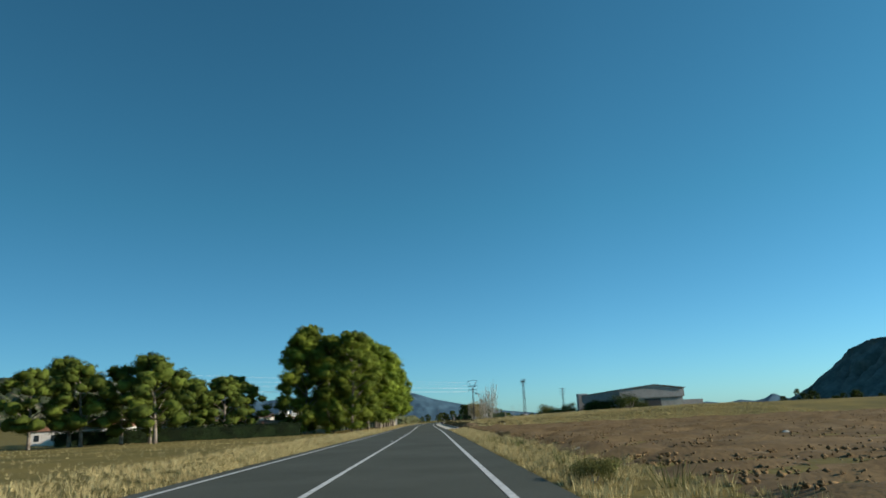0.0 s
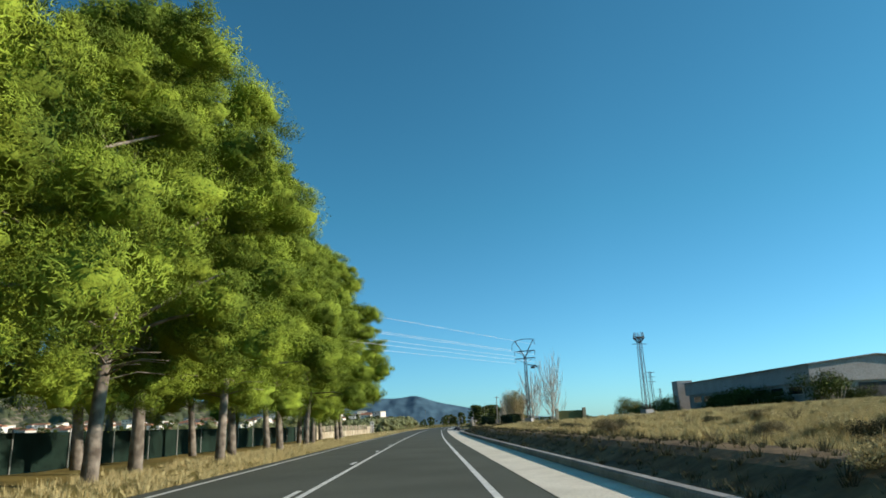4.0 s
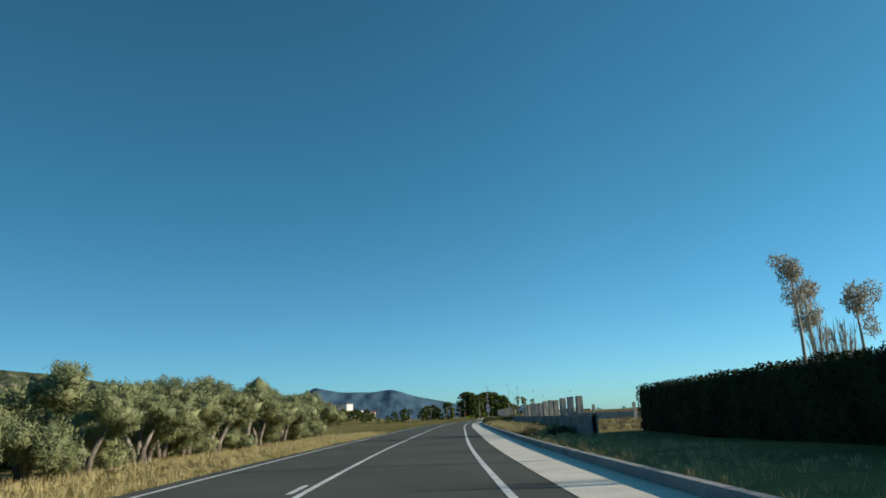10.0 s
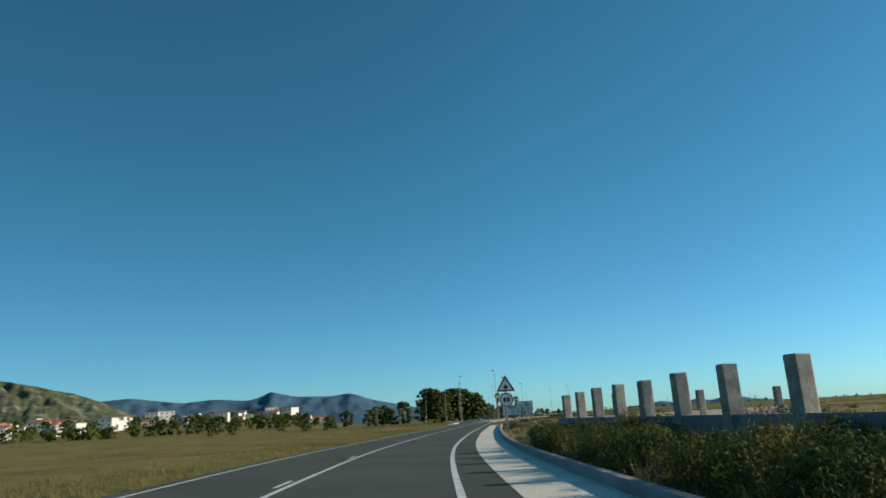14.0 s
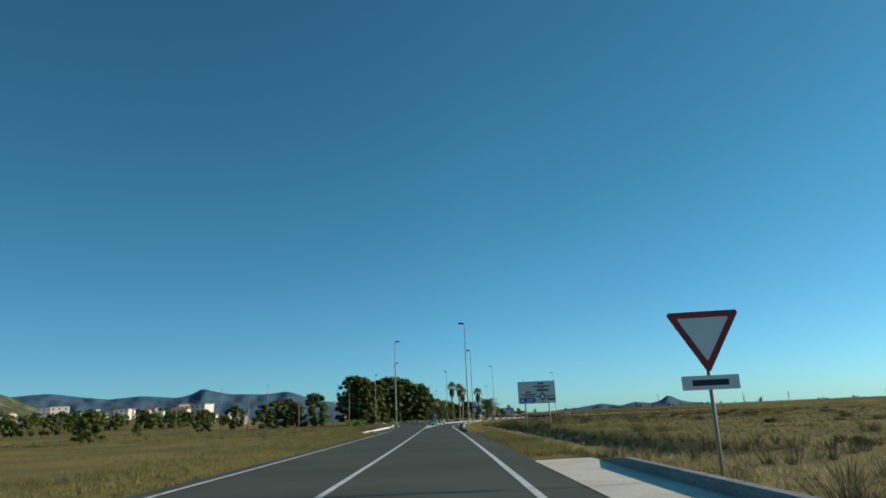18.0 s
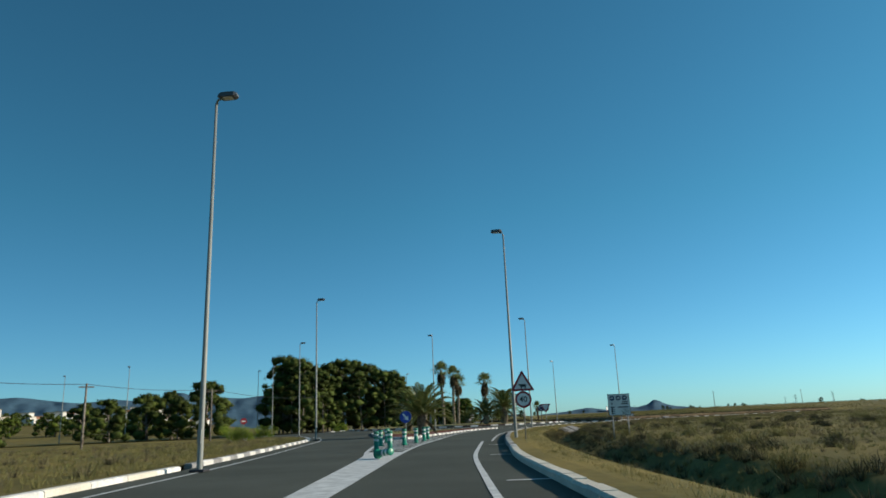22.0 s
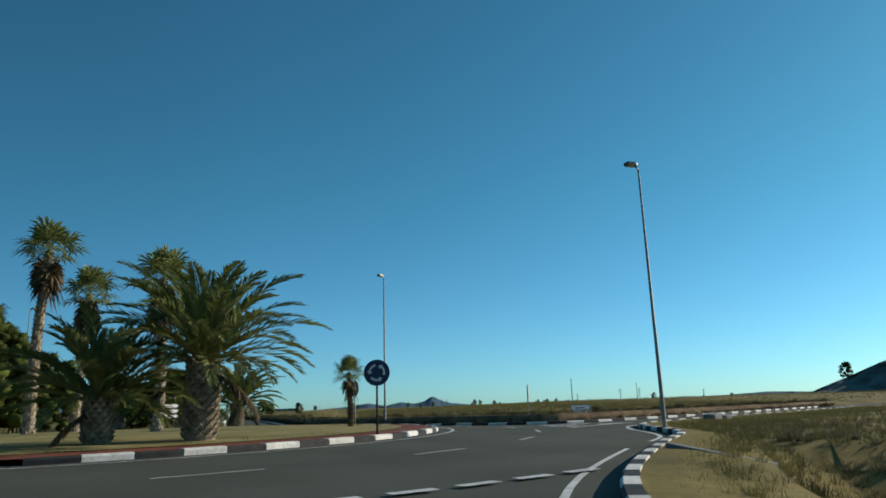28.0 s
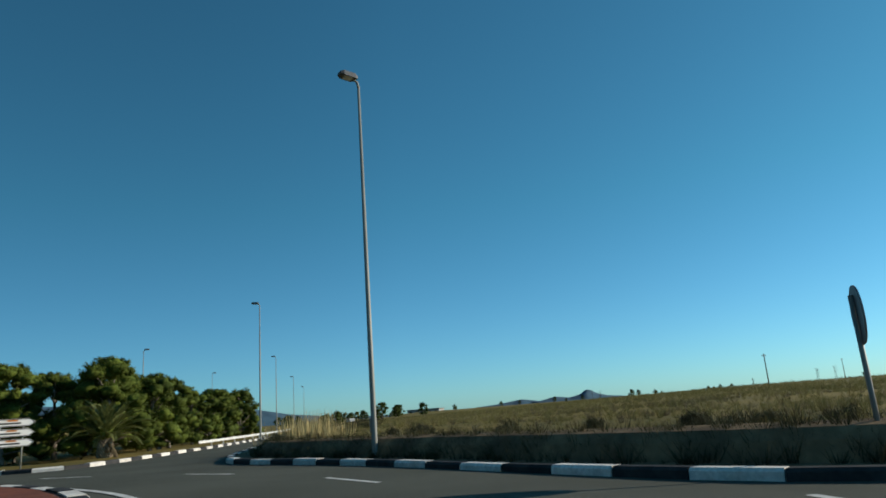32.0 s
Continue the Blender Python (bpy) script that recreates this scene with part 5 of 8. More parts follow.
# ================= street furniture =================
def lamp_post(h=12.0):
    lamp = thing("street_lamp", "tall galvanised lamp post with a flat grey head", "street lamp", "junction lamps")
    bm = bmesh.new()
    tube(bm, [(0, 0, -0.1), (0, 0, 0.02), (0, 0, 1.6), (0, 0, h - 0.25)], [0.098, 0.090, 0.084, 0.042], 12)
    part("pole", bm, STEEL, lamp, smooth=True)
    bm = bmesh.new()
    box(bm, (-0.22, -0.22, -0.04), (0.22, 0.22, 0.03), 0.01)
    part("base_plate", bm, STEEL_DARK, lamp)
    bm = bmesh.new()
    box(bm, (-0.06, -0.135, 0.75), (0.06, -0.09, 1.15), 0.008)
    part("hatch", bm, STEEL, lamp)
    bm = bmesh.new()
    tube(bm, [(0, 0, h - 0.3), (0.05, 0, h - 0.12), (0.3, 0, h - 0.05)], [0.045, 0.04, 0.035], 8)
    part("arm", bm, STEEL, lamp, smooth=True)
    bm = bmesh.new()
    head = [(0.06, -0.1, -0.02), (0.18, -0.17, -0.06), (0.62, -0.17, -0.05), (0.72, -0.12, 0.0)]
    lo = [bm.verts.new((x, s * y, h - 0.02 + z)) for x, y, z in head for s in (1, -1)]
    hi = [bm.verts.new((x * 0.98 + 0.01, s * y * 0.8, h + 0.1 + (0.0 if 0.1 < x < 0.7 else -0.04))) for x, y, z in head for s in (1, -1)]
    for i in range(3):
        a = 2 * i
        bm.faces.new((lo[a], lo[a + 2], lo[a + 3], lo[a + 1]))
        bm.faces.new((hi[a], hi[a + 1], hi[a + 3], hi[a + 2]))
        bm.faces.new((lo[a], hi[a], hi[a + 2], lo[a + 2]))
        bm.faces.new((lo[a + 1], lo[a + 3], hi[a + 3], hi[a + 1]))
    bm.faces.new((lo[0], lo[1], hi[1], hi[0]))
    bm.faces.new((lo[6], hi[6], hi[7], lo[7]))
    head_ob = part("head", bm, LAMP_CASE, lamp)
    bm = bmesh.new()
    box(bm, (0.24, -0.12, h - 0.09), (0.56, 0.12, h - 0.068), 0.006)
    part("lens", bm, SIGN_WHITE, head_ob)
    return lamp


def lamps():
    first = lamp_post()
    spots = [(22.4, 532.3, 165), (30.72, 569.85, 160), (42.63, 603.9, 150), (66.25, 632.0, 172), (65.92, 660.2, 205), (63.6, 702, 170), (67.0, 752, 170), (73.0, 803, 170), (79, 850, 170),
             (15.95, 553.6, -15), (19.5, 593.1, -10), (17.4, 623.4, -5), (11.9, 659.5, -60), (8.6, 668.5, -60), (34.4, 617.9, 120), (40.2, 688.3, 20), (49.5, 737.0, 0), (-11, 652.5, -90), (-26, 668.2, -90), (56.0, 783, 0)]
    for k, (x, y, a) in enumerate(spots):
        ob = first if k == 0 else copy_thing(first, Matrix())
        z = 0.13 if (x, y) == (34.4, 617.9) else max(0.06, float(ground_height(x, y)))
        at_place(ob, x, y, z, a, 0.98 if x > 60 else 1.03 if y < 600 and y > 540 else 1.0)


lamps()


def post(parent, x, z0, z1, y=0.03, r=0.035, mat=None):
    bm = bmesh.new()
    tube(bm, [(x, y, z0), (x, y, z1)], [r, r], 8)
    return part("post", bm, mat or STEEL, parent, smooth=True)


def slab(parent, name, outline, y0, y1, mat, label=""):
    return part(name, plate(bmesh.new(), outline, y0, y1), mat, parent, label)


def rounded(points, r, n=5):
    """A polygon with rounded corners."""
    out = []
    m = len(points)
    for i in range(m):
        p, a, b = Vector(points[i]), Vector(points[i - 1]), Vector(points[(i + 1) % m])
        u, v = (a - p).normalized(), (b - p).normalized()
        half = u.angle(v) / 2
        d = r / math.tan(half)
        c = p + (u + v).normalized() * (r / math.sin(half))
        s, e = p + u * d - c, p + v * d - c
        for k in range(n + 1):
            w = s.lerp(e, k / n).normalized() * r
            out.append(tuple(c + w))
    return out


def ring_outline(parent, name, outer, inner, y0, y1, mat):
    """A flat band between two outlines with as many points."""
    bm = bmesh.new()
    n = len(outer)
    f0, f1 = [[bm.verts.new((x, y0, z)) for x, z in o] for o in (outer, inner)], [[bm.verts.new((x, y1, z)) for x, z in o] for o in (outer, inner)]
    for i in range(n):
        j = (i + 1) % n
        bm.faces.new((f0[0][i], f0[0][j], f0[1][j], f0[1][i]))
        bm.faces.new((f1[0][i], f1[1][i], f1[1][j], f1[0][j]))
        bm.faces.new((f0[0][i], f1[0][i], f1[0][j], f0[0][j]))
        bm.faces.new((f0[1][i], f0[1][j], f1[1][j], f1[1][i]))
    return part(name, bm, mat, parent)


def text_part(parent, name, words, size, x, z, y, mat, align="CENTER"):
    cu = bpy.data.curves.new(name, "FONT")
    cu.body, cu.size, cu.align_x, cu.align_y, cu.extrude = words, size, align, "CENTER", 0.002
    cu.offset = 0.012 * size
    tmp = new(name, cu)
    bpy.context.view_layer.update()
    me = bpy.data.meshes.new_from_object(tmp.evaluated_get(bpy.context.evaluated_depsgraph_get()))
    bpy.data.objects.remove(tmp)
    me.materials.clear()
    me.materials.append(mat)
    me.transform(Matrix.Translation((x, y, z)) @ Matrix.Rotation(math.pi / 2, 4, "X"))
    ob = new(name, me)
    ob.parent = parent
    return ob


def disc_face(parent, cx, cz, r, y, ring=None, field=None, ring_w=0.16):
    slab(parent, "backing", disc(r, 36, cx, cz), y, y + 0.02, SIGN_GREY)
    if ring:
        ring_outline(parent, "rim", disc(r * 0.99, 36, cx, cz), disc(r * (1 - ring_w), 36, cx, cz), y - 0.008, y - 0.001, ring)
        slab(parent, "face", disc(r * (1 - ring_w), 36, cx, cz), y - 0.006, y - 0.001, field or SIGN_WHITE)
    else:
        slab(parent, "face", disc(r * 0.99, 36, cx, cz), y - 0.006, y - 0.001, field)


def tri_face(parent, side, cx, cz, y, down=False, field=None):
    h = side * 0.866
    s = -1 if down else 1
    def tri_pts(k):
        p = [(cx - side / 2 * k, cz - s * h / 3 * k), (cx + side / 2 * k, cz - s * h / 3 * k), (cx, cz + s * 2 * h / 3 * k)]
        return p[::-1] if down else p
    slab(parent, "backing", rounded(tri_pts(1.0), 0.045), y, y + 0.02, SIGN_GREY)
    ring_outline(parent, "rim", rounded(tri_pts(0.99), 0.045), rounded(tri_pts(0.70), 0.02), y - 0.008, y - 0.001, SIGN_RED)
    slab(parent, "face", rounded(tri_pts(0.70), 0.02), y - 0.006, y - 0.001, field or SIGN_WHITE)


def cow(parent, cx, cz, s, y):
    """A plain dark cattle shape."""
    pts = [(-0.53, 0.14), (-0.50, 0.25), (-0.45, 0.30), (-0.52, 0.37), (-0.47, 0.36), (-0.42, 0.31), (-0.37, 0.33), (-0.34, 0.29), (-0.22, 0.27), (0.05, 0.25), (0.33, 0.26), (0.41, 0.22), (0.46, 0.10), (0.48, -0.10),
           (0.455, -0.10), (0.43, 0.06), (0.40, 0.0), (0.39, -0.12), (0.41, -0.29), (0.355, -0.29), (0.33, -0.12), (0.31, -0.29), (0.26, -0.29), (0.25, -0.05), (0.18, -0.09), (-0.10, -0.08), (-0.11, -0.29), (-0.165, -0.29),
           (-0.175, -0.10), (-0.20, -0.29), (-0.255, -0.29), (-0.25, -0.06), (-0.31, 0.03), (-0.36, 0.12), (-0.43, 0.10)]
    bm = bmesh.new()
    vs = [bm.verts.new((cx + s * a, y, cz + s * b)) for a, b in pts]
    es = [bm.edges.new((vs[i], vs[(i + 1) % len(vs)])) for i in range(len(vs))]
    bmesh.ops.triangle_fill(bm, use_beauty=True, edges=es, normal=(0, -1, 0))
    part("emblem", bm, SIGN_BLACK, parent)


def bars(parent, rows, y, mat, name="lettering"):
    """Writing that cannot be made out: plain bars of (x0, x1, z, height)."""
    for x0, x1, z, h in rows:
        bm = bmesh.new()
        box(bm, (x0, y - 0.004, z - h / 2), (x1, y - 0.001, z + h / 2))
        part(name, bm, mat, parent)


def arrow_outline(cx, cz, s, ang):
    pts = [(-0.5, -0.11), (0.1, -0.11), (0.1, -0.32), (0.55, 0), (0.1, 0.32), (0.1, 0.11), (-0.5, 0.11)]
    c, d = math.cos(ang), math.sin(ang)
    return [(cx + s * (a * c - b * d), cz + s * (a * d + b * c)) for a, b in pts]


def signs():
    # cattle warning over a 40 limit
    s = thing("warning_sign", "cattle warning triangle over a 40 limit disc", "road sign")
    post(s, 0, -0.1, 3.4)
    tri_face(s, 1.30, 0, 2.90, 0.0)
    cow(s, 0.0, 2.77, 0.44, -0.009)
    disc_face(s, 0, 2.07, 0.445, 0.0, SIGN_RED, None, 0.25)
    text_part(s, "number", "40", 0.43, 0, 2.07, -0.0088, SIGN_BLACK)
    at_place(s, 30.45, 567.1, 0.08, -15)
    # directions board with three pictograms
    b = thing("information_board", "white board with three dark pictograms, place names and arrows", "road sign")
    slab(b, "backing", [(-0.72, 1.45), (0.72, 1.45), (0.72, 2.85), (-0.72, 2.85)], 0.0, 0.03, SIGN_GREY)
    slab(b, "face", rounded([(-0.71, 1.46), (0.71, 1.46), (0.71, 2.84), (-0.71, 2.84)], 0.05), -0.006, -0.001, SIGN_WHITE)
    ring_outline(b, "rim", rounded([(-0.71, 1.46), (0.71, 1.46), (0.71, 2.84), (-0.71, 2.84)], 0.05), rounded([(-0.69, 1.48), (0.69, 1.48), (0.69, 2.82), (-0.69, 2.82)], 0.04), -0.012, -0.007, SIGN_BLACK)
    for k in (-1, 0, 1):
        slab(b, "pictogram", disc(0.165, 24, -0.02 + 0.41 * k, 2.58), -0.011, -0.007, SIGN_NAVY)
        slab(b, "pictogram_figure", [(-0.11 + 0.41 * k, 2.54), (0.07 + 0.41 * k, 2.54), (0.05 + 0.41 * k, 2.63), (-0.09 + 0.41 * k, 2.63)], -0.014, -0.0115, SIGN_WHITE)
    for z in (1.98, 1.85, 1.71, 1.58):
        slab(b, "arrow", arrow_outline(-0.43, z, 0.26, math.pi), -0.011, -0.007, SIGN_BLACK)
    slab(b, "arrow", arrow_outline(-0.47, 2.22, 0.2, math.pi / 2), -0.011, -0.007, SIGN_BLACK)
    bars(b, [(0.22, 0.6, 2.32, 0.07), (0.16, 0.6, 2.19, 0.07), (-0.08, 0.6, 1.98, 0.07)], -0.0065, SIGN_BLACK)
    for z, w in ((1.85, "ALCOY"), (1.71, "ALICANTE"), (1.58, "MADRID")):
        text_part(b, "place_name", w, 0.115, 0.62, z, -0.009, SIGN_BLACK, "RIGHT")
    post(b, -0.5, -0.2, 1.5, 0.05, 0.045)
    post(b, 0.5, -0.2, 1.5, 0.05, 0.045)
    at_place(b, 37.1, 569.6, -0.17, -21, 0.88)
    # restrictions board
    r = thing("information_board", "wide grey-white board with three red-ringed discs on steel posts", "road sign")
    slab(r, "backing", [(-1.1, 1.35), (1.1, 1.35), (1.1, 2.45), (-1.1, 2.45)], 0.0, 0.04, SIGN_NAVY)
    slab(r, "face", [(-1.06, 1.39), (1.06, 1.39), (1.06, 2.41), (-1.06, 2.41)], -0.006, -0.001, SIGN_WHITE)
    for k in (-1, 0, 1):
        ring_outline(r, "ring", disc(0.23, 28, 0.1 + 0.66 * k, 1.72), disc(0.175, 28, 0.1 + 0.66 * k, 1.72), -0.011, -0.007, SIGN_RED_DARK)
        slab(r, "figure", rounded([(0.1 + 0.66 * k - 0.09, 1.67), (0.1 + 0.66 * k + 0.09, 1.67), (0.1 + 0.66 * k + 0.08, 1.79), (0.1 + 0.66 * k - 0.08, 1.79)], 0.02), -0.011, -0.007, SIGN_BLACK)
    bars(r, [(-0.45, 0.5, 2.27, 0.12)], -0.006, SIGN_RED_DARK)
    bars(r, [(-0.85, -0.7, 2.08, 0.06), (-0.62, -0.25, 2.08, 0.06), (-0.15, 0.02, 2.08, 0.06), (0.1, 0.5, 2.08, 0.06), (0.56, 0.95, 2.08, 0.06)], -0.006, SIGN_BLACK)
    post(r, -0.65, -0.2, 1.4, 0.06, 0.05)
    post(r, 0.65, -0.2, 1.4, 0.06, 0.05)
    at_place(r, 10.28, 443.0, 0.0, -17, 0.94)
    # roundabout board
    d = thing("direction_board", "large white roundabout direction board on two posts", "road sign")
    slab(d, "backing", rounded([(-1.75, 2.15), (1.75, 2.15), (1.75, 4.2), (-1.75, 4.2)], 0.08), 0.0, 0.05, SIGN_GREY)
    slab(d, "face", rounded([(-1.72, 2.18), (1.72, 2.18), (1.72, 4.17), (-1.72, 4.17)], 0.07), -0.006, -0.001, SIGN_WHITE)
    ring_outline(d, "roundabout_ring", disc(0.3, 30, 0.55, 2.75), disc(0.2, 30, 0.55, 2.75), -0.011, -0.007, SIGN_BLACK)
    for ang in (0, 90, 180, 270):
        c, q = math.cos(radians(ang)), math.sin(radians(ang))
        slab(d, "arm", arrow_outline(0.55 + 0.4 * c, 2.75 + 0.36 * q, 0.28, radians(ang)), -0.011, -0.007, SIGN_BLACK)
    slab(d, "blue_panel", [(-1.6, 2.27), (-0.15, 2.27), (-0.15, 2.68), (-1.6, 2.68)], -0.011, -0.007, SIGN_BLUE)
    slab(d, "orange_panel", [(-1.05, 3.12), (-0.5, 3.12), (-0.5, 3.3), (-1.05, 3.3)], -0.011, -0.007, SIGN_ORANGE)
    slab(d, "orange_panel", [(0.15, 3.88), (0.7, 3.88), (0.7, 4.05), (0.15, 4.05)], -0.011, -0.007, SIGN_ORANGE)
    bars(d, [(-0.3, 1.25, 3.72, 0.1), (0.2, 0.75, 3.55, 0.08), (-1.5, -0.05, 2.98, 0.09), (-1.2, -0.2, 2.82, 0.07), (1.05, 1.68, 2.82, 0.07)], -0.006, SIGN_BLACK)
    bars(d, [(0.0, 1.15, 3.36, 0.2)], -0.006, SIGN_GREY)
    bars(d, [(0.95, 1.7, 2.5, 0.14)], -0.006, SIGN_NAVY)
    bars(d, [(-1.5, -1.2, 2.47, 0.2), (-1.0, -0.3, 2.52, 0.08), (-1.0, -0.45, 2.39, 0.07)], -0.011, SIGN_WHITE)
    post(d, -1.1, -0.3, 2.3, 0.08, 0.06)
    post(d, 1.1, -0.3, 2.3, 0.08, 0.06)
    at_place(d, 26.22, 517.3, -0.06, -19, 1.02)
    # give-way signs
    y1 = thing("give_way_sign", "give-way triangle with a small plate on a steel post", "road sign")
    tri_face(y1, 1.25, 0, 2.5, 0.0, True)
    slab(y1, "plate", [(-0.47, 1.52), (0.47, 1.52), (0.47, 1.76), (-0.47, 1.76)], 0.0, 0.02, SIGN_WHITE)
    bars(y1, [(-0.3, 0.3, 1.64, 0.1)], -0.001, SIGN_BLACK)
    post(y1, 0, -0.2, 2.6, 0.045)
    at_place(y1, 12.98, 463.85, -0.05, -18)
    y2 = thing("give_way_sign", "give-way triangle backed by a round shield on a steel post", "road sign")
    tri_face(y2, 1.25, 0, 2.52, 0.0, True)
    slab(y2, "shield", disc(0.40, 30, 0, 2.36), 0.028, 0.04, SIGN_RED_DARK)
    post(y2, 0, -0.2, 2.4, 0.07)
    at_place(y2, 46.8, 611.1, -0.17, -28)
    # obligatory-direction disc on the splitter island
    a = thing("direction_sign", "blue disc with a white slanting arrow on a post", "road sign")
    disc_face(a, 0, 1.5, 0.45, 0.0, None, SIGN_BLUE)
    slab(a, "arrow", arrow_outline(0, 1.5, 0.62, radians(-48)), -0.011, -0.007, SIGN_WHITE)
    post(a, 0, -0.1, 1.5, 0.05)
    at_place(a, 26.2, 583.9, 0.12, -20)
    # roundabout disc
    q = thing("roundabout_sign", "blue roundabout disc with three circling white arrows", "road sign")
    disc_face(q, 0, 2.05, 0.46, 0.0, None, SIGN_NAVY)
    for k in range(3):
        base = math.radians(120 * k + 100)
        arc = [base + math.radians(70) * i / 8 for i in range(9)]
        pts = [(0.30 * math.cos(t), 2.05 + 0.30 * math.sin(t)) for t in arc]
        e = arc[-1]
        tip = (0.26 * math.cos(e + 0.42), 2.05 + 0.26 * math.sin(e + 0.42))
        pts += [(0.36 * math.cos(e), 2.05 + 0.36 * math.sin(e)), tip, (0.16 * math.cos(e), 2.05 + 0.16 * math.sin(e))]
        pts += [(0.22 * math.cos(t), 2.05 + 0.22 * math.sin(t)) for t in arc[::-1]]
        bm = bmesh.new()
        vs = [bm.verts.new((x, -0.009, z)) for x, z in pts]
        es = [bm.edges.new((vs[i], vs[(i + 1) % len(vs)])) for i in range(len(vs))]
        bmesh.ops.triangle_fill(bm, use_beauty=True, edges=es, normal=(0, -1, 0))
        part("arrow", bm, SIGN_WHITE, q)
    post(q, 0, -0.3, 2.1, 0.05, 0.04, STEEL_DARK)
    at_place(q, 53.6, 633.1, 0.45, -28)
    for x, y, ang, z, lab in ((59.3, 649.6, 92, 0.42, "round sign seen edge-on at the island kerb"), (71.3, 648.6, 52, 0.08, "round sign seen edge-on behind the kerb")):
        e = thing("round_sign", lab, "road sign")
        disc_face(e, 0, 2.1, 0.45, 0.0, SIGN_RED, SIGN_WHITE)
        post(e, 0, -0.2, 2.4, 0.05, 0.04)
        at_place(e, x, y, z, ang)
    # disc turned away beside the left verge, and the sign pair ahead of it
    k = thing("round_sign", "grey back of a round road sign on a post", "road sign")
    disc_face(k, 0, 2.25, 0.45, 0.0, SIGN_RED, SIGN_WHITE)
    post(k, 0, -0.2, 2.6, 0.05)
    at_place(k, -10.1, 377.5, 0.0, 175)
    w = thing("warning_sign", "warning triangle over a ringed disc on a post", "road sign")
    tri_face(w, 1.2, 0, 3.05, 0.0)
    slab(w, "emblem", disc(0.13, 16, 0, 2.98), -0.011, -0.007, SIGN_BLACK)
    disc_face(w, 0, 2.2, 0.44, 0.0, SIGN_RED)
    bars(w, [(-0.2, -0.03, 2.2, 0.28), (0.03, 0.2, 2.2, 0.28)], -0.006, SIGN_BLACK)
    post(w, 0, -0.2, 3.4, 0.05)
    at_place(w, 4.35, 411.0, 0.0, -5)
    f = thing("round_sign", "faded round sign on a short post beside a driveway", "road sign")
    disc_face(f, 0, 1.12, 0.29, 0.0, SIGN_FADED, SIGN_FADED)
    post(f, 0, -0.2, 1.25, 0.06, 0.06, CONCRETE)
    at_place(f, -2.45, 266.2, 0.0, 0)
    # finger posts
    for x, y, ang, rows, lab in ((75.2, 648.0, -4, (0.92, 0.58), "two white finger signs behind the kerb"), (52.2, 676.4, 22, (2.1, 1.65, 1.2), "three white finger signs with orange panels")):
        fp = thing("finger_sign", lab, "road sign")
        for i, z in enumerate(rows):
            dark = i == 1 and len(rows) == 2
            slab(fp, "finger", [(-0.75, z - 0.17), (0.7, z - 0.17), (0.92, z), (0.7, z + 0.17), (-0.75, z + 0.17)], 0.0, 0.03, SIGN_BLACK if dark else SIGN_WHITE)
            ring_outline(fp, "rim", [(-0.74, z - 0.16), (0.7, z - 0.16), (0.9, z), (0.7, z + 0.16), (-0.74, z + 0.16)], [(-0.71, z - 0.13), (0.68, z - 0.13), (0.85, z), (0.68, z + 0.13), (-0.71, z + 0.13)], -0.006, -0.001, SIGN_WHITE if dark else SIGN_BLACK)
            if dark:
                bars(fp, [(-0.6, 0.2, z + 0.06, 0.06), (-0.6, 0.2, z - 0.06, 0.06), (0.34, 0.58, z, 0.2)], -0.002, SIGN_WHITE)
            else:
                bars(fp, [(-0.5, 0.35, z - 0.03, 0.07)], -0.001, SIGN_BLACK)
            if len(rows) == 3:
                bars(fp, [(-0.2, 0.2, z + 0.09, 0.07)], -0.002, SIGN_ORANGE, "orange_panel")
        post(fp, -0.45, -0.2, rows[0], 0.06)
        post(fp, 0.45, -0.2, rows[0], 0.06)
        at_place(fp, x, y, 0.05, ang)
    st = thing("no_entry_sign", "red no-entry disc with a white bar", "road sign")
    disc_face(st, 0, 2.2, 0.42, 0.0, None, SIGN_RED)
    bars(st, [(-0.28, 0.28, 2.2, 0.14)], -0.006, SIGN_WHITE)
    post(st, 0, -0.2, 2.5, 0.05)
    at_place(st, 10.1, 627.0, 0.05, 10)


SIGN_NAVY = material("sign_navy", (0.018, 0.035, 0.12), 0.45, scale=2.0)
SIGN_RED_DARK = material("sign_dark_red", (0.06, 0.018, 0.022), 0.5, scale=2.0)
SIGN_FADED = material("sign_faded", (0.50, 0.40, 0.36), 0.7, colour2=(0.40, 0.33, 0.30), scale=4.0)
signs()


def bollards():
    b = thing("bollard", "green flexible bollard with white bands", "bollard", "gore bollards")
    bm = bmesh.new()
    tube(bm, [(0, 0, 0.0), (0, 0, 0.05), (0, 0, 0.06), (0, 0, 0.78), (0, 0, 0.79), (0, 0, 0.85), (0, 0, 0.86)], [0.17, 0.17, 0.118, 0.118, 0.126, 0.126, 0.112], 18)
    part("body", bm, BOLLARD_GREEN, b, smooth=True)
    for z in (0.42, 0.64):
        bm = bmesh.new()
        tube(bm, [(0, 0, z), (0, 0, z + 0.1)], [0.119, 0.119], 16, False)
        part("band", bm, SIGN_WHITE, b, smooth=True)
    spots = [(22.75, 563.2), (24.24, 569.6), (25.3, 572.4), (26.35, 576.0), (27.29, 580.3), (22.15, 563.4), (22.95, 569.8), (23.92, 576.1), (24.41, 579.9)]
    for k, (x, y) in enumerate(spots):
        at_place(b if k == 0 else copy_thing(b, Matrix()), x, y, 0.006, 37 * k)
    down = copy_thing(b, Matrix())
    tagged(down, "green banded bollard knocked over on the gore", "bollard", "gore bollards")
    down.matrix_basis = pose(21.55, 556.2, 0.165, 84, 0, 28)


bollards()


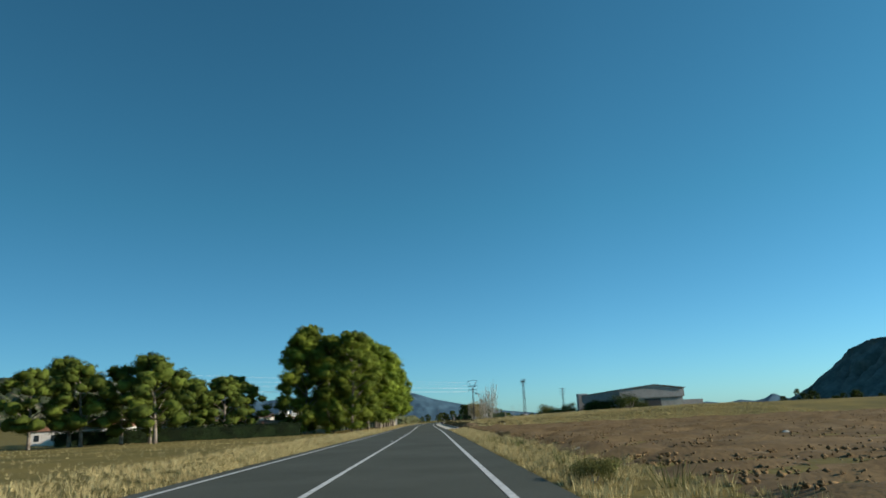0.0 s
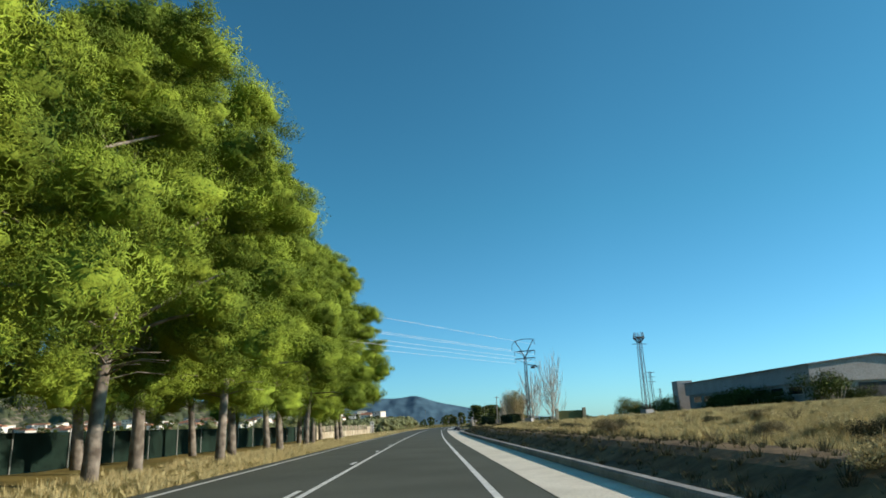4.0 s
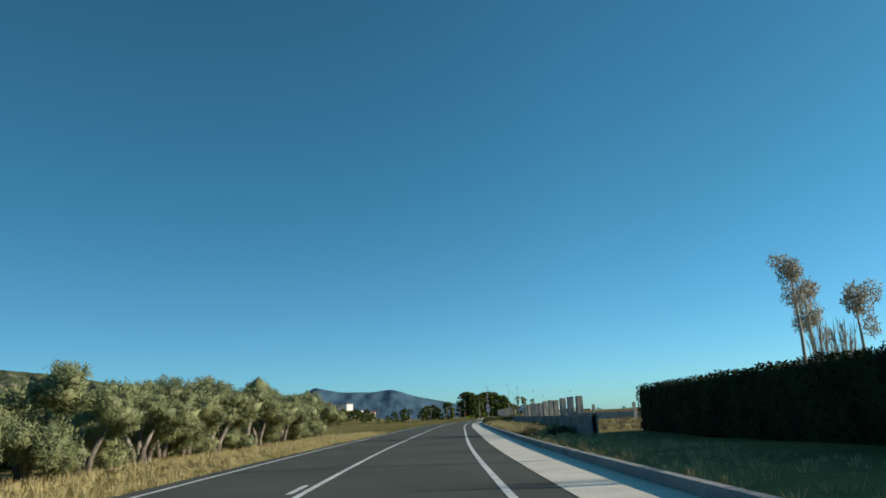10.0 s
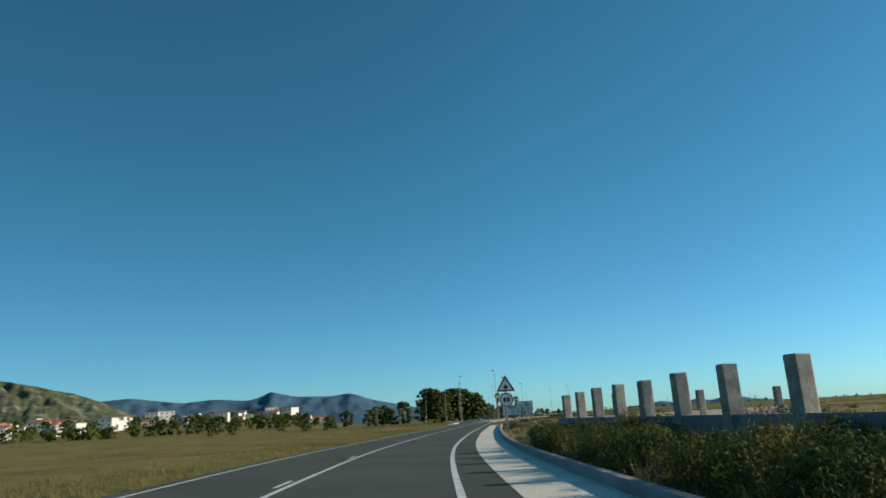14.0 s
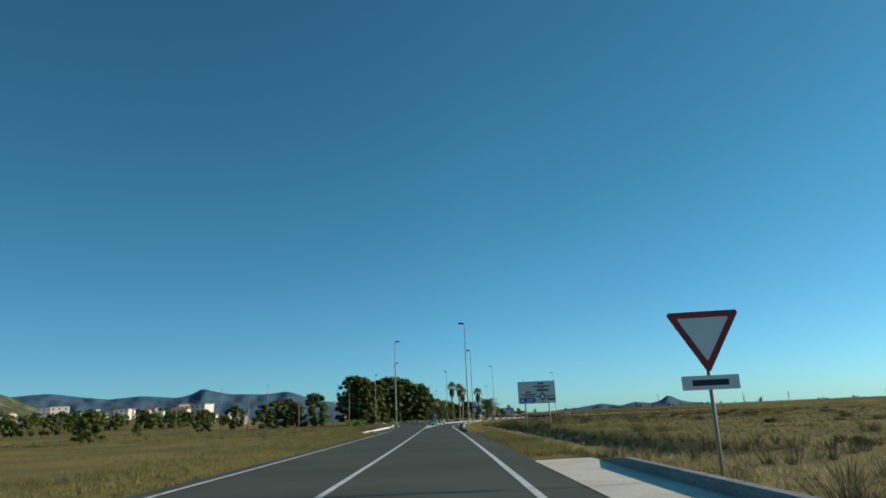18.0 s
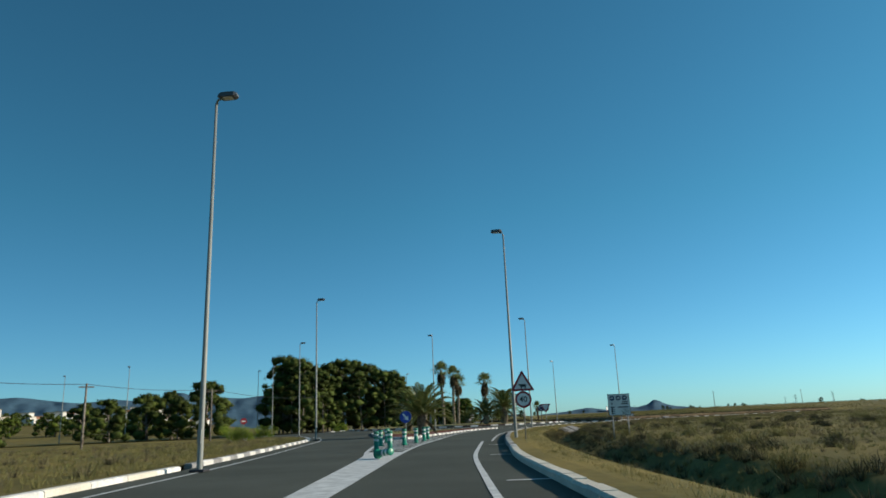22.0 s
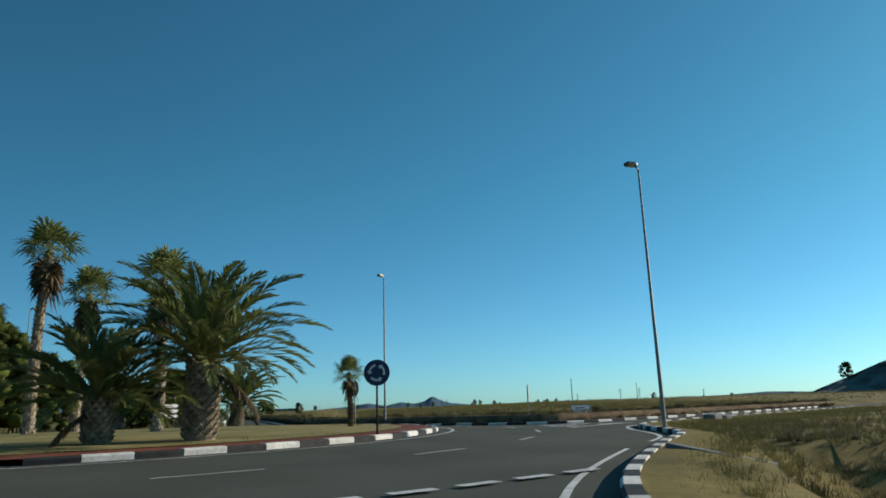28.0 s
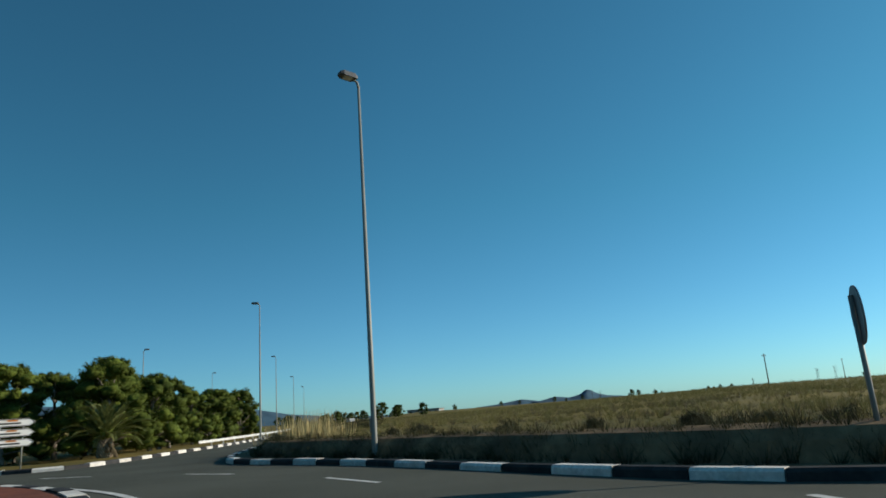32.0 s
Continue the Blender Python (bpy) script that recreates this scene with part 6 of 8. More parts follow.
# ================= power lines =================
def lattice(bm, h, w0, w1, steps, z0=0.0):
    """Four legs with crossed braces."""
    def corner(i, z):
        w = w0 + (w1 - w0) * z / h
        return Vector(((-1, 1, 1, -1)[i] * w, (-1, -1, 1, 1)[i] * w, z0 + z))
    for i in range(4):
        tube(bm, [corner(i, 0), corner(i, h)], [0.045, 0.035], 4)
    for s in range(steps):
        a, b = h * s / steps, h * (s + 1) / steps
        for i in range(4):
            j = (i + 1) % 4
            p, q = (corner(i, a), corner(j, b)) if s % 2 else (corner(j, a), corner(i, b))
            tube(bm, [p, q], [0.022, 0.022], 3, False)
            tube(bm, [corner(i, b), corner(j, b)], [0.018, 0.018], 3, False)


def pylon_y():
    p = thing("pylon", "dark steel lattice pylon with a forked head and cross arms", "pylon")
    bm = bmesh.new()
    lattice(bm, 9.4, 0.21, 0.15, 11)
    part("mast", bm, STEEL_DARK, p)
    bm = bmesh.new()
    for s in (-1, 1):
        tube(bm, [(0, 0, 9.2), (s * 0.5, 0, 10.3), (s * 1.55, 0, 12.0)], [0.09, 0.07, 0.06], 5)
        tube(bm, [(s * 0.25, 0, 9.9), (s * 1.0, 0, 10.25)], [0.05, 0.05], 4)
    tube(bm, [(-2.1, 0, 11.35), (-1.6, 0, 11.85), (-0.8, 0, 12.1), (0, 0, 12.15), (0.8, 0, 12.1), (1.6, 0, 12.0), (1.75, 0, 11.95)], [0.05] * 7, 5)
    part("head", bm, STEEL_DARK, p)
    for z, w in ((10.3, 1.7), (9.2, 1.65)):
        bm = bmesh.new()
        box(bm, (-w, -0.07, z - 0.06), (w, 0.07, z + 0.06), 0.01)
        for s in (-1, 1):
            tube(bm, [(s * 0.2, 0, z - 0.7), (s * w * 0.8, 0, z)], [0.03, 0.03], 4)
        part("cross_arm", bm, STEEL_DARK, p)
    for x, z in ((-2.05, 11.2), (1.7, 11.8), (-1.65, 10.2), (1.65, 10.2), (-1.6, 9.1), (1.6, 9.1)):
        bm = bmesh.new()
        for k in range(5):
            tube(bm, [(x, 0, z - 0.12 * k), (x, 0, z - 0.12 * k - 0.07)], [0.05, 0.07], 6)
        part("insulator", bm, STEEL_DARK, p)
    bm = bmesh.new()
    tube(bm, [(0.3, 0, 8.2), (1.6, 0, 8.0), (2.1, 0, 7.6)], [0.05, 0.1, 0.06], 5)
    box(bm, (0.9, -0.25, 7.6), (1.5, 0.25, 7.9))
    tube(bm, [(0.0, 0, 8.4), (1.3, 0, 8.0)], [0.04, 0.04], 4)
    part("switch", bm, STEEL_DARK, p)
    bm = bmesh.new()
    box(bm, (-0.5, -0.5, -1.5), (0.5, 0.5, 0.25), 0.03)
    part("footing", bm, CONCRETE_GREY, p)
    return p


def mast_pylon(h, label):
    p = thing("pylon", label, "pylon")
    bm = bmesh.new()
    lattice(bm, h - 0.5, 0.36, 0.22, 13)
    part("mast", bm, STEEL_DARK, p)
    bm = bmesh.new()
    for k in range(8):
        a = 2 * math.pi * k / 8
        tube(bm, [(0.2 * math.cos(a), 0.2 * math.sin(a), h - 1.4), (0.75 * math.cos(a), 0.75 * math.sin(a), h - 0.8), (0.6 * math.cos(a), 0.6 * math.sin(a), h)], [0.05, 0.06, 0.04], 4)
    tube(bm, [(0.75 * math.cos(a), 0.75 * math.sin(a), h - 0.8) for a in np.linspace(0, 6.28, 13)], [0.05] * 13, 4)
    tube(bm, [(-1.1, 0, h - 1.6), (1.1, 0, h - 1.6)], [0.05, 0.05], 4)
    part("head", bm, STEEL_DARK, p)
    bm = bmesh.new()
    box(bm, (-0.65, -0.65, -2.2), (0.65, 0.65, 0.2), 0.03)
    part("footing", bm, CONCRETE_GREY, p)
    return p


def small_pylon(h, label):
    p = thing("pylon", label, "pylon", "far pylons")
    bm = bmesh.new()
    lattice(bm, h, 0.5, 0.22, 9)
    part("mast", bm, STEEL_DARK, p)
    for z in (h - 0.1, h - 1.3, h - 2.5):
        bm = bmesh.new()
        tube(bm, [(-1.5, 0, z), (1.5, 0, z)], [0.07, 0.07], 4)
        part("cross_arm", bm, STEEL_DARK, p)
    return p


def wire(a, b, sag, name="cable", n=14, r=0.013, label="thin bright overhead cable", mat=None):
    bm = bmesh.new()
    a, b = Vector(a), Vector(b)
    tube(bm, [a.lerp(b, k / n) - Vector((0, 0, sag * 4 * (k / n) * (1 - k / n))) for k in range(n + 1)], [r] * (n + 1), 4, False)
    return tagged(part(name, bm, mat or CABLE, smooth=True), label, "cable", "overhead cables")


CABLE = material("aluminium_cable", (0.75, 0.76, 0.77), 0.5, 0.0, scale=2.0)


def power():
    at_place(pylon_y(), 7.4, 215.6, 1.23, -28, 0.96)
    at_place(mast_pylon(10.6, "round-headed dark lattice mast on the bank"), 22.6, 209, 1.75, 20)
    far = small_pylon(11.2, "far lattice pylon with three cross arms")
    at_place(far, 48.7, 296.1, 1.0, 25)
    for x, y, s in ((70, 360, 0.9), (330, 900, 1.1), (250, 830, 0.8), (410, 1050, 1.1), (340, 740, 0.8), (500, 1000, 1.2), (180, 860, 0.6), (260, 1000, 0.8)):
        at_place(copy_thing(far, Matrix()), x, y, 0.0, 30 + x, s * (0.75 if y > 500 else 1.0))
    # lines from the forked pylon across the road, over the pines
    tips = ((-2.05, 10.6), (1.7, 11.2), (-1.65, 9.6), (1.65, 9.6), (-1.6, 8.5), (1.6, 8.5))
    m = pose(7.4, 215.6, 1.23, 0, 0, -28) @ Matrix.Scale(0.96, 4)
    for k, (x, z) in enumerate(tips):
        a = m @ Vector((x, 0, z))
        wire(a, a + Vector((-62, -118.6, -1.9)), 0.15, r=0.013)
    # wooden poles
    for x, y, h in ((7.6, 291, 7.4), (0.2, 594.4, 5.6), (7.3, 617, 6.1), (-7.0, 571.8, 5.4), (-36, 655, 8.0), (150, 740, 5.5), (230, 800, 6)):
        w = thing("utility_pole", "weathered wooden utility pole", "pole", "utility poles")
        bm = bmesh.new()
        tube(bm, [(0, 0, -0.3), (0, 0, h)], [0.12, 0.08], 8)
        part("pole", bm, BARK, w, smooth=True)
        bm = bmesh.new()
        box(bm, (-0.6, -0.05, h - 0.35), (0.6, 0.05, h - 0.25), 0.01)
        part("crossbar", bm, BARK, w)
        at_place(w, x, y, None, 15)
    for a, b, sag in (((-14.2, 549.2, 5.1), (-7.0, 571.8, 5.3), 0.3), ((-7.0, 571.8, 5.3), (0.2, 594.4, 5.5), 0.3), ((0.2, 594.4, 5.5), (7.3, 617, 6.0), 0.3), ((7.3, 617, 6.0), (21.0, 660, 6.6), 0.7)):
        wire(Vector(a), Vector(b), sag, r=0.022, label="dark sagging cable between wooden poles", mat=STEEL_DARK)


power()


# ================= walls, fences, buildings =================
PILLAR = material("rough_pillar_blocks", (0.46, 0.41, 0.35), 0.95, colour2=(0.30, 0.27, 0.235), scale=2.5, fine=12, bump=0.35, bump_scale=18)


def pillars():
    """Unfinished roadside walls with square concrete pillars, and two cross walls behind them."""
    def post_at(ob, x, y):
        bm = bmesh.new()
        h = random.uniform(2.03, 2.12)
        box(bm, (-0.18, -0.18, -0.1), (0.18, 0.18, h), 0.025)
        for v in bm.verts:
            v.co += Vector((random.uniform(-0.012, 0.012), random.uniform(-0.012, 0.012), random.uniform(-0.015, 0.015)))
        p = part("pillar", bm, PILLAR, ob)
        p.matrix_basis = pose(x, y, 0, random.uniform(-0.6, 0.6), random.uniform(-0.6, 0.6), random.uniform(-3, 3))

    near = [(float(centre_x(y)) + 9.95, y) for y in np.arange(309.6, 347, 1.2)]
    second = [(4.30 + 0.045 * (y - 371.6), y) for y in np.arange(370.2, 403.4, 1.5)]
    runs = ((near, [(float(centre_x(y)) + 9.95, y) for y in np.arange(313.5, 346.5, 3.2)], "long low grey block wall with bare pillars"),
            (second, [(4.30 + 0.045 * 2.97 * k, 371.6 + 2.97 * k) for k in range(11)], "low grey block wall with bare pillars"),
            ([near[-1], (3.5, 358), second[0]], [], "plain low grey block wall"),
            ([(4.7, 369.2), (20.4, 365.3)], [(9.6, 367.95), (14.8, 366.7), (19.9, 365.4)], "grey cross wall with bare pillars"),
            ([(5.9, 402.4), (20.2, 407.1)], [(8.8, 403.35), (14.1, 405.1), (19.6, 406.9)], "grey cross wall with bare pillars"))
    for line, posts, lab in runs:
        ob = thing("pillar_wall", lab, "wall")
        ribbon("wall", np.array(line), [(-0.1, -0.1), (-0.1, 0.98), (0.1, 0.98), (0.1, -0.1)], CONCRETE_GREY, ob)
        for x, y in posts:
            post_at(ob, x, y)
    # a rough block shed wall behind
    w = thing("block_wall", "bare concrete block wall beside the hedge", "wall")
    bm = bmesh.new()
    box(bm, (2.2, 318, -0.1), (2.4, 313.4, 1.1))
    part("wall", bm, CONCRETE_GREY, w)


pillars()


def left_fence():
    """Cream rendered wall with a rail fence on top, and a gate."""
    line = np.array([(-20.1, y) for y in np.arange(198.5, 252.1, 1.0)])
    f = thing("garden_wall", "low stained cream wall with a slatted white rail", "fence")
    ribbon("wall", line, [(-0.1, -0.1), (-0.1, 0.85), (0.1, 0.85), (0.1, -0.1)], WALL_CREAM, f)
    for k, z in enumerate((1.05, 1.25, 1.45)):
        ribbon("rail", line[:-5], [(0.02, z - 0.045), (0.06, z - 0.045), (0.06, z + 0.045), (0.02, z + 0.045), (0.02, z - 0.045)], WALL_CREAM, f)
    for y in np.arange(198.5, 252.1, 4.8):
        x = float(np.interp(y, line[:, 1], line[:, 0]))
        bm = bmesh.new()
        box(bm, (x - 0.14, y - 0.14, -0.1), (x + 0.14, y + 0.14, 1.62), 0.015)
        part("post", bm, WALL_CREAM, f)
    bm = bmesh.new()
    box(bm, (-20.22, 246.9, 0.8), (-19.98, 251.9, 1.32), 0.02)
    part("end_wall", bm, WALL_CREAM, f, "taller stained end of the wall")
    g = thing("gate", "brown metal gate between white posts with lamps", "gate")
    for y in (252.2, 255.6):
        bm = bmesh.new()
        x = -19.9
        box(bm, (x - 0.14, y - 0.14, -0.1), (x + 0.14, y + 0.14, 1.95), 0.02)
        box(bm, (x - 0.19, y - 0.19, 1.9), (x + 0.19, y + 0.19, 2.0), 0.02)
        pst = part("gate_post", bm, WALL_WHITE, g)
        bm = bmesh.new()
        bmesh.ops.create_icosphere(bm, subdivisions=2, radius=0.13, matrix=Matrix.Translation((x, y, 2.14)))
        part("lamp_globe", bm, SIGN_WHITE, pst, smooth=True)
    bm = bmesh.new()
    box(bm, (-19.94, 252.35, 0.1), (-19.88, 255.45, 1.5), 0.01)
    part("leaf", bm, GATE_BROWN, g)
    # dark green netting behind the pines
    n = thing("mesh_fence", "dark green netting on posts behind the pines", "fence")
    line = np.array([(-20.6, y) for y in np.arange(118, 198.6, 2.0)])
    ribbon("netting", line, [(0, 0.0), (0, 1.55)], NET_DARK, n)
    for y in np.arange(118, 198, 4.0):
        bm = bmesh.new()
        tube(bm, [(-20.55, y, -0.1), (-20.55, y, 1.7)], [0.03, 0.03], 6)
        part("post", bm, STEEL, n)


GATE_BROWN = material("brown_gate", (0.10, 0.075, 0.055), 0.6, scale=2.0, fine=10)
NET_DARK = material("dark_netting", (0.012, 0.028, 0.02), 0.9, colour2=(0.008, 0.018, 0.013), scale=1.2)
left_fence()


def apron(pts, mat, label):
    """A driveway slab with its edges going down into the earth."""
    bm = bmesh.new()
    top = [bm.verts.new((float(x), y, 0.012)) for x, y in pts]
    low = [bm.verts.new((float(x), y, -0.2)) for x, y in pts]
    bm.faces.new(top)
    for i in range(len(pts)):
        j = (i + 1) % len(pts)
        bm.faces.new((low[i], low[j], top[j], top[i]))
    bmesh.ops.recalc_face_normals(bm, faces=bm.faces)
    tagged(part("driveway", bm, mat), label, "driveway", kind="structure")


def right_gate():
    g = thing("gate", "white barred gate on a concrete base", "gate")
    p0, p1 = Vector((2.3, 244.7, 0)), Vector((2.3, 237.7, 0))
    d = (p1 - p0) / 12
    for k in range(13):
        bm = bmesh.new()
        q = p0 + d * k
        r = 0.07 if k % 4 == 0 else 0.022
        box(bm, (q.x - r, q.y - r, 0.0), (q.x + r, q.y + r, 1.95 if k % 4 == 0 else 1.8), 0.005)
        part("post" if k % 4 == 0 else "bar", bm, WALL_WHITE, g)
    for z in (0.45, 1.15, 1.75):
        bm = bmesh.new()
        tube(bm, [(p0.x, p0.y, z), (p1.x, p1.y, z)], [0.03, 0.03], 6)
        part("rail", bm, WALL_WHITE, g)
    bm = bmesh.new()
    tube(bm, [(p0.x, p0.y, 0.45), (p0.x + d.x * 6, p0.y + d.y * 6, 1.75), (p1.x, p1.y, 0.45)], [0.03] * 3, 5)
    part("brace", bm, WALL_WHITE, g)
    bm = bmesh.new()
    vs = [(2.15, 244.7, 0), (2.15, 237.6, 0), (2.45, 237.6, 0), (2.45, 244.7, 0)]
    lo = [bm.verts.new((x, y, -0.1)) for x, y, z in vs]
    hi = [bm.verts.new((x, y, 0.32)) for x, y, z in vs]
    bm.faces.new(hi)
    for i in range(4):
        bm.faces.new((lo[i], lo[(i + 1) % 4], hi[(i + 1) % 4], hi[i]))
    part("base", bm, CONCRETE, g)
    # driveway apron
    pts = [(centre_x(237.6) + 4.4, 237.6), (centre_x(262.5) + 4.4, 262.5), (-0.5, 262), (2.2, 258), (2.0, 238), (centre_x(237) + 5.6, 237.6)]
    apron(pts, DRIVE, "dusty grey concrete driveway apron")
    pts = [(centre_x(213.8) + 4.4, 213.8), (centre_x(226.8) + 4.4, 226.8), (0.9, 227.5), (1.8, 214)]
    apron(pts, CONCRETE, "pale sandy concrete driveway apron")
    box_t = thing("utility_box", "pale rendered utility cabinet beside the road", "cabinet")
    bm = bmesh.new()
    box(bm, (-0.6, -0.25, -0.1), (0.6, 0.25, 1.5), 0.02)
    part("body", bm, WALL_CREAM, box_t)
    bm = bmesh.new()
    box(bm, (-0.45, -0.27, 0.2), (0.45, -0.255, 1.3), 0.005)
    part("door", bm, SIGN_GREY, box_t)
    at_place(box_t, 6.2, 226.5, None, 10)
    gb = thing("garden_wall", "low olive-painted wall behind the bank", "wall")
    bm = bmesh.new()
    box(bm, (14.0, 232, -0.2), (18.3, 232.3, 2.5), 0.02)
    part("wall", bm, WALL_OLIVE, gb)
    for x in (13.6, 18.2):
        bm = bmesh.new()
        box(bm, (x, 231.7, -0.2), (x + 0.5, 232.4, 2.9), 0.02)
        part("pillar", bm, WALL_CREAM, gb)
    c = thing("planter", "squat dark domed barrel beside the driveway", "barrel")
    bm = bmesh.new()
    tube(bm, [(0, 0, -0.1), (0, 0, 0.28), (0, 0, 0.46), (0, 0, 0.56), (0, 0, 0.6)], [0.58, 0.6, 0.5, 0.3, 0.05], 18)
    part("body", bm, STEEL_DARK, c, smooth=True)
    at_place(c, -2.95, 238.4, 0.0)


DRIVE = material("dusty_concrete", (0.27, 0.262, 0.245), 0.9, colour2=(0.20, 0.195, 0.185), scale=0.5, fine=6, bump=0.3)
WALL_OLIVE = material("olive_wall", (0.16, 0.17, 0.08), 0.9, colour2=(0.12, 0.13, 0.06), scale=0.8)
right_gate()


def hall():
    """Long industrial hall: pale lower walls, a dark overhanging upper band, a low gable and a corner tower."""
    h = thing("warehouse", "long grey industrial hall with a low gabled roof", "building")
    bm = bmesh.new()
    box(bm, (0.5, 0.5, -1.5), (21.5, 58, 3.6))
    part("wall", bm, WALL_GREY, h, "pale lower wall")
    bm = bmesh.new()
    gable = [(0, 3.4), (22, 3.4), (22, 6.3), (12, 7.6), (0, 6.4)]
    a = [bm.verts.new((x, 0, z)) for x, z in gable]
    b = [bm.verts.new((x, 59, z)) for x, z in gable]
    bm.faces.new(a)
    bm.faces.new(b[::-1])
    for i in range(3):
        j = (0, 1, 4)[i]
        k = (1, 2, 0)[i]
        bm.faces.new((a[j], b[j], b[k], a[k]))
    part("upper_wall", bm, HALL_WALL, h, "brown-grey sheet cladding")
    bm = bmesh.new()
    r0 = [bm.verts.new((x, y, z)) for y in (-0.5, 59.5) for x, z in ((-0.5, 6.5), (12, 7.8), (22.5, 6.42))]
    r1 = [bm.verts.new((v.co.x, v.co.y, v.co.z - 0.18)) for v in r0]
    for s in (0, 1):
        bm.faces.new((r0[s], r0[s + 1], r0[s + 4], r0[s + 3]))
        bm.faces.new((r1[s], r1[s + 3], r1[s + 4], r1[s + 1]))
        bm.faces.new((r0[s], r1[s], r1[s + 1], r0[s + 1]))
    bm.faces.new((r0[0], r0[3], r1[3], r1[0]))
    bm.faces.new((r0[2], r1[2], r1[5], r0[5]))
    part("roof", bm, HALL_ROOF, h)
    bm = bmesh.new()
    box(bm, (-0.6, 62.5, -1.5), (3.4, 66.5, 7.4), 0.03)
    part("tower", bm, HALL_WALL, h)
    # flat dark panel in place of the bay's unlit inside
    bm = bmesh.new()
    box(bm, (8.4, 0.42, -1.2), (14, 0.49, 3.0), 0.02)
    part("door", bm, STEEL_DARK, h, "dark panel standing for the unlit inside of a bay")
    for k in range(8):
        bm = bmesh.new()
        box(bm, (0.42, 4 + 6.6 * k, 1.6), (0.49, 8.4 + 6.6 * k, 2.9), 0.01)
        w = part("window", bm, GLASS_DARK, h)
        bm = bmesh.new()
        box(bm, (0.34, 3.9 + 6.6 * k, 1.45), (0.49, 8.5 + 6.6 * k, 1.57))
        part("sill", bm, CONCRETE, w)
    bm = bmesh.new()
    box(bm, (22.2, 20, -1.5), (36, 40, 2.6), 0.02)
    part("annex", bm, HALL_WALL, h, "low flat-roofed annex")
    h.matrix_basis = pose(57.3, 232.4, 2.1, 0, 0, 1.5)


WALL_GREY = material("grey_render", (0.40, 0.39, 0.36), 0.85, colour2=(0.31, 0.30, 0.28), scale=0.4, fine=5)
hall()


def house(storeys, wide, deep, flat):
    h = thing("house", "white rendered house with a flat roof" if flat else "white rendered house with a tiled roof", "house", "town houses")
    top = 3.0 * storeys
    bm = bmesh.new()
    box(bm, (-wide / 2, -deep / 2, -2), (wide / 2, deep / 2, top))
    part("wall", bm, WALL_WHITE, h)
    bm = bmesh.new()
    if flat:
        box(bm, (-wide / 2 - 0.15, -deep / 2 - 0.15, top), (wide / 2 + 0.15, deep / 2 + 0.15, top + 0.5))
        part("roof", bm, WALL_CREAM, h)
    else:
        e = 0.4
        vs = [bm.verts.new(p) for p in ((-wide / 2 - e, -deep / 2 - e, top), (wide / 2 + e, -deep / 2 - e, top), (wide / 2 + e, deep / 2 + e, top), (-wide / 2 - e, deep / 2 + e, top), (-wide / 2 - e, 0, top + 1.7), (wide / 2 + e, 0, top + 1.7))]
        for q in ((0, 1, 5, 4), (2, 3, 4, 5), (0, 4, 3), (1, 2, 5), (0, 3, 2, 1)):
            bm.faces.new([vs[i] for i in q])
        part("roof", bm, ROOF_TILE, h)
    n = max(2, int(wide / 3.2))
    for s in range(storeys):
        for k in range(n):
            x = -wide / 2 + wide * (k + 0.5) / n
            bm = bmesh.new()
            box(bm, (x - 0.5, -deep / 2 - 0.03, 3 * s + 0.9), (x + 0.5, -deep / 2 + 0.02, 3 * s + 2.2))
            part("window", bm, GLASS_DARK, h)
    return h


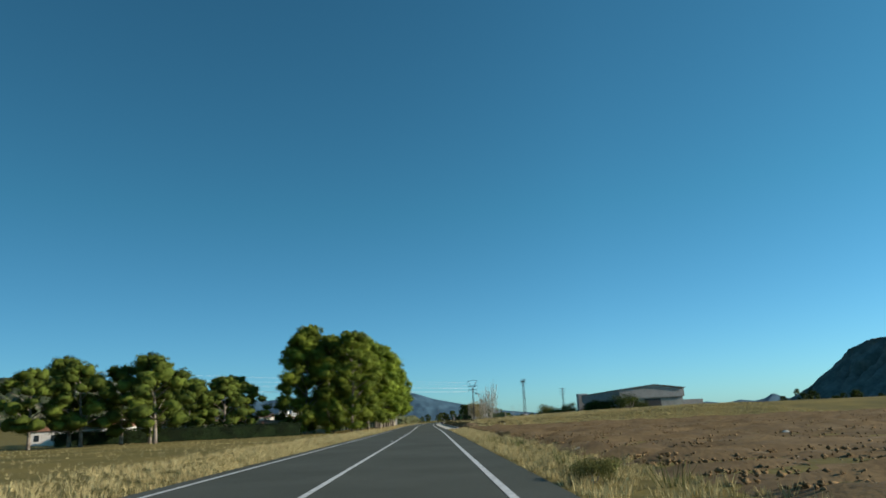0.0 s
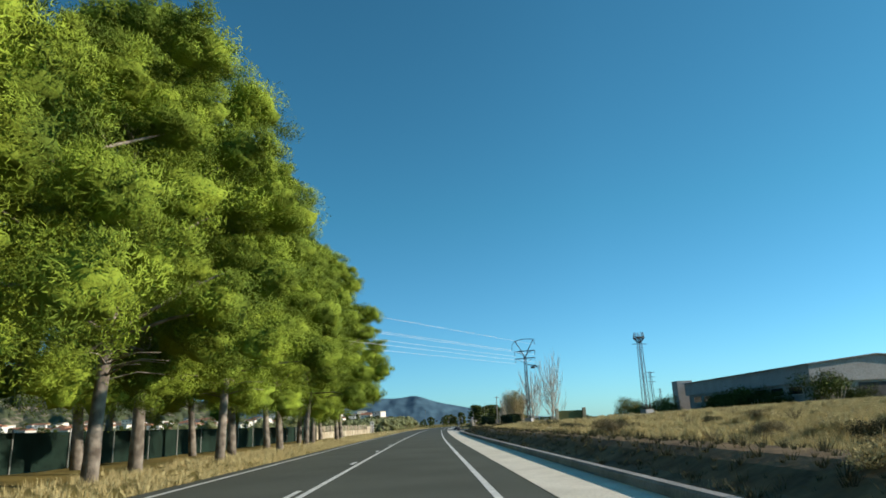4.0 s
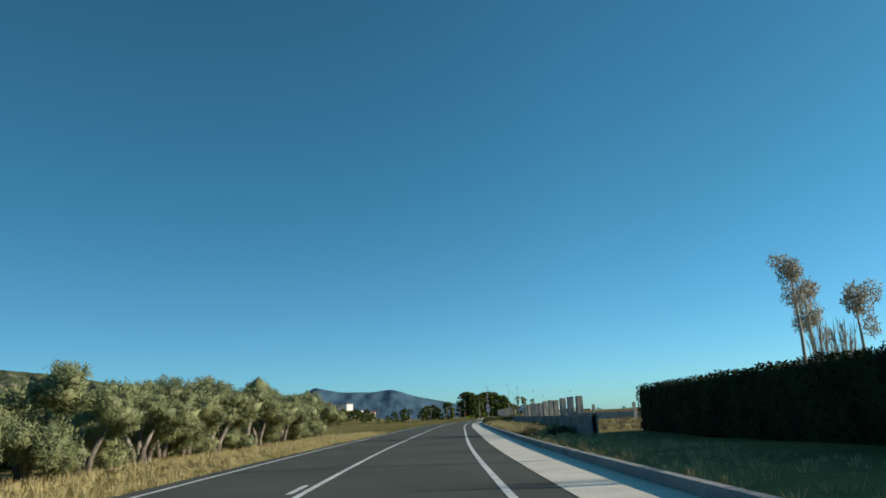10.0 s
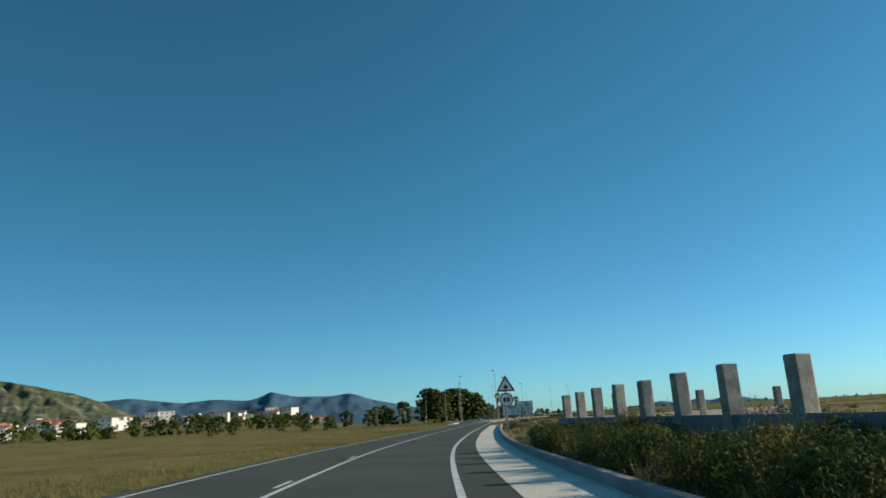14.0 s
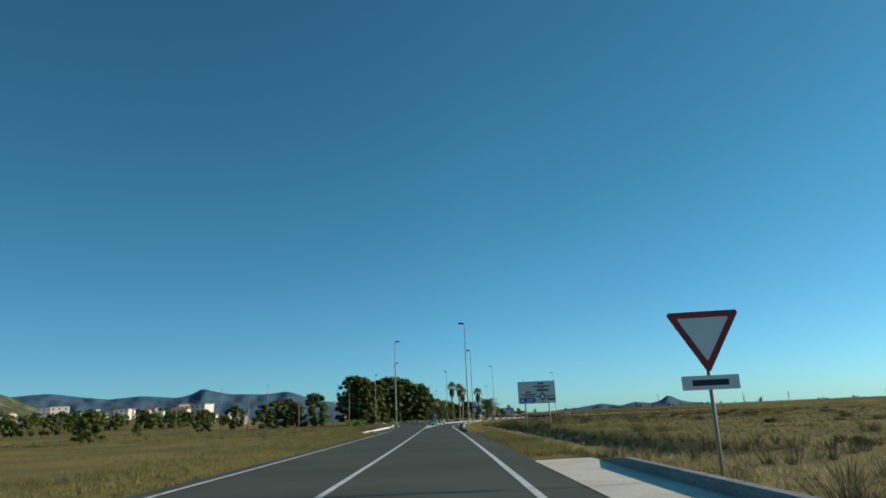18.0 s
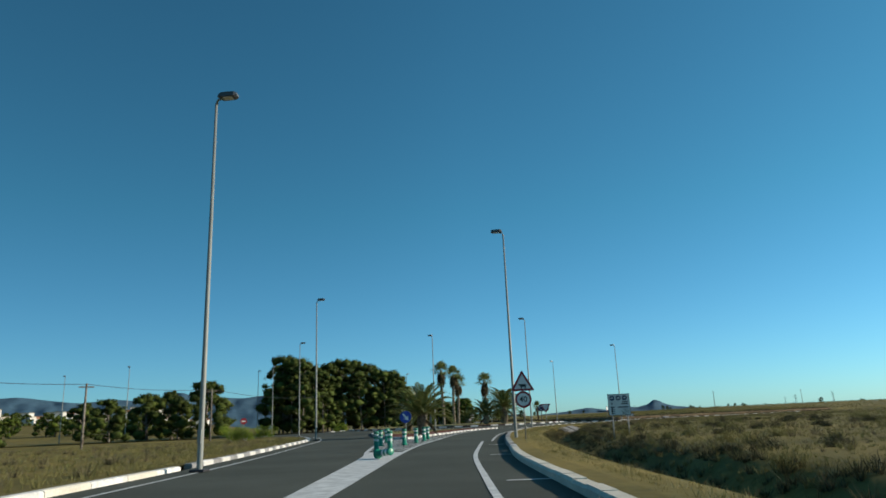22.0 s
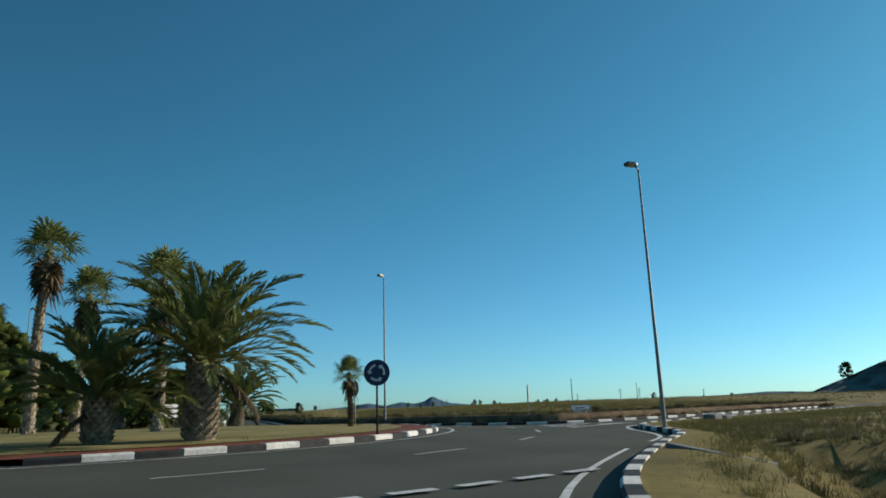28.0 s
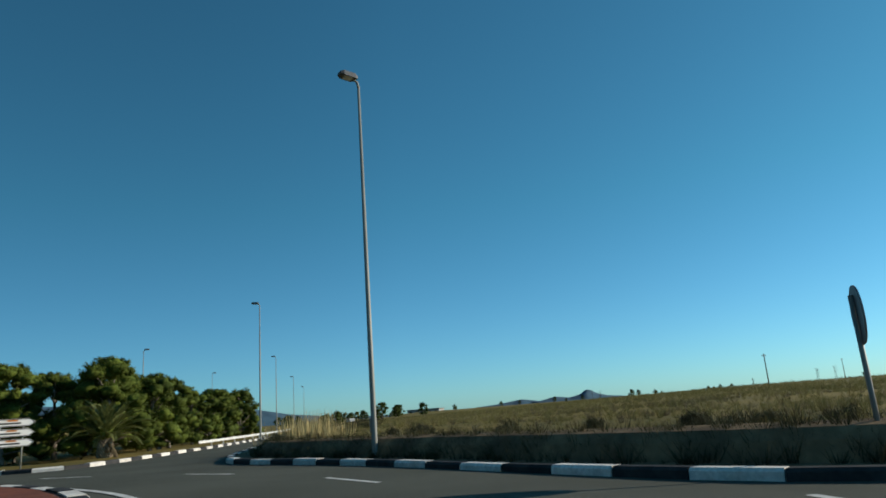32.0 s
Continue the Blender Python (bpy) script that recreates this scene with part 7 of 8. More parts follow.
def town():
    protos = [house(2, 11, 9, False), house(2, 9, 9, True), house(1, 13, 9, False), house(3, 12, 10, True)]
    rg = np.random.default_rng(12)
    spots = []
    for k in range(900):
        b = radians(rg.uniform(-44, -5.5))
        d = rg.uniform(540, 1020)
        x, y = -4 + d * math.sin(b), 360 + d * math.cos(b)
        if x > -50 or d < 540 + 220 * step01(-26, -15, math.degrees(b)) or len(spots) > 128 or any(math.hypot(x - p, y - q) < 19 for p, q in spots):
            continue
        spots.append((x, y))
    for k, (x, y) in enumerate(spots):
        ob = protos[k] if k < 4 else copy_thing(protos[int(rg.choice(4, p=(0.38, 0.24, 0.3, 0.08)))], Matrix())
        at_place(ob, x, y, float(ground_height(x, y)), rg.uniform(-25, 25) + math.degrees(math.atan2(-x, y - 300)) * -0.4, rg.uniform(1.0, 1.45))
    # trees between the houses
    tree = pine(401, 7.5, 3.4, 0.05, PINE_DARK, 90, 18, (0.6, 0.2), size=0.42, label="dark round tree among the houses", group="town trees", kind_name="town_tree")
    tree2 = pine(402, 6.0, 3.2, 0.05, PINE_MID, 90, 18, (0.6, 0.2), size=0.42, label="green tree among the houses", group="town trees", kind_name="town_tree")
    spots = []
    for k in range(230):
        b = radians(rg.uniform(-44, -5.5))
        d = 460 + 520 * rg.uniform(0, 1) ** 1.5
        x, y = -4 + d * math.sin(b), 360 + d * math.cos(b)
        if x < -45:
            spots.append((x, y, rg.uniform(0.8, 1.6)))
    repeat([tree, tree2], spots, rng)
    # farm houses behind the first pines
    for x, y, s in ((-60, 108, 0.7), (-48, 118, 0.7), (-70, 130, 0.8), (-40, 150, 0.6)):
        at_place(copy_thing(protos[2], Matrix()), x, y, 0.0, 20, s)
    # long white sheds beyond the roundabout
    for x, y, w, lab in ((150, 980, 16, "long low white shed in the distance"),):
        s = thing("shed", lab, "building")
        bm = bmesh.new()
        box(bm, (-w / 2, -8, -0.5), (w / 2, 8, 3.3))
        part("wall", bm, WALL_GREY, s)
        bm = bmesh.new()
        box(bm, (-w / 2 - 0.4, -8.4, 3.3), (w / 2 + 0.4, 8.4, 3.6), 0.1)
        part("roof", bm, HALL_ROOF, s)
        for k in range(5):
            bm = bmesh.new()
            box(bm, (-w / 2 + w * (k + 0.3) / 5, -8.05, 1.0), (-w / 2 + w * (k + 0.7) / 5, -8.01, 2.6))
            part("window", bm, GLASS_DARK, s)
        at_place(s, x, y, 0.0, -25)


town()


def far_trees():
    """Dark tree belts and the tree on the hill's flank."""
    t = pine(451, 8.0, 3.6, 0.04, PINE_DARK, 110, 26, (0.5, 0.16), size=0.42, label="dark tree in a distant belt", group="far trees", kind_name="distant_tree")
    rg = np.random.default_rng(31)
    spots = [(rg.uniform(-48, -14), rg.uniform(520, 640), rg.uniform(0.28, 0.5)) for _ in range(6)]
    spots += [(rg.uniform(75, 130), rg.uniform(820, 980), rg.uniform(0.35, 0.6)) for _ in range(26)]
    spots += [(rg.uniform(150, 420), rg.uniform(800, 1000), rg.uniform(0.14, 0.34)) for _ in range(40)]
    spots += [(rg.uniform(150, 330), rg.uniform(250, 420), rg.uniform(0.5, 0.9)) for _ in range(22)]
    repeat([t], spots, rng)
    at_place(copy_thing(t, Matrix()), 419.5, 833, 10.4, 0, 1.15)


far_trees()


def car():
    c = thing("car", "small white car parked far along the road", "car")
    bm = bmesh.new()
    prof = [(-2.1, 0.35), (2.1, 0.35), (2.15, 0.75), (1.3, 0.95), (0.7, 1.42), (-1.2, 1.45), (-1.9, 1.0), (-2.15, 0.9)]
    plate(bm, prof, -0.82, 0.82)
    body = part("body", bm, CAR_WHITE, c)
    for s in (-0.83, 0.81):
        slab(c, "window", [(-1.55, 0.98), (1.1, 0.98), (0.62, 1.36), (-1.15, 1.38)], s, s + 0.02, GLASS_DARK)
    for x in (-1.35, 1.35):
        for y in (-0.72, 0.72):
            bm = bmesh.new()
            tube(bm, [(x, y - 0.1, 0.32), (x, y + 0.1, 0.32)], [0.32, 0.32], 16)
            part("wheel", bm, RUBBER, c)
    return c


at_place(car(), 93, 852, 0.02, 100)

# ================= fields and grass =================
def ploughed_field():
    xs, ys = np.arange(4.0, 150, 1.1), np.arange(-30, 95, 0.8)
    xs[1:] += np.arange(len(xs) - 1) ** 1.6 * 0.012
    x, y = np.meshgrid(xs, ys)
    x = x + centre_x(y) + 2.4
    z = ground_height(x, y) + 0.05 + 0.09 * np.sin((x * 0.35 + y) * 2.4) + rng.normal(0, 0.10, x.shape)
    z[0, :] = z[-1, :] = -0.1
    z[:, 0] = z[:, -1] = -0.1
    n = len(xs)
    i, j = np.meshgrid(np.arange(n - 1), np.arange(len(ys) - 1))
    a = (j * n + i).ravel()
    ob = big_mesh("ploughed_field", np.stack([x.ravel(), y.ravel(), z.ravel()], 1), np.stack([a, a + 1, a + n + 1, a + n], 1), PLOUGHED)
    tagged(ob, "bare brown ploughed field with clods", "field", kind="structure")


ploughed_field()


def soil_clods():
    """Turned lumps of earth strewn over the nearer part of the ploughed field."""
    n = 20000
    y = rng.uniform(-6, 92, n)
    x = centre_x(y) + 7.2 + 55 * rng.uniform(0, 1, n) ** 1.9
    base = np.stack([x, y, ground_height(x, y) + 0.055 + 0.09 * np.sin(((x) * 0.35 + y) * 2.4)], 1)
    octa = np.array([(1, 0, 0), (0, 1, 0), (-1, 0, 0), (0, -1, 0), (0, 0, 0.75), (0, 0, -0.75)])
    size = rng.uniform(0.02, 0.07, (n, 1, 1))
    v = base[:, None, :] + octa[None] * size * rng.uniform(0.55, 1.35, (n, 6, 3)) + rng.normal(0, 0.25, (n, 6, 3)) * size
    tri = np.array([(0, 1, 4), (1, 2, 4), (2, 3, 4), (3, 0, 4), (1, 0, 5), (2, 1, 5), (3, 2, 5), (0, 3, 5)])
    f = (tri[None] + 6 * np.arange(n)[:, None, None]).reshape(-1, 3)
    tagged(big_mesh("soil_clods", v.reshape(-1, 3), f, CLOD), "brown clods of turned earth on the ploughed field", "soil", kind="stuff")


soil_clods()


def tufts(name, x, y, size, mat, label, blades=9, lean=0.7, thick=0.005, z=None, slim=0.017):
    """Dry grass: fans of narrow pointed blades on the ground, all in one mesh."""
    m = len(x)
    blades = blades if blades > 15 else int(blades * 1.5)
    base = np.stack([x, y, (ground_height(x, y) if z is None else z) - 0.02], 1)
    base = np.repeat(base, blades, 0)
    s = np.repeat(size, blades)[:, None] * rng.uniform(0.5, 1.25, (m * blades, 1))
    a = rng.uniform(0, 2 * math.pi, (m * blades, 1))
    out = np.hstack([np.cos(a), np.sin(a), np.zeros_like(a)])
    root = base + out * s * 0.45 * rng.uniform(0, 1, (m * blades, 1))
    tip = root + out * s * lean * rng.uniform(0.1, 1, (m * blades, 1)) + np.array([0, 0, 1.0]) * s
    b = a + rng.uniform(-1.2, 1.2, a.shape)
    side = np.hstack([-np.sin(b), np.cos(b), np.zeros_like(a)]) * (thick + slim * s)
    v = np.stack([root - side, root + side, tip], 1).reshape(-1, 3)
    return tagged(big_mesh(name, v, np.arange(len(v)).reshape(-1, 3), mat), label, "grass", kind="stuff")


def off_road(x, y, margin):
    off = x - centre_x(y)
    ok = np.where(y < 524, (off > 5.9 + margin) | (off < -4.2 - margin), (~inside(ROAD_OUTLINE, x, y)) & (to_line(ROAD_OUTLINE[::3], x, y) > 0.35 + margin))
    drive = (y > 212) & (y < 264) & (off > 0) & (x < 2.2)
    return ok & ~drive


def beside(line, n, near, far, power=1.6, left=False):
    """Random places at a distance from a line in plan, denser near it."""
    k = rng.uniform(0, len(line) - 1.001, n)
    i = k.astype(int)
    p = line[i] + (line[i + 1] - line[i]) * (k - i)[:, None]
    r = sides(line)[i] * (-1 if left else 1)
    q = p + r * (near + (far - near) * rng.uniform(0, 1, n) ** power)[:, None]
    return q[:, 0], q[:, 1]


def grass():
    early, late = cut(CENTRE, -30, 90), cut(CENTRE, 88, 528)
    # verges, thick and pale
    x, y = beside(cut(CENTRE, -30, 345), 15000, 4.2, 8.8, 1.4, True)
    tufts("verge_grass", x, y, rng.uniform(0.08, 0.28, len(x)), STRAW, "pale dry grass on the verge", 12)
    x, y = beside(cut(CENTRE, 343, 528), 9000, 4.2, 8.8, 1.3, True)
    tufts("verge_grass", x, y, rng.uniform(0.05, 0.2, len(x)), FIELD_GRASS, "dull dry grass on the verge", 11, 0.8)
    x, y = beside(early, 2600, 4.6, 7.0, 1.2)
    tufts("verge_grass", x, y, rng.uniform(0.08, 0.28, len(x)), STRAW, "pale dry grass on the verge", 12)
    x, y = beside(late, 8000, 6.4, 10.5, 1.3)
    ok = off_road(x, y, 0.1) & ((y < 92) | (y > 234) | (rng.uniform(0, 1, len(x)) < 0.12))
    tufts("verge_grass", x[ok], y[ok], rng.uniform(0.08, 0.26, ok.sum()), STRAW, "pale dry grass behind the gutter kerb", 11)
    # the bank with the pylons, and the field after the hedge
    x, y = beside(cut(CENTRE, 94, 232), 24000, 8.0, 58, 1.35)
    ok = off_road(x, y, 0.2)
    tufts("field_grass", x[ok], y[ok], rng.uniform(0.10, 0.28, ok.sum()), STRAW, "rough straw-coloured grass on the bank", 30, 0.9, 0.003, slim=0.013)
    x, y = beside(cut(CENTRE, 316, 475), 9000, 6.6, 50, 1.5)
    tufts("field_grass", x, y, rng.uniform(0.08, 0.28, len(x)), STRAW, "rough straw-coloured grass on the field", 28, 0.9, 0.003, slim=0.013)
    x, y = beside(cut(CENTRE, 95, 475), 3600, 6.5, 34, 1.3)
    ok = off_road(x, y, 0.2) & (((y < 232) & (rng.uniform(0, 1, len(x)) < 0.12)) | (y > 318))
    tufts("scrub", x[ok], y[ok], rng.uniform(0.2, 0.48, ok.sum()), BRUSH, "grey-brown scrub on the bank", 40, 0.95, 0.005, slim=0.022)
    x, y = beside(cut(CENTRE, 474, 529), 2600, 4.6, 6.6, 1.0)
    tufts("verge_grass", x, y, rng.uniform(0.06, 0.2, len(x)), FIELD_GRASS, "dull dry grass on the verge", 11)
    # fields on the right of the second straight and round the junction
    x, y = beside(cut(CENTRE, 470, 534), 9000, 6.0, 90, 1.8)
    tufts("field_grass", x, y, rng.uniform(0.07, 0.24, len(x)), FIELD_GRASS, "dull dry grass covering the field", 10, 0.7)
    line = RIGHT_KERB[:int(np.argmin(np.abs(RIGHT_KERB[:, 0] - 110)))]
    x, y = beside(line, 22000, 0.9, 75, 2.1)
    ok = off_road(x, y, 0.3)
    tufts("field_grass", x[ok], y[ok], rng.uniform(0.07, 0.26, ok.sum()), FIELD_GRASS, "dull dry grass covering the field", 10, 0.7)
    x, y = beside(line, 1500, 2.4, 30, 1.4)
    ok = off_road(x, y, 1.2)
    tufts("scrub", x[ok], y[ok], rng.uniform(0.15, 0.4, ok.sum()), BRUSH, "grey-brown scrub beside the ditch", 22, 0.95)
    # ditch scrub, its dark tone standing in for the ditch's shade
    x, y = beside(np.vstack([cut(CENTRE, 470, 528) + np.array([5.1, 0]), line[:int(np.argmin(np.abs(line[:, 0] - 56)))]]), 1500, 2.8, 6.6, 1.0)
    ok = off_road(x, y, 1.6)
    tufts("scrub", x[ok], y[ok], rng.uniform(0.15, 0.42, ok.sum()), BRUSH_DARK, "green-brown scrub darkened with the shade of the ditch it fills", 26, 0.9)
    x, y = beside(line[int(np.argmin(np.abs(line[:, 1] - 596))):int(np.argmin(np.abs(line[:, 0] - 66)))], 700, 3.2, 12.0, 1.3)
    ok = off_road(x, y, 2.0)
    tufts("scrub", x[ok], y[ok], rng.uniform(0.15, 0.4, ok.sum()), BRUSH, "grey-brown scrub in the ditch by the junction", 24, 0.9)
    x, y = beside(cut(line, 521, 602), 2600, 0.4, 2.8, 1.0)
    tufts("verge_grass", x, y, rng.uniform(0.04, 0.2, len(x)), STRAW, "thin straw-coloured grass behind the kerb", 10, 0.9, 0.003, slim=0.012)
    near = line[int(np.argmin(np.abs(line[:, 1] - 585))):]
    x, y = beside(near, 4200, 0.7, 7.0, 1.0)
    ok = off_road(x, y, 0.3)
    tufts("verge_grass", x[ok], y[ok], rng.uniform(0.06, 0.26, ok.sum()), FIELD_GRASS, "dull dry grass behind the painted kerb", 12, 0.8)
    # behind the east kerb
    line = EAST_KERB[30:]
    x, y = beside(line, 17000, 0.8, 80, 1.8)
    ok = off_road(x, y, 0.35)
    ok &= to_line(line, x, y) > 2.0
    tufts("field_grass", x[ok], y[ok], rng.uniform(0.1, 0.32, ok.sum()), FIELD_GRASS, "dry grass on the field behind the bank", 10, 0.8)
    x, y = beside(line, 2000, 2.5, 26, 1.2)
    ok = off_road(x, y, 3.0)
    tufts("scrub", x[ok], y[ok], rng.uniform(0.12, 0.3, ok.sum()), BRUSH, "grey-brown scrub behind the kerb", 22, 0.9)
    x, y = rng.uniform(95, 350, 9000), rng.uniform(630, 790, 9000)
    ok = off_road(x, y, 1.5)
    tufts("field_grass", x[ok], y[ok], rng.uniform(0.22, 0.5, ok.sum()), FIELD_GRASS, "tall dry grass on the field below the hill", 12, 0.8)
    # left fields, thin
    x, y = beside(early, 5000, 8, 50, 1.3, True)
    tufts("field_grass", x, y, rng.uniform(0.05, 0.16, len(x)), STRAW, "thin stubble on the left field", 8)
    x, y = beside(cut(CENTRE, 345, 534), 13000, 7.5, 90, 1.5, True)
    tufts("field_grass", x, y, rng.uniform(0.06, 0.2, len(x)), FIELD_GRASS, "thin dry grass on the left field", 8)
    x, y = beside(LEFT_KERB[::-1][:90], 9000, 0.8, 60, 1.7, True)
    ok = off_road(x, y, 0.3)
    tufts("field_grass", x[ok], y[ok], rng.uniform(0.08, 0.3, ok.sum()), FIELD_GRASS, "dry grass behind the left kerb", 10)
    x, y = beside(LEFT_KERB[::-1][:90], 420, 2.5, 45, 1.2, True)
    ok = off_road(x, y, 1.2)
    tufts("scrub", x[ok], y[ok], rng.uniform(0.2, 0.45, ok.sum()), BRUSH, "grey-brown scrub dotted over the left field", 60, 1.0, 0.004, slim=0.016)
    # lawns of the islands
    a, r = rng.uniform(0, 2 * math.pi, 4200), 16.6 * np.sqrt(rng.uniform(0, 1, 4200))
    x, y = HUB[0] + r * np.cos(a), HUB[1] + r * np.sin(a)
    tufts("lawn_grass", x, y, rng.uniform(0.04, 0.12, 4200), FIELD_GRASS, "short dry lawn on the island", 8, 0.7, z=HUB_Z + 0.16 + 0.2 * (1 - r / 16.6))
    x, y = rng.uniform(26, 40, 2600), rng.uniform(588, 622, 2600)
    ok = inside(np.array(SPLITTER), x, y) & (to_line(np.array(SPLITTER + SPLITTER[:1]), x, y) > 2.6)
    tufts("lawn_grass", x[ok], y[ok], rng.uniform(0.03, 0.08, ok.sum()), FIELD_GRASS, "short dry lawn on the splitter island", 8, 0.7, z=np.full(ok.sum(), 0.16))
    x, y = beside(cut(CENTRE, 314, 412), 2100, 6.5, 9.6, 0.9)
    tufts("verge_grass", x, y, rng.uniform(0.2, 0.6, len(x)), STRAW, "tall pale grass before the pillar walls", 15, 0.5, 0.003, slim=0.010)
    # yellow-green weeds
    y = np.concatenate([rng.uniform(350, 400, 500), rng.uniform(-5, 40, 16)])
    x = centre_x(y) + np.where(y > 300, rng.uniform(6.8, 9.6, len(y)), rng.uniform(5.2, 6.4, len(y)))
    tufts("weeds", x, y, rng.uniform(0.2, 0.6, len(y)), WEED, "yellow-green weeds beside the road", 22, 0.8)


FIELD_GRASS = material("field_grass", (0.262, 0.232, 0.090), 0.9, colour2=(0.150, 0.146, 0.055), scale=0.12, spread=-0.2, translucent=0.2)
grass()


BROOM = material("broom_leaves", (0.062, 0.088, 0.026), 0.8, colour2=(0.17, 0.15, 0.035), scale=1.1, spread=-0.35, translucent=0.2, mix_at=(0.48, 0.66))


def field_bushes():
    rg = np.random.default_rng(77)
    spots = [(4.6, 368, 0.9), (5.2, 373, 0.8), (4.8, 379, 0.75), (6.2, 384, 0.9), (5.5, 390, 0.8), (7, 396, 0.8), (2.7, 13.6, 0.35), (3.4, 45, 0.3)]
    repeat([bush(20, 2.4, 1.7, WEED, "yellow-green broom bush on the verge", "verge bushes"), bush(21, 2.2, 1.5, BRUSH, "dry greyish bush on the verge", "verge bushes")], spots, rng)
    row = [(float(centre_x(y)) + 7.15 + 1.35 * (k % 2) + rg.uniform(-0.2, 0.2), y, rg.uniform(0.46, 0.64)) for k, y in enumerate(np.arange(373.5, 396, 0.72))]
    repeat([bush(24 + k, 2.4, 1.75, BROOM, "dense dark green broom with yellowing tips behind the kerb", "broom row") for k in range(2)], row, rng)
    green = [(13.3, 622.6, 0.9), (24, 664, 1.0), (10.8, 607, 0.9), (12.5, 604, 0.8)]
    repeat([bush(22, 2.4, 2.2, PINE, "bright green rounded bush", "junction bushes")], green, rng)


field_bushes()


def bank_mounds():
    """Low rounded shrubs along the edge of the banks."""
    rg = np.random.default_rng(78)
    kinds = [bush(30, 2.3, 1.7, BRUSH, "low dry grey-brown shrub on the bank", "bank shrubs"), bush(31, 2.5, 1.6, BRUSH_DARK, "low dark shrub on the bank", "bank shrubs"),
             bush(32, 2.4, 1.5, STRAW, "low straw-coloured shrub on the bank", "bank shrubs")]
    spots = []
    for k in range(60):
        y = rg.uniform(94, 210) if k < 24 else rg.uniform(346, 470)
        spots.append((float(centre_x(y)) + (7.9 if k < 24 else 6.8) + 9 * rg.uniform(0, 1) ** 1.8, y, rg.uniform(0.2, 0.46)))
    spots += [(2.6, 102.6, 0.34), (4.9, 103, 0.34), (6.4, 104.2, 0.4), (3.4, 109.3, 0.3), (7.9, 107, 0.36), (2.9, 120, 0.3)]
    repeat(kinds, spots, rg)
    def mounds(name, x, y, size, per, mat, label):
        z = ground_height(x, y)
        spec = []
        for a, b, c, q in zip(x, y, z, size):
            for _ in range(4):
                r = q * rg.uniform(0.5, 0.8)
                spec.append((a + rg.uniform(-0.6, 0.6) * q, b + rg.uniform(-0.6, 0.6) * q, c + 0.30 * r, r, r * rg.uniform(0.6, 0.85)))
        v, f = clumps(spec, per, 0.26, 0.020, rg, -1.2, 0.7)
        tagged(big_mesh(name, v, f, mat), label, "grass", kind="stuff")

    y = rg.uniform(98, 226, 190)
    mounds("grass_hummocks", centre_x(y) + 8.4 + 34 * rg.uniform(0, 1, 190) ** 1.6, y, rg.uniform(0.28, 0.6, 190), 230, STRAW, "rounded hummocks of straw-coloured grass on the bank")
    line = np.vstack([cut(CENTRE, 440, 528) + np.array([5.1, 0]), RIGHT_KERB[8:int(np.argmin(np.abs(RIGHT_KERB[:, 0] - 48)))]])
    for mat, lab in ((BRUSH_DARK, "low dark shrubs dotted over the dry field"), (FIELD_GRASS, "low dry tussocks dotted over the field")):
        x, y = beside(line, 130, 6.0, 60, 1.5)
        mounds("field_shrubs", x, y, rg.uniform(0.3, 0.75, 130), 110, mat, lab)
    x, y = beside(EAST_KERB[30:], 170, 1.8, 6.5, 1.3)
    ok = off_road(x, y, 1.2)
    mounds("field_shrubs", x[ok], y[ok], rg.uniform(0.25, 0.6, ok.sum()), 130, BRUSH_DARK, "dark shrubs on the crest of the cut bank")
    y = rg.uniform(312, 372, 60)
    mounds("scrub_mounds", centre_x(y) + rg.uniform(6.7, 9.4, 60), y, rg.uniform(0.35, 0.7, 60), 190, BRUSH_DARK, "dark green scrub mounds before the pillar wall")
    y = rg.uniform(314, 372, 130)
    mounds("grass_hummocks", centre_x(y) + rg.uniform(6.6, 8.6, 130), y, rg.uniform(0.35, 0.68, 130), 170, STRAW, "tall straw-coloured tussocks before the pillar wall")
    p = thing("marker_post", "thin dark post with a pale head on the bank", "post")
    bm = bmesh.new()
    tube(bm, [(0, 0, -0.2), (0, 0, 1.05)], [0.022, 0.022], 8)
    part("pole", bm, STEEL_DARK, p)
    bm = bmesh.new()
    box(bm, (-0.05, -0.03, 1.05), (0.05, 0.03, 1.22), 0.01)
    part("head", bm, SIGN_GREY, p)
    at_place(p, 3.83, 103.4)
    at_place(copy_thing(p, Matrix()), 7.3, 115.1)


bank_mounds()


def stones():
    rg = np.random.default_rng(88)
    bm0 = bmesh.new()
    bmesh.ops.create_icosphere(bm0, subdivisions=2, radius=1.0)
    for v in bm0.verts:
        v.co *= 1 + 0.28 * noise.noise(v.co * 1.7)
        v.co.z *= 0.6
    first = part("stone", bm0, CONCRETE)
    tagged(first, "pale field stone half sunk in the soil", "stone", "field stones")
    block = first.copy()
    scene.collection.objects.link(block)
    tagged(block, "white boulder at the foot of the bank", "stone", "field stones")
    block.matrix_basis = pose(2.4, 105.5, float(ground_height(2.4, 105.5)) + 0.12, 0, 0, 40) @ Matrix.Diagonal((0.42, 0.3, 0.5, 1))
    for k in range(70):
        y = rg.uniform(92, 230) if k < 35 else rg.uniform(8, 110)
        x = float(centre_x(y)) + (rg.uniform(6.2, 12) if k < 35 else rg.uniform(6, 22))
        ob = first if k == 0 else first.copy()
        if k:
            scene.collection.objects.link(ob)
        s = rg.uniform(0.06, 0.2)
        ob.matrix_basis = pose(x, y, float(ground_height(x, y)), 0, 0, rg.uniform(0, 360)) @ Matrix.Diagonal((s, s * rg.uniform(0.7, 1.3), s, 1))


stones()


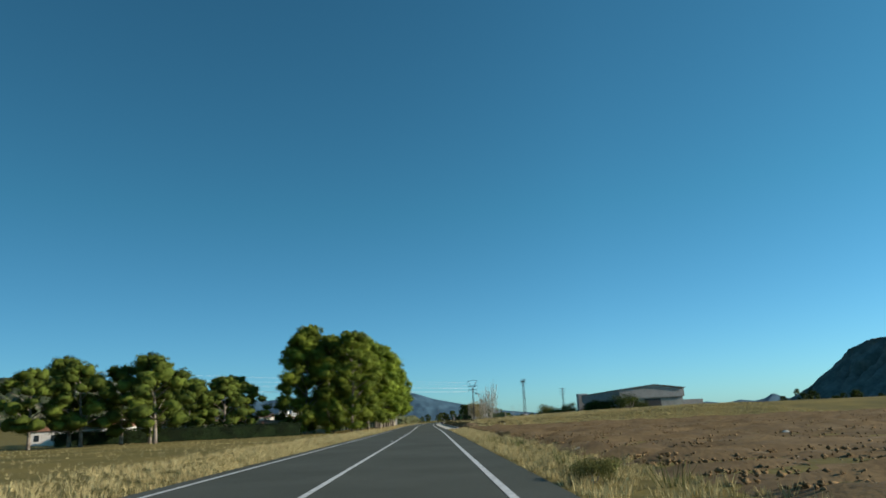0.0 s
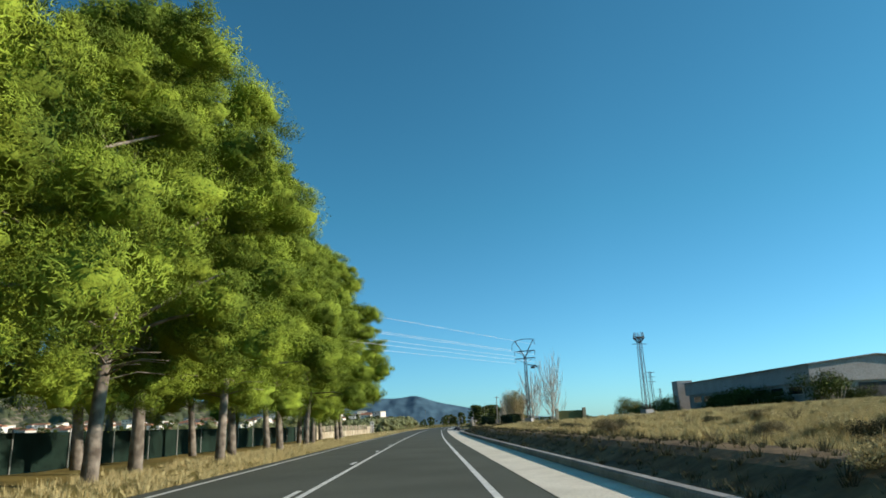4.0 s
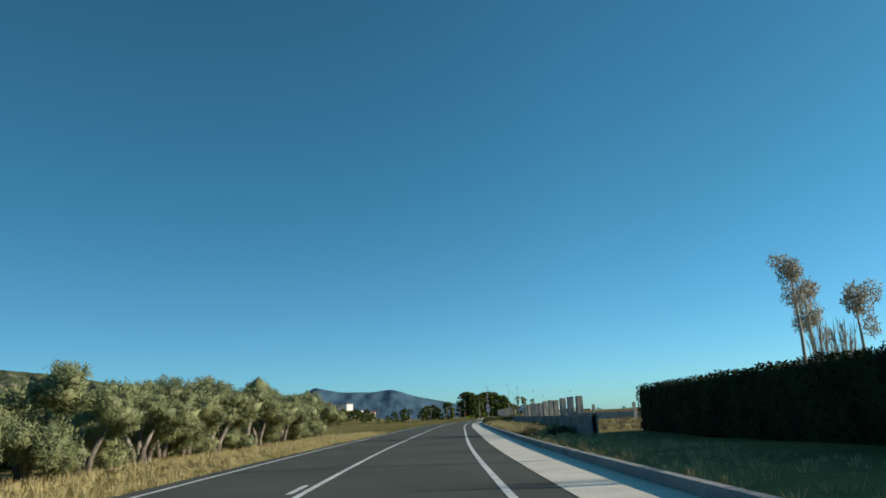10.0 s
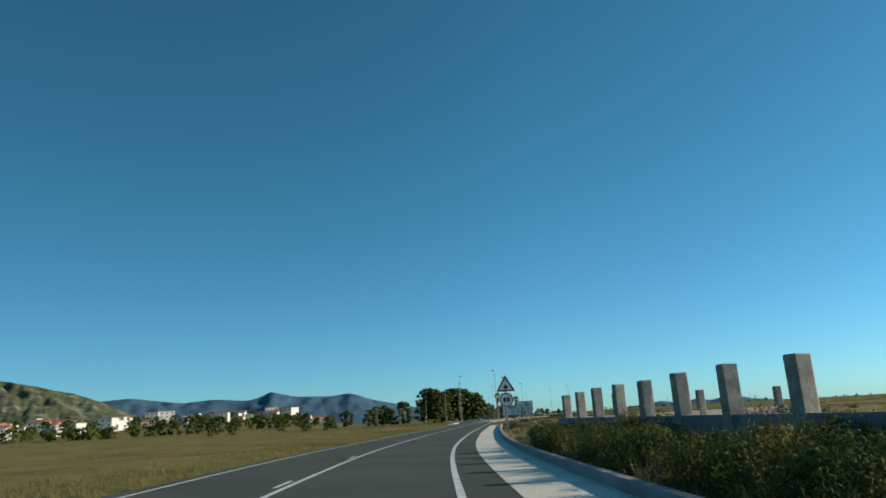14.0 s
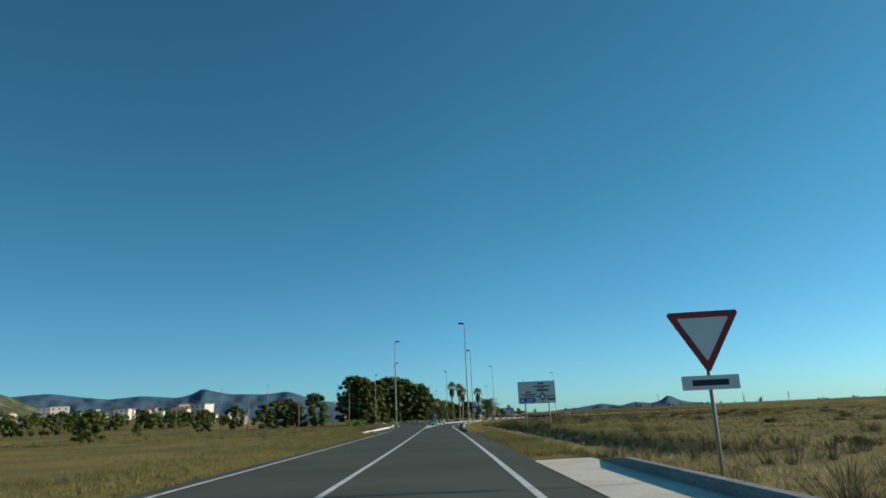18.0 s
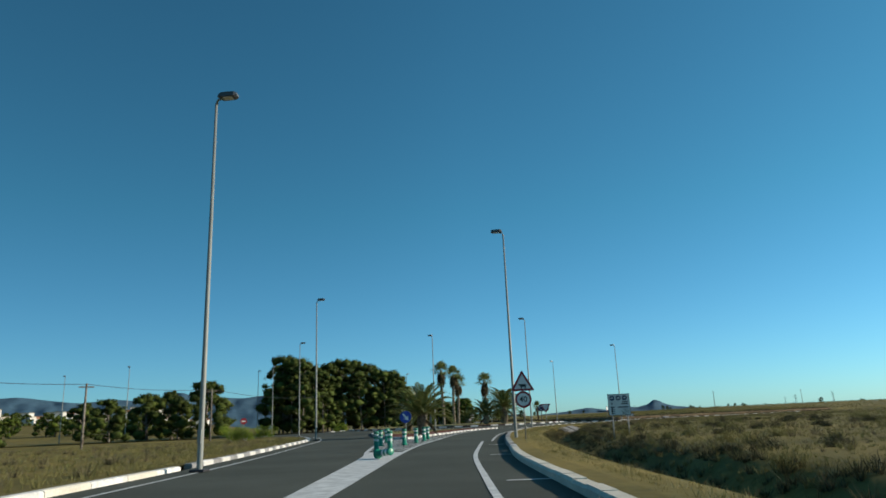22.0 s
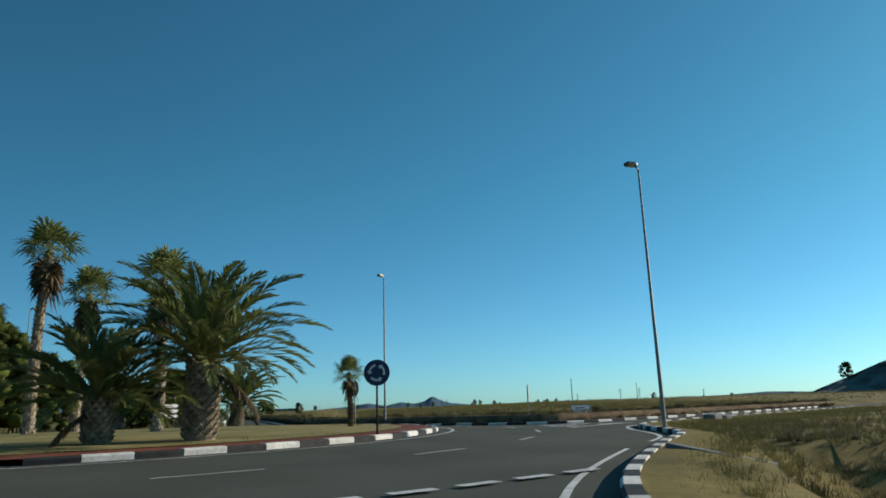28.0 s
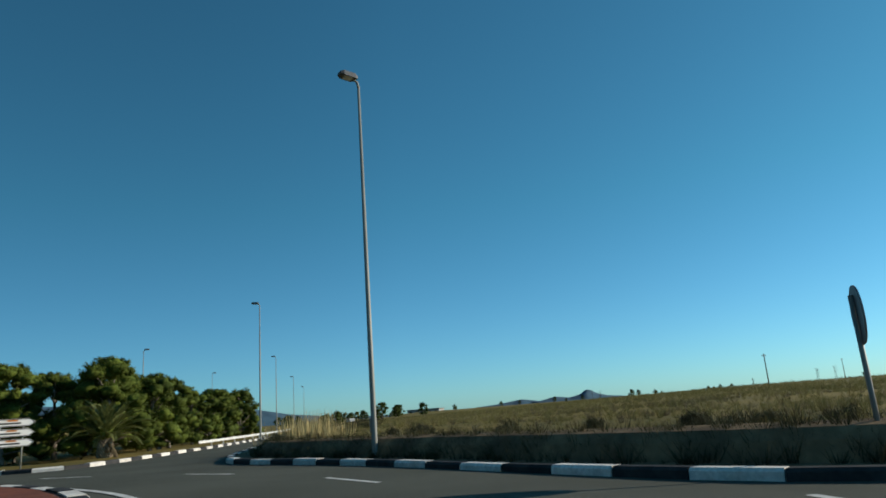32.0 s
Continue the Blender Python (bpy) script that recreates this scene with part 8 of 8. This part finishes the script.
def roadside_bits():
    """Concrete pieces in the verge by the junction and a clump of reeds at the nose of the north arm."""
    b = thing("culvert_beam", "concrete culvert beam sloping into the ditch", "culvert")
    bm = bmesh.new()
    box(bm, (-0.12, -1.3, -0.25), (0.12, 1.3, 0.08), 0.02)
    part("beam", bm, CONCRETE_GREY, b)
    b.matrix_basis = pose(56.9, 621.6, -0.02, 8, 0, 8)
    a = thing("culvert_apron", "cracked pale concrete apron beside the ditch", "culvert")
    for k in range(4):
        bm = bmesh.new()
        box(bm, (-0.75, -0.85 + 1.75 * k, -0.12), (0.75, 0.85 + 1.75 * k, 0.0), 0.02)
        p = part("slab", bm, DRIVE, a)
        p.rotation_euler = (radians(1.5 * (k % 3 - 1)), radians(19 + 2 * k), 0)
    a.matrix_basis = pose(48.6, 610.6, -0.38, 0, 0, -44)
    for x, y, s in ((77.2, 638.7, 0.9), (78.6, 638.9, 0.6)):
        c = thing("concrete_block", "loose grey concrete block behind the kerb", "block")
        bm = bmesh.new()
        box(bm, (-0.6 * s, -0.4 * s, -0.1), (0.6 * s, 0.4 * s, 0.42 * s), 0.05)
        part("block", bm, CONCRETE_GREY, c)
        c.matrix_basis = pose(x, y, 0.05, 4, -5, 20 * s)
    rg = np.random.default_rng(99)
    n = 90
    x, y = 64.6 + rg.normal(0, 0.8, n), 670.5 + rg.normal(0, 1.5, n)
    tufts("reeds", x, y, rg.uniform(0.5, 1.15, n), STRAW, "tall pale reeds at the nose of the verge", 16, 0.35, 0.004)
    # guard rail along the wood
    nk = NORTH_KERB[(NORTH_KERB[:, 1] > 688) & (NORTH_KERB[:, 1] < 780)]
    rail = thing("guard_rail", "pale galvanised guard rail on short posts beside the wood", "guard rail")
    ribbon("beam", nk, [(0.86, 0.34), (0.81, 0.38), (0.86, 0.42), (0.86, 0.45), (0.81, 0.49), (0.86, 0.53), (0.88, 0.53), (0.88, 0.34)], SIGN_WHITE, rail)
    run = sides(nk)
    for k in range(0, len(nk), 3):
        bm = bmesh.new()
        q = nk[k] + run[k] * 0.93
        box(bm, (q[0] - 0.05, q[1] - 0.05, -0.2), (q[0] + 0.05, q[1] + 0.05, 0.55), 0.008)
        part("post", bm, SIGN_WHITE, rail)
    # dark scrub and thin grass, set thick to deepen the shade of the banks
    x, y = beside(EAST_KERB[30:], 9500, 1.0, 2.1, 1.0)
    d = to_line(EAST_KERB[30:], x, y)
    ok = off_road(x, y, 0.6)
    tufts("bank_scrub", x[ok], y[ok], rng.uniform(0.1, 0.36, ok.sum()), BRUSH_DARK, "dark scrub that deepens the shade of the bank", 24, 1.1, z=0.1 + 0.45 * step01(1.15, 1.8, d[ok]))
    x, y = beside(cut(CENTRE, 92, 118), 420, 7.2, 10.5, 1.2)
    tufts("bank_scrub", x, y, rng.uniform(0.1, 0.3, len(x)), BRUSH_DARK, "dark scrub at the foot of the bank", 24, 0.95)
    x, y = beside(cut(CENTRE, 99, 213), 1500, 6.6, 8.2, 1.0)
    d = x - centre_x(y)
    tufts("bank_scrub", x, y, rng.uniform(0.06, 0.22, len(x)), BRUSH_DARK, "dark scrub that deepens the shade of the bank", 14, 0.9, z=0.08 + 0.55 * step01(6.8, 7.8, d))


roadside_bits()
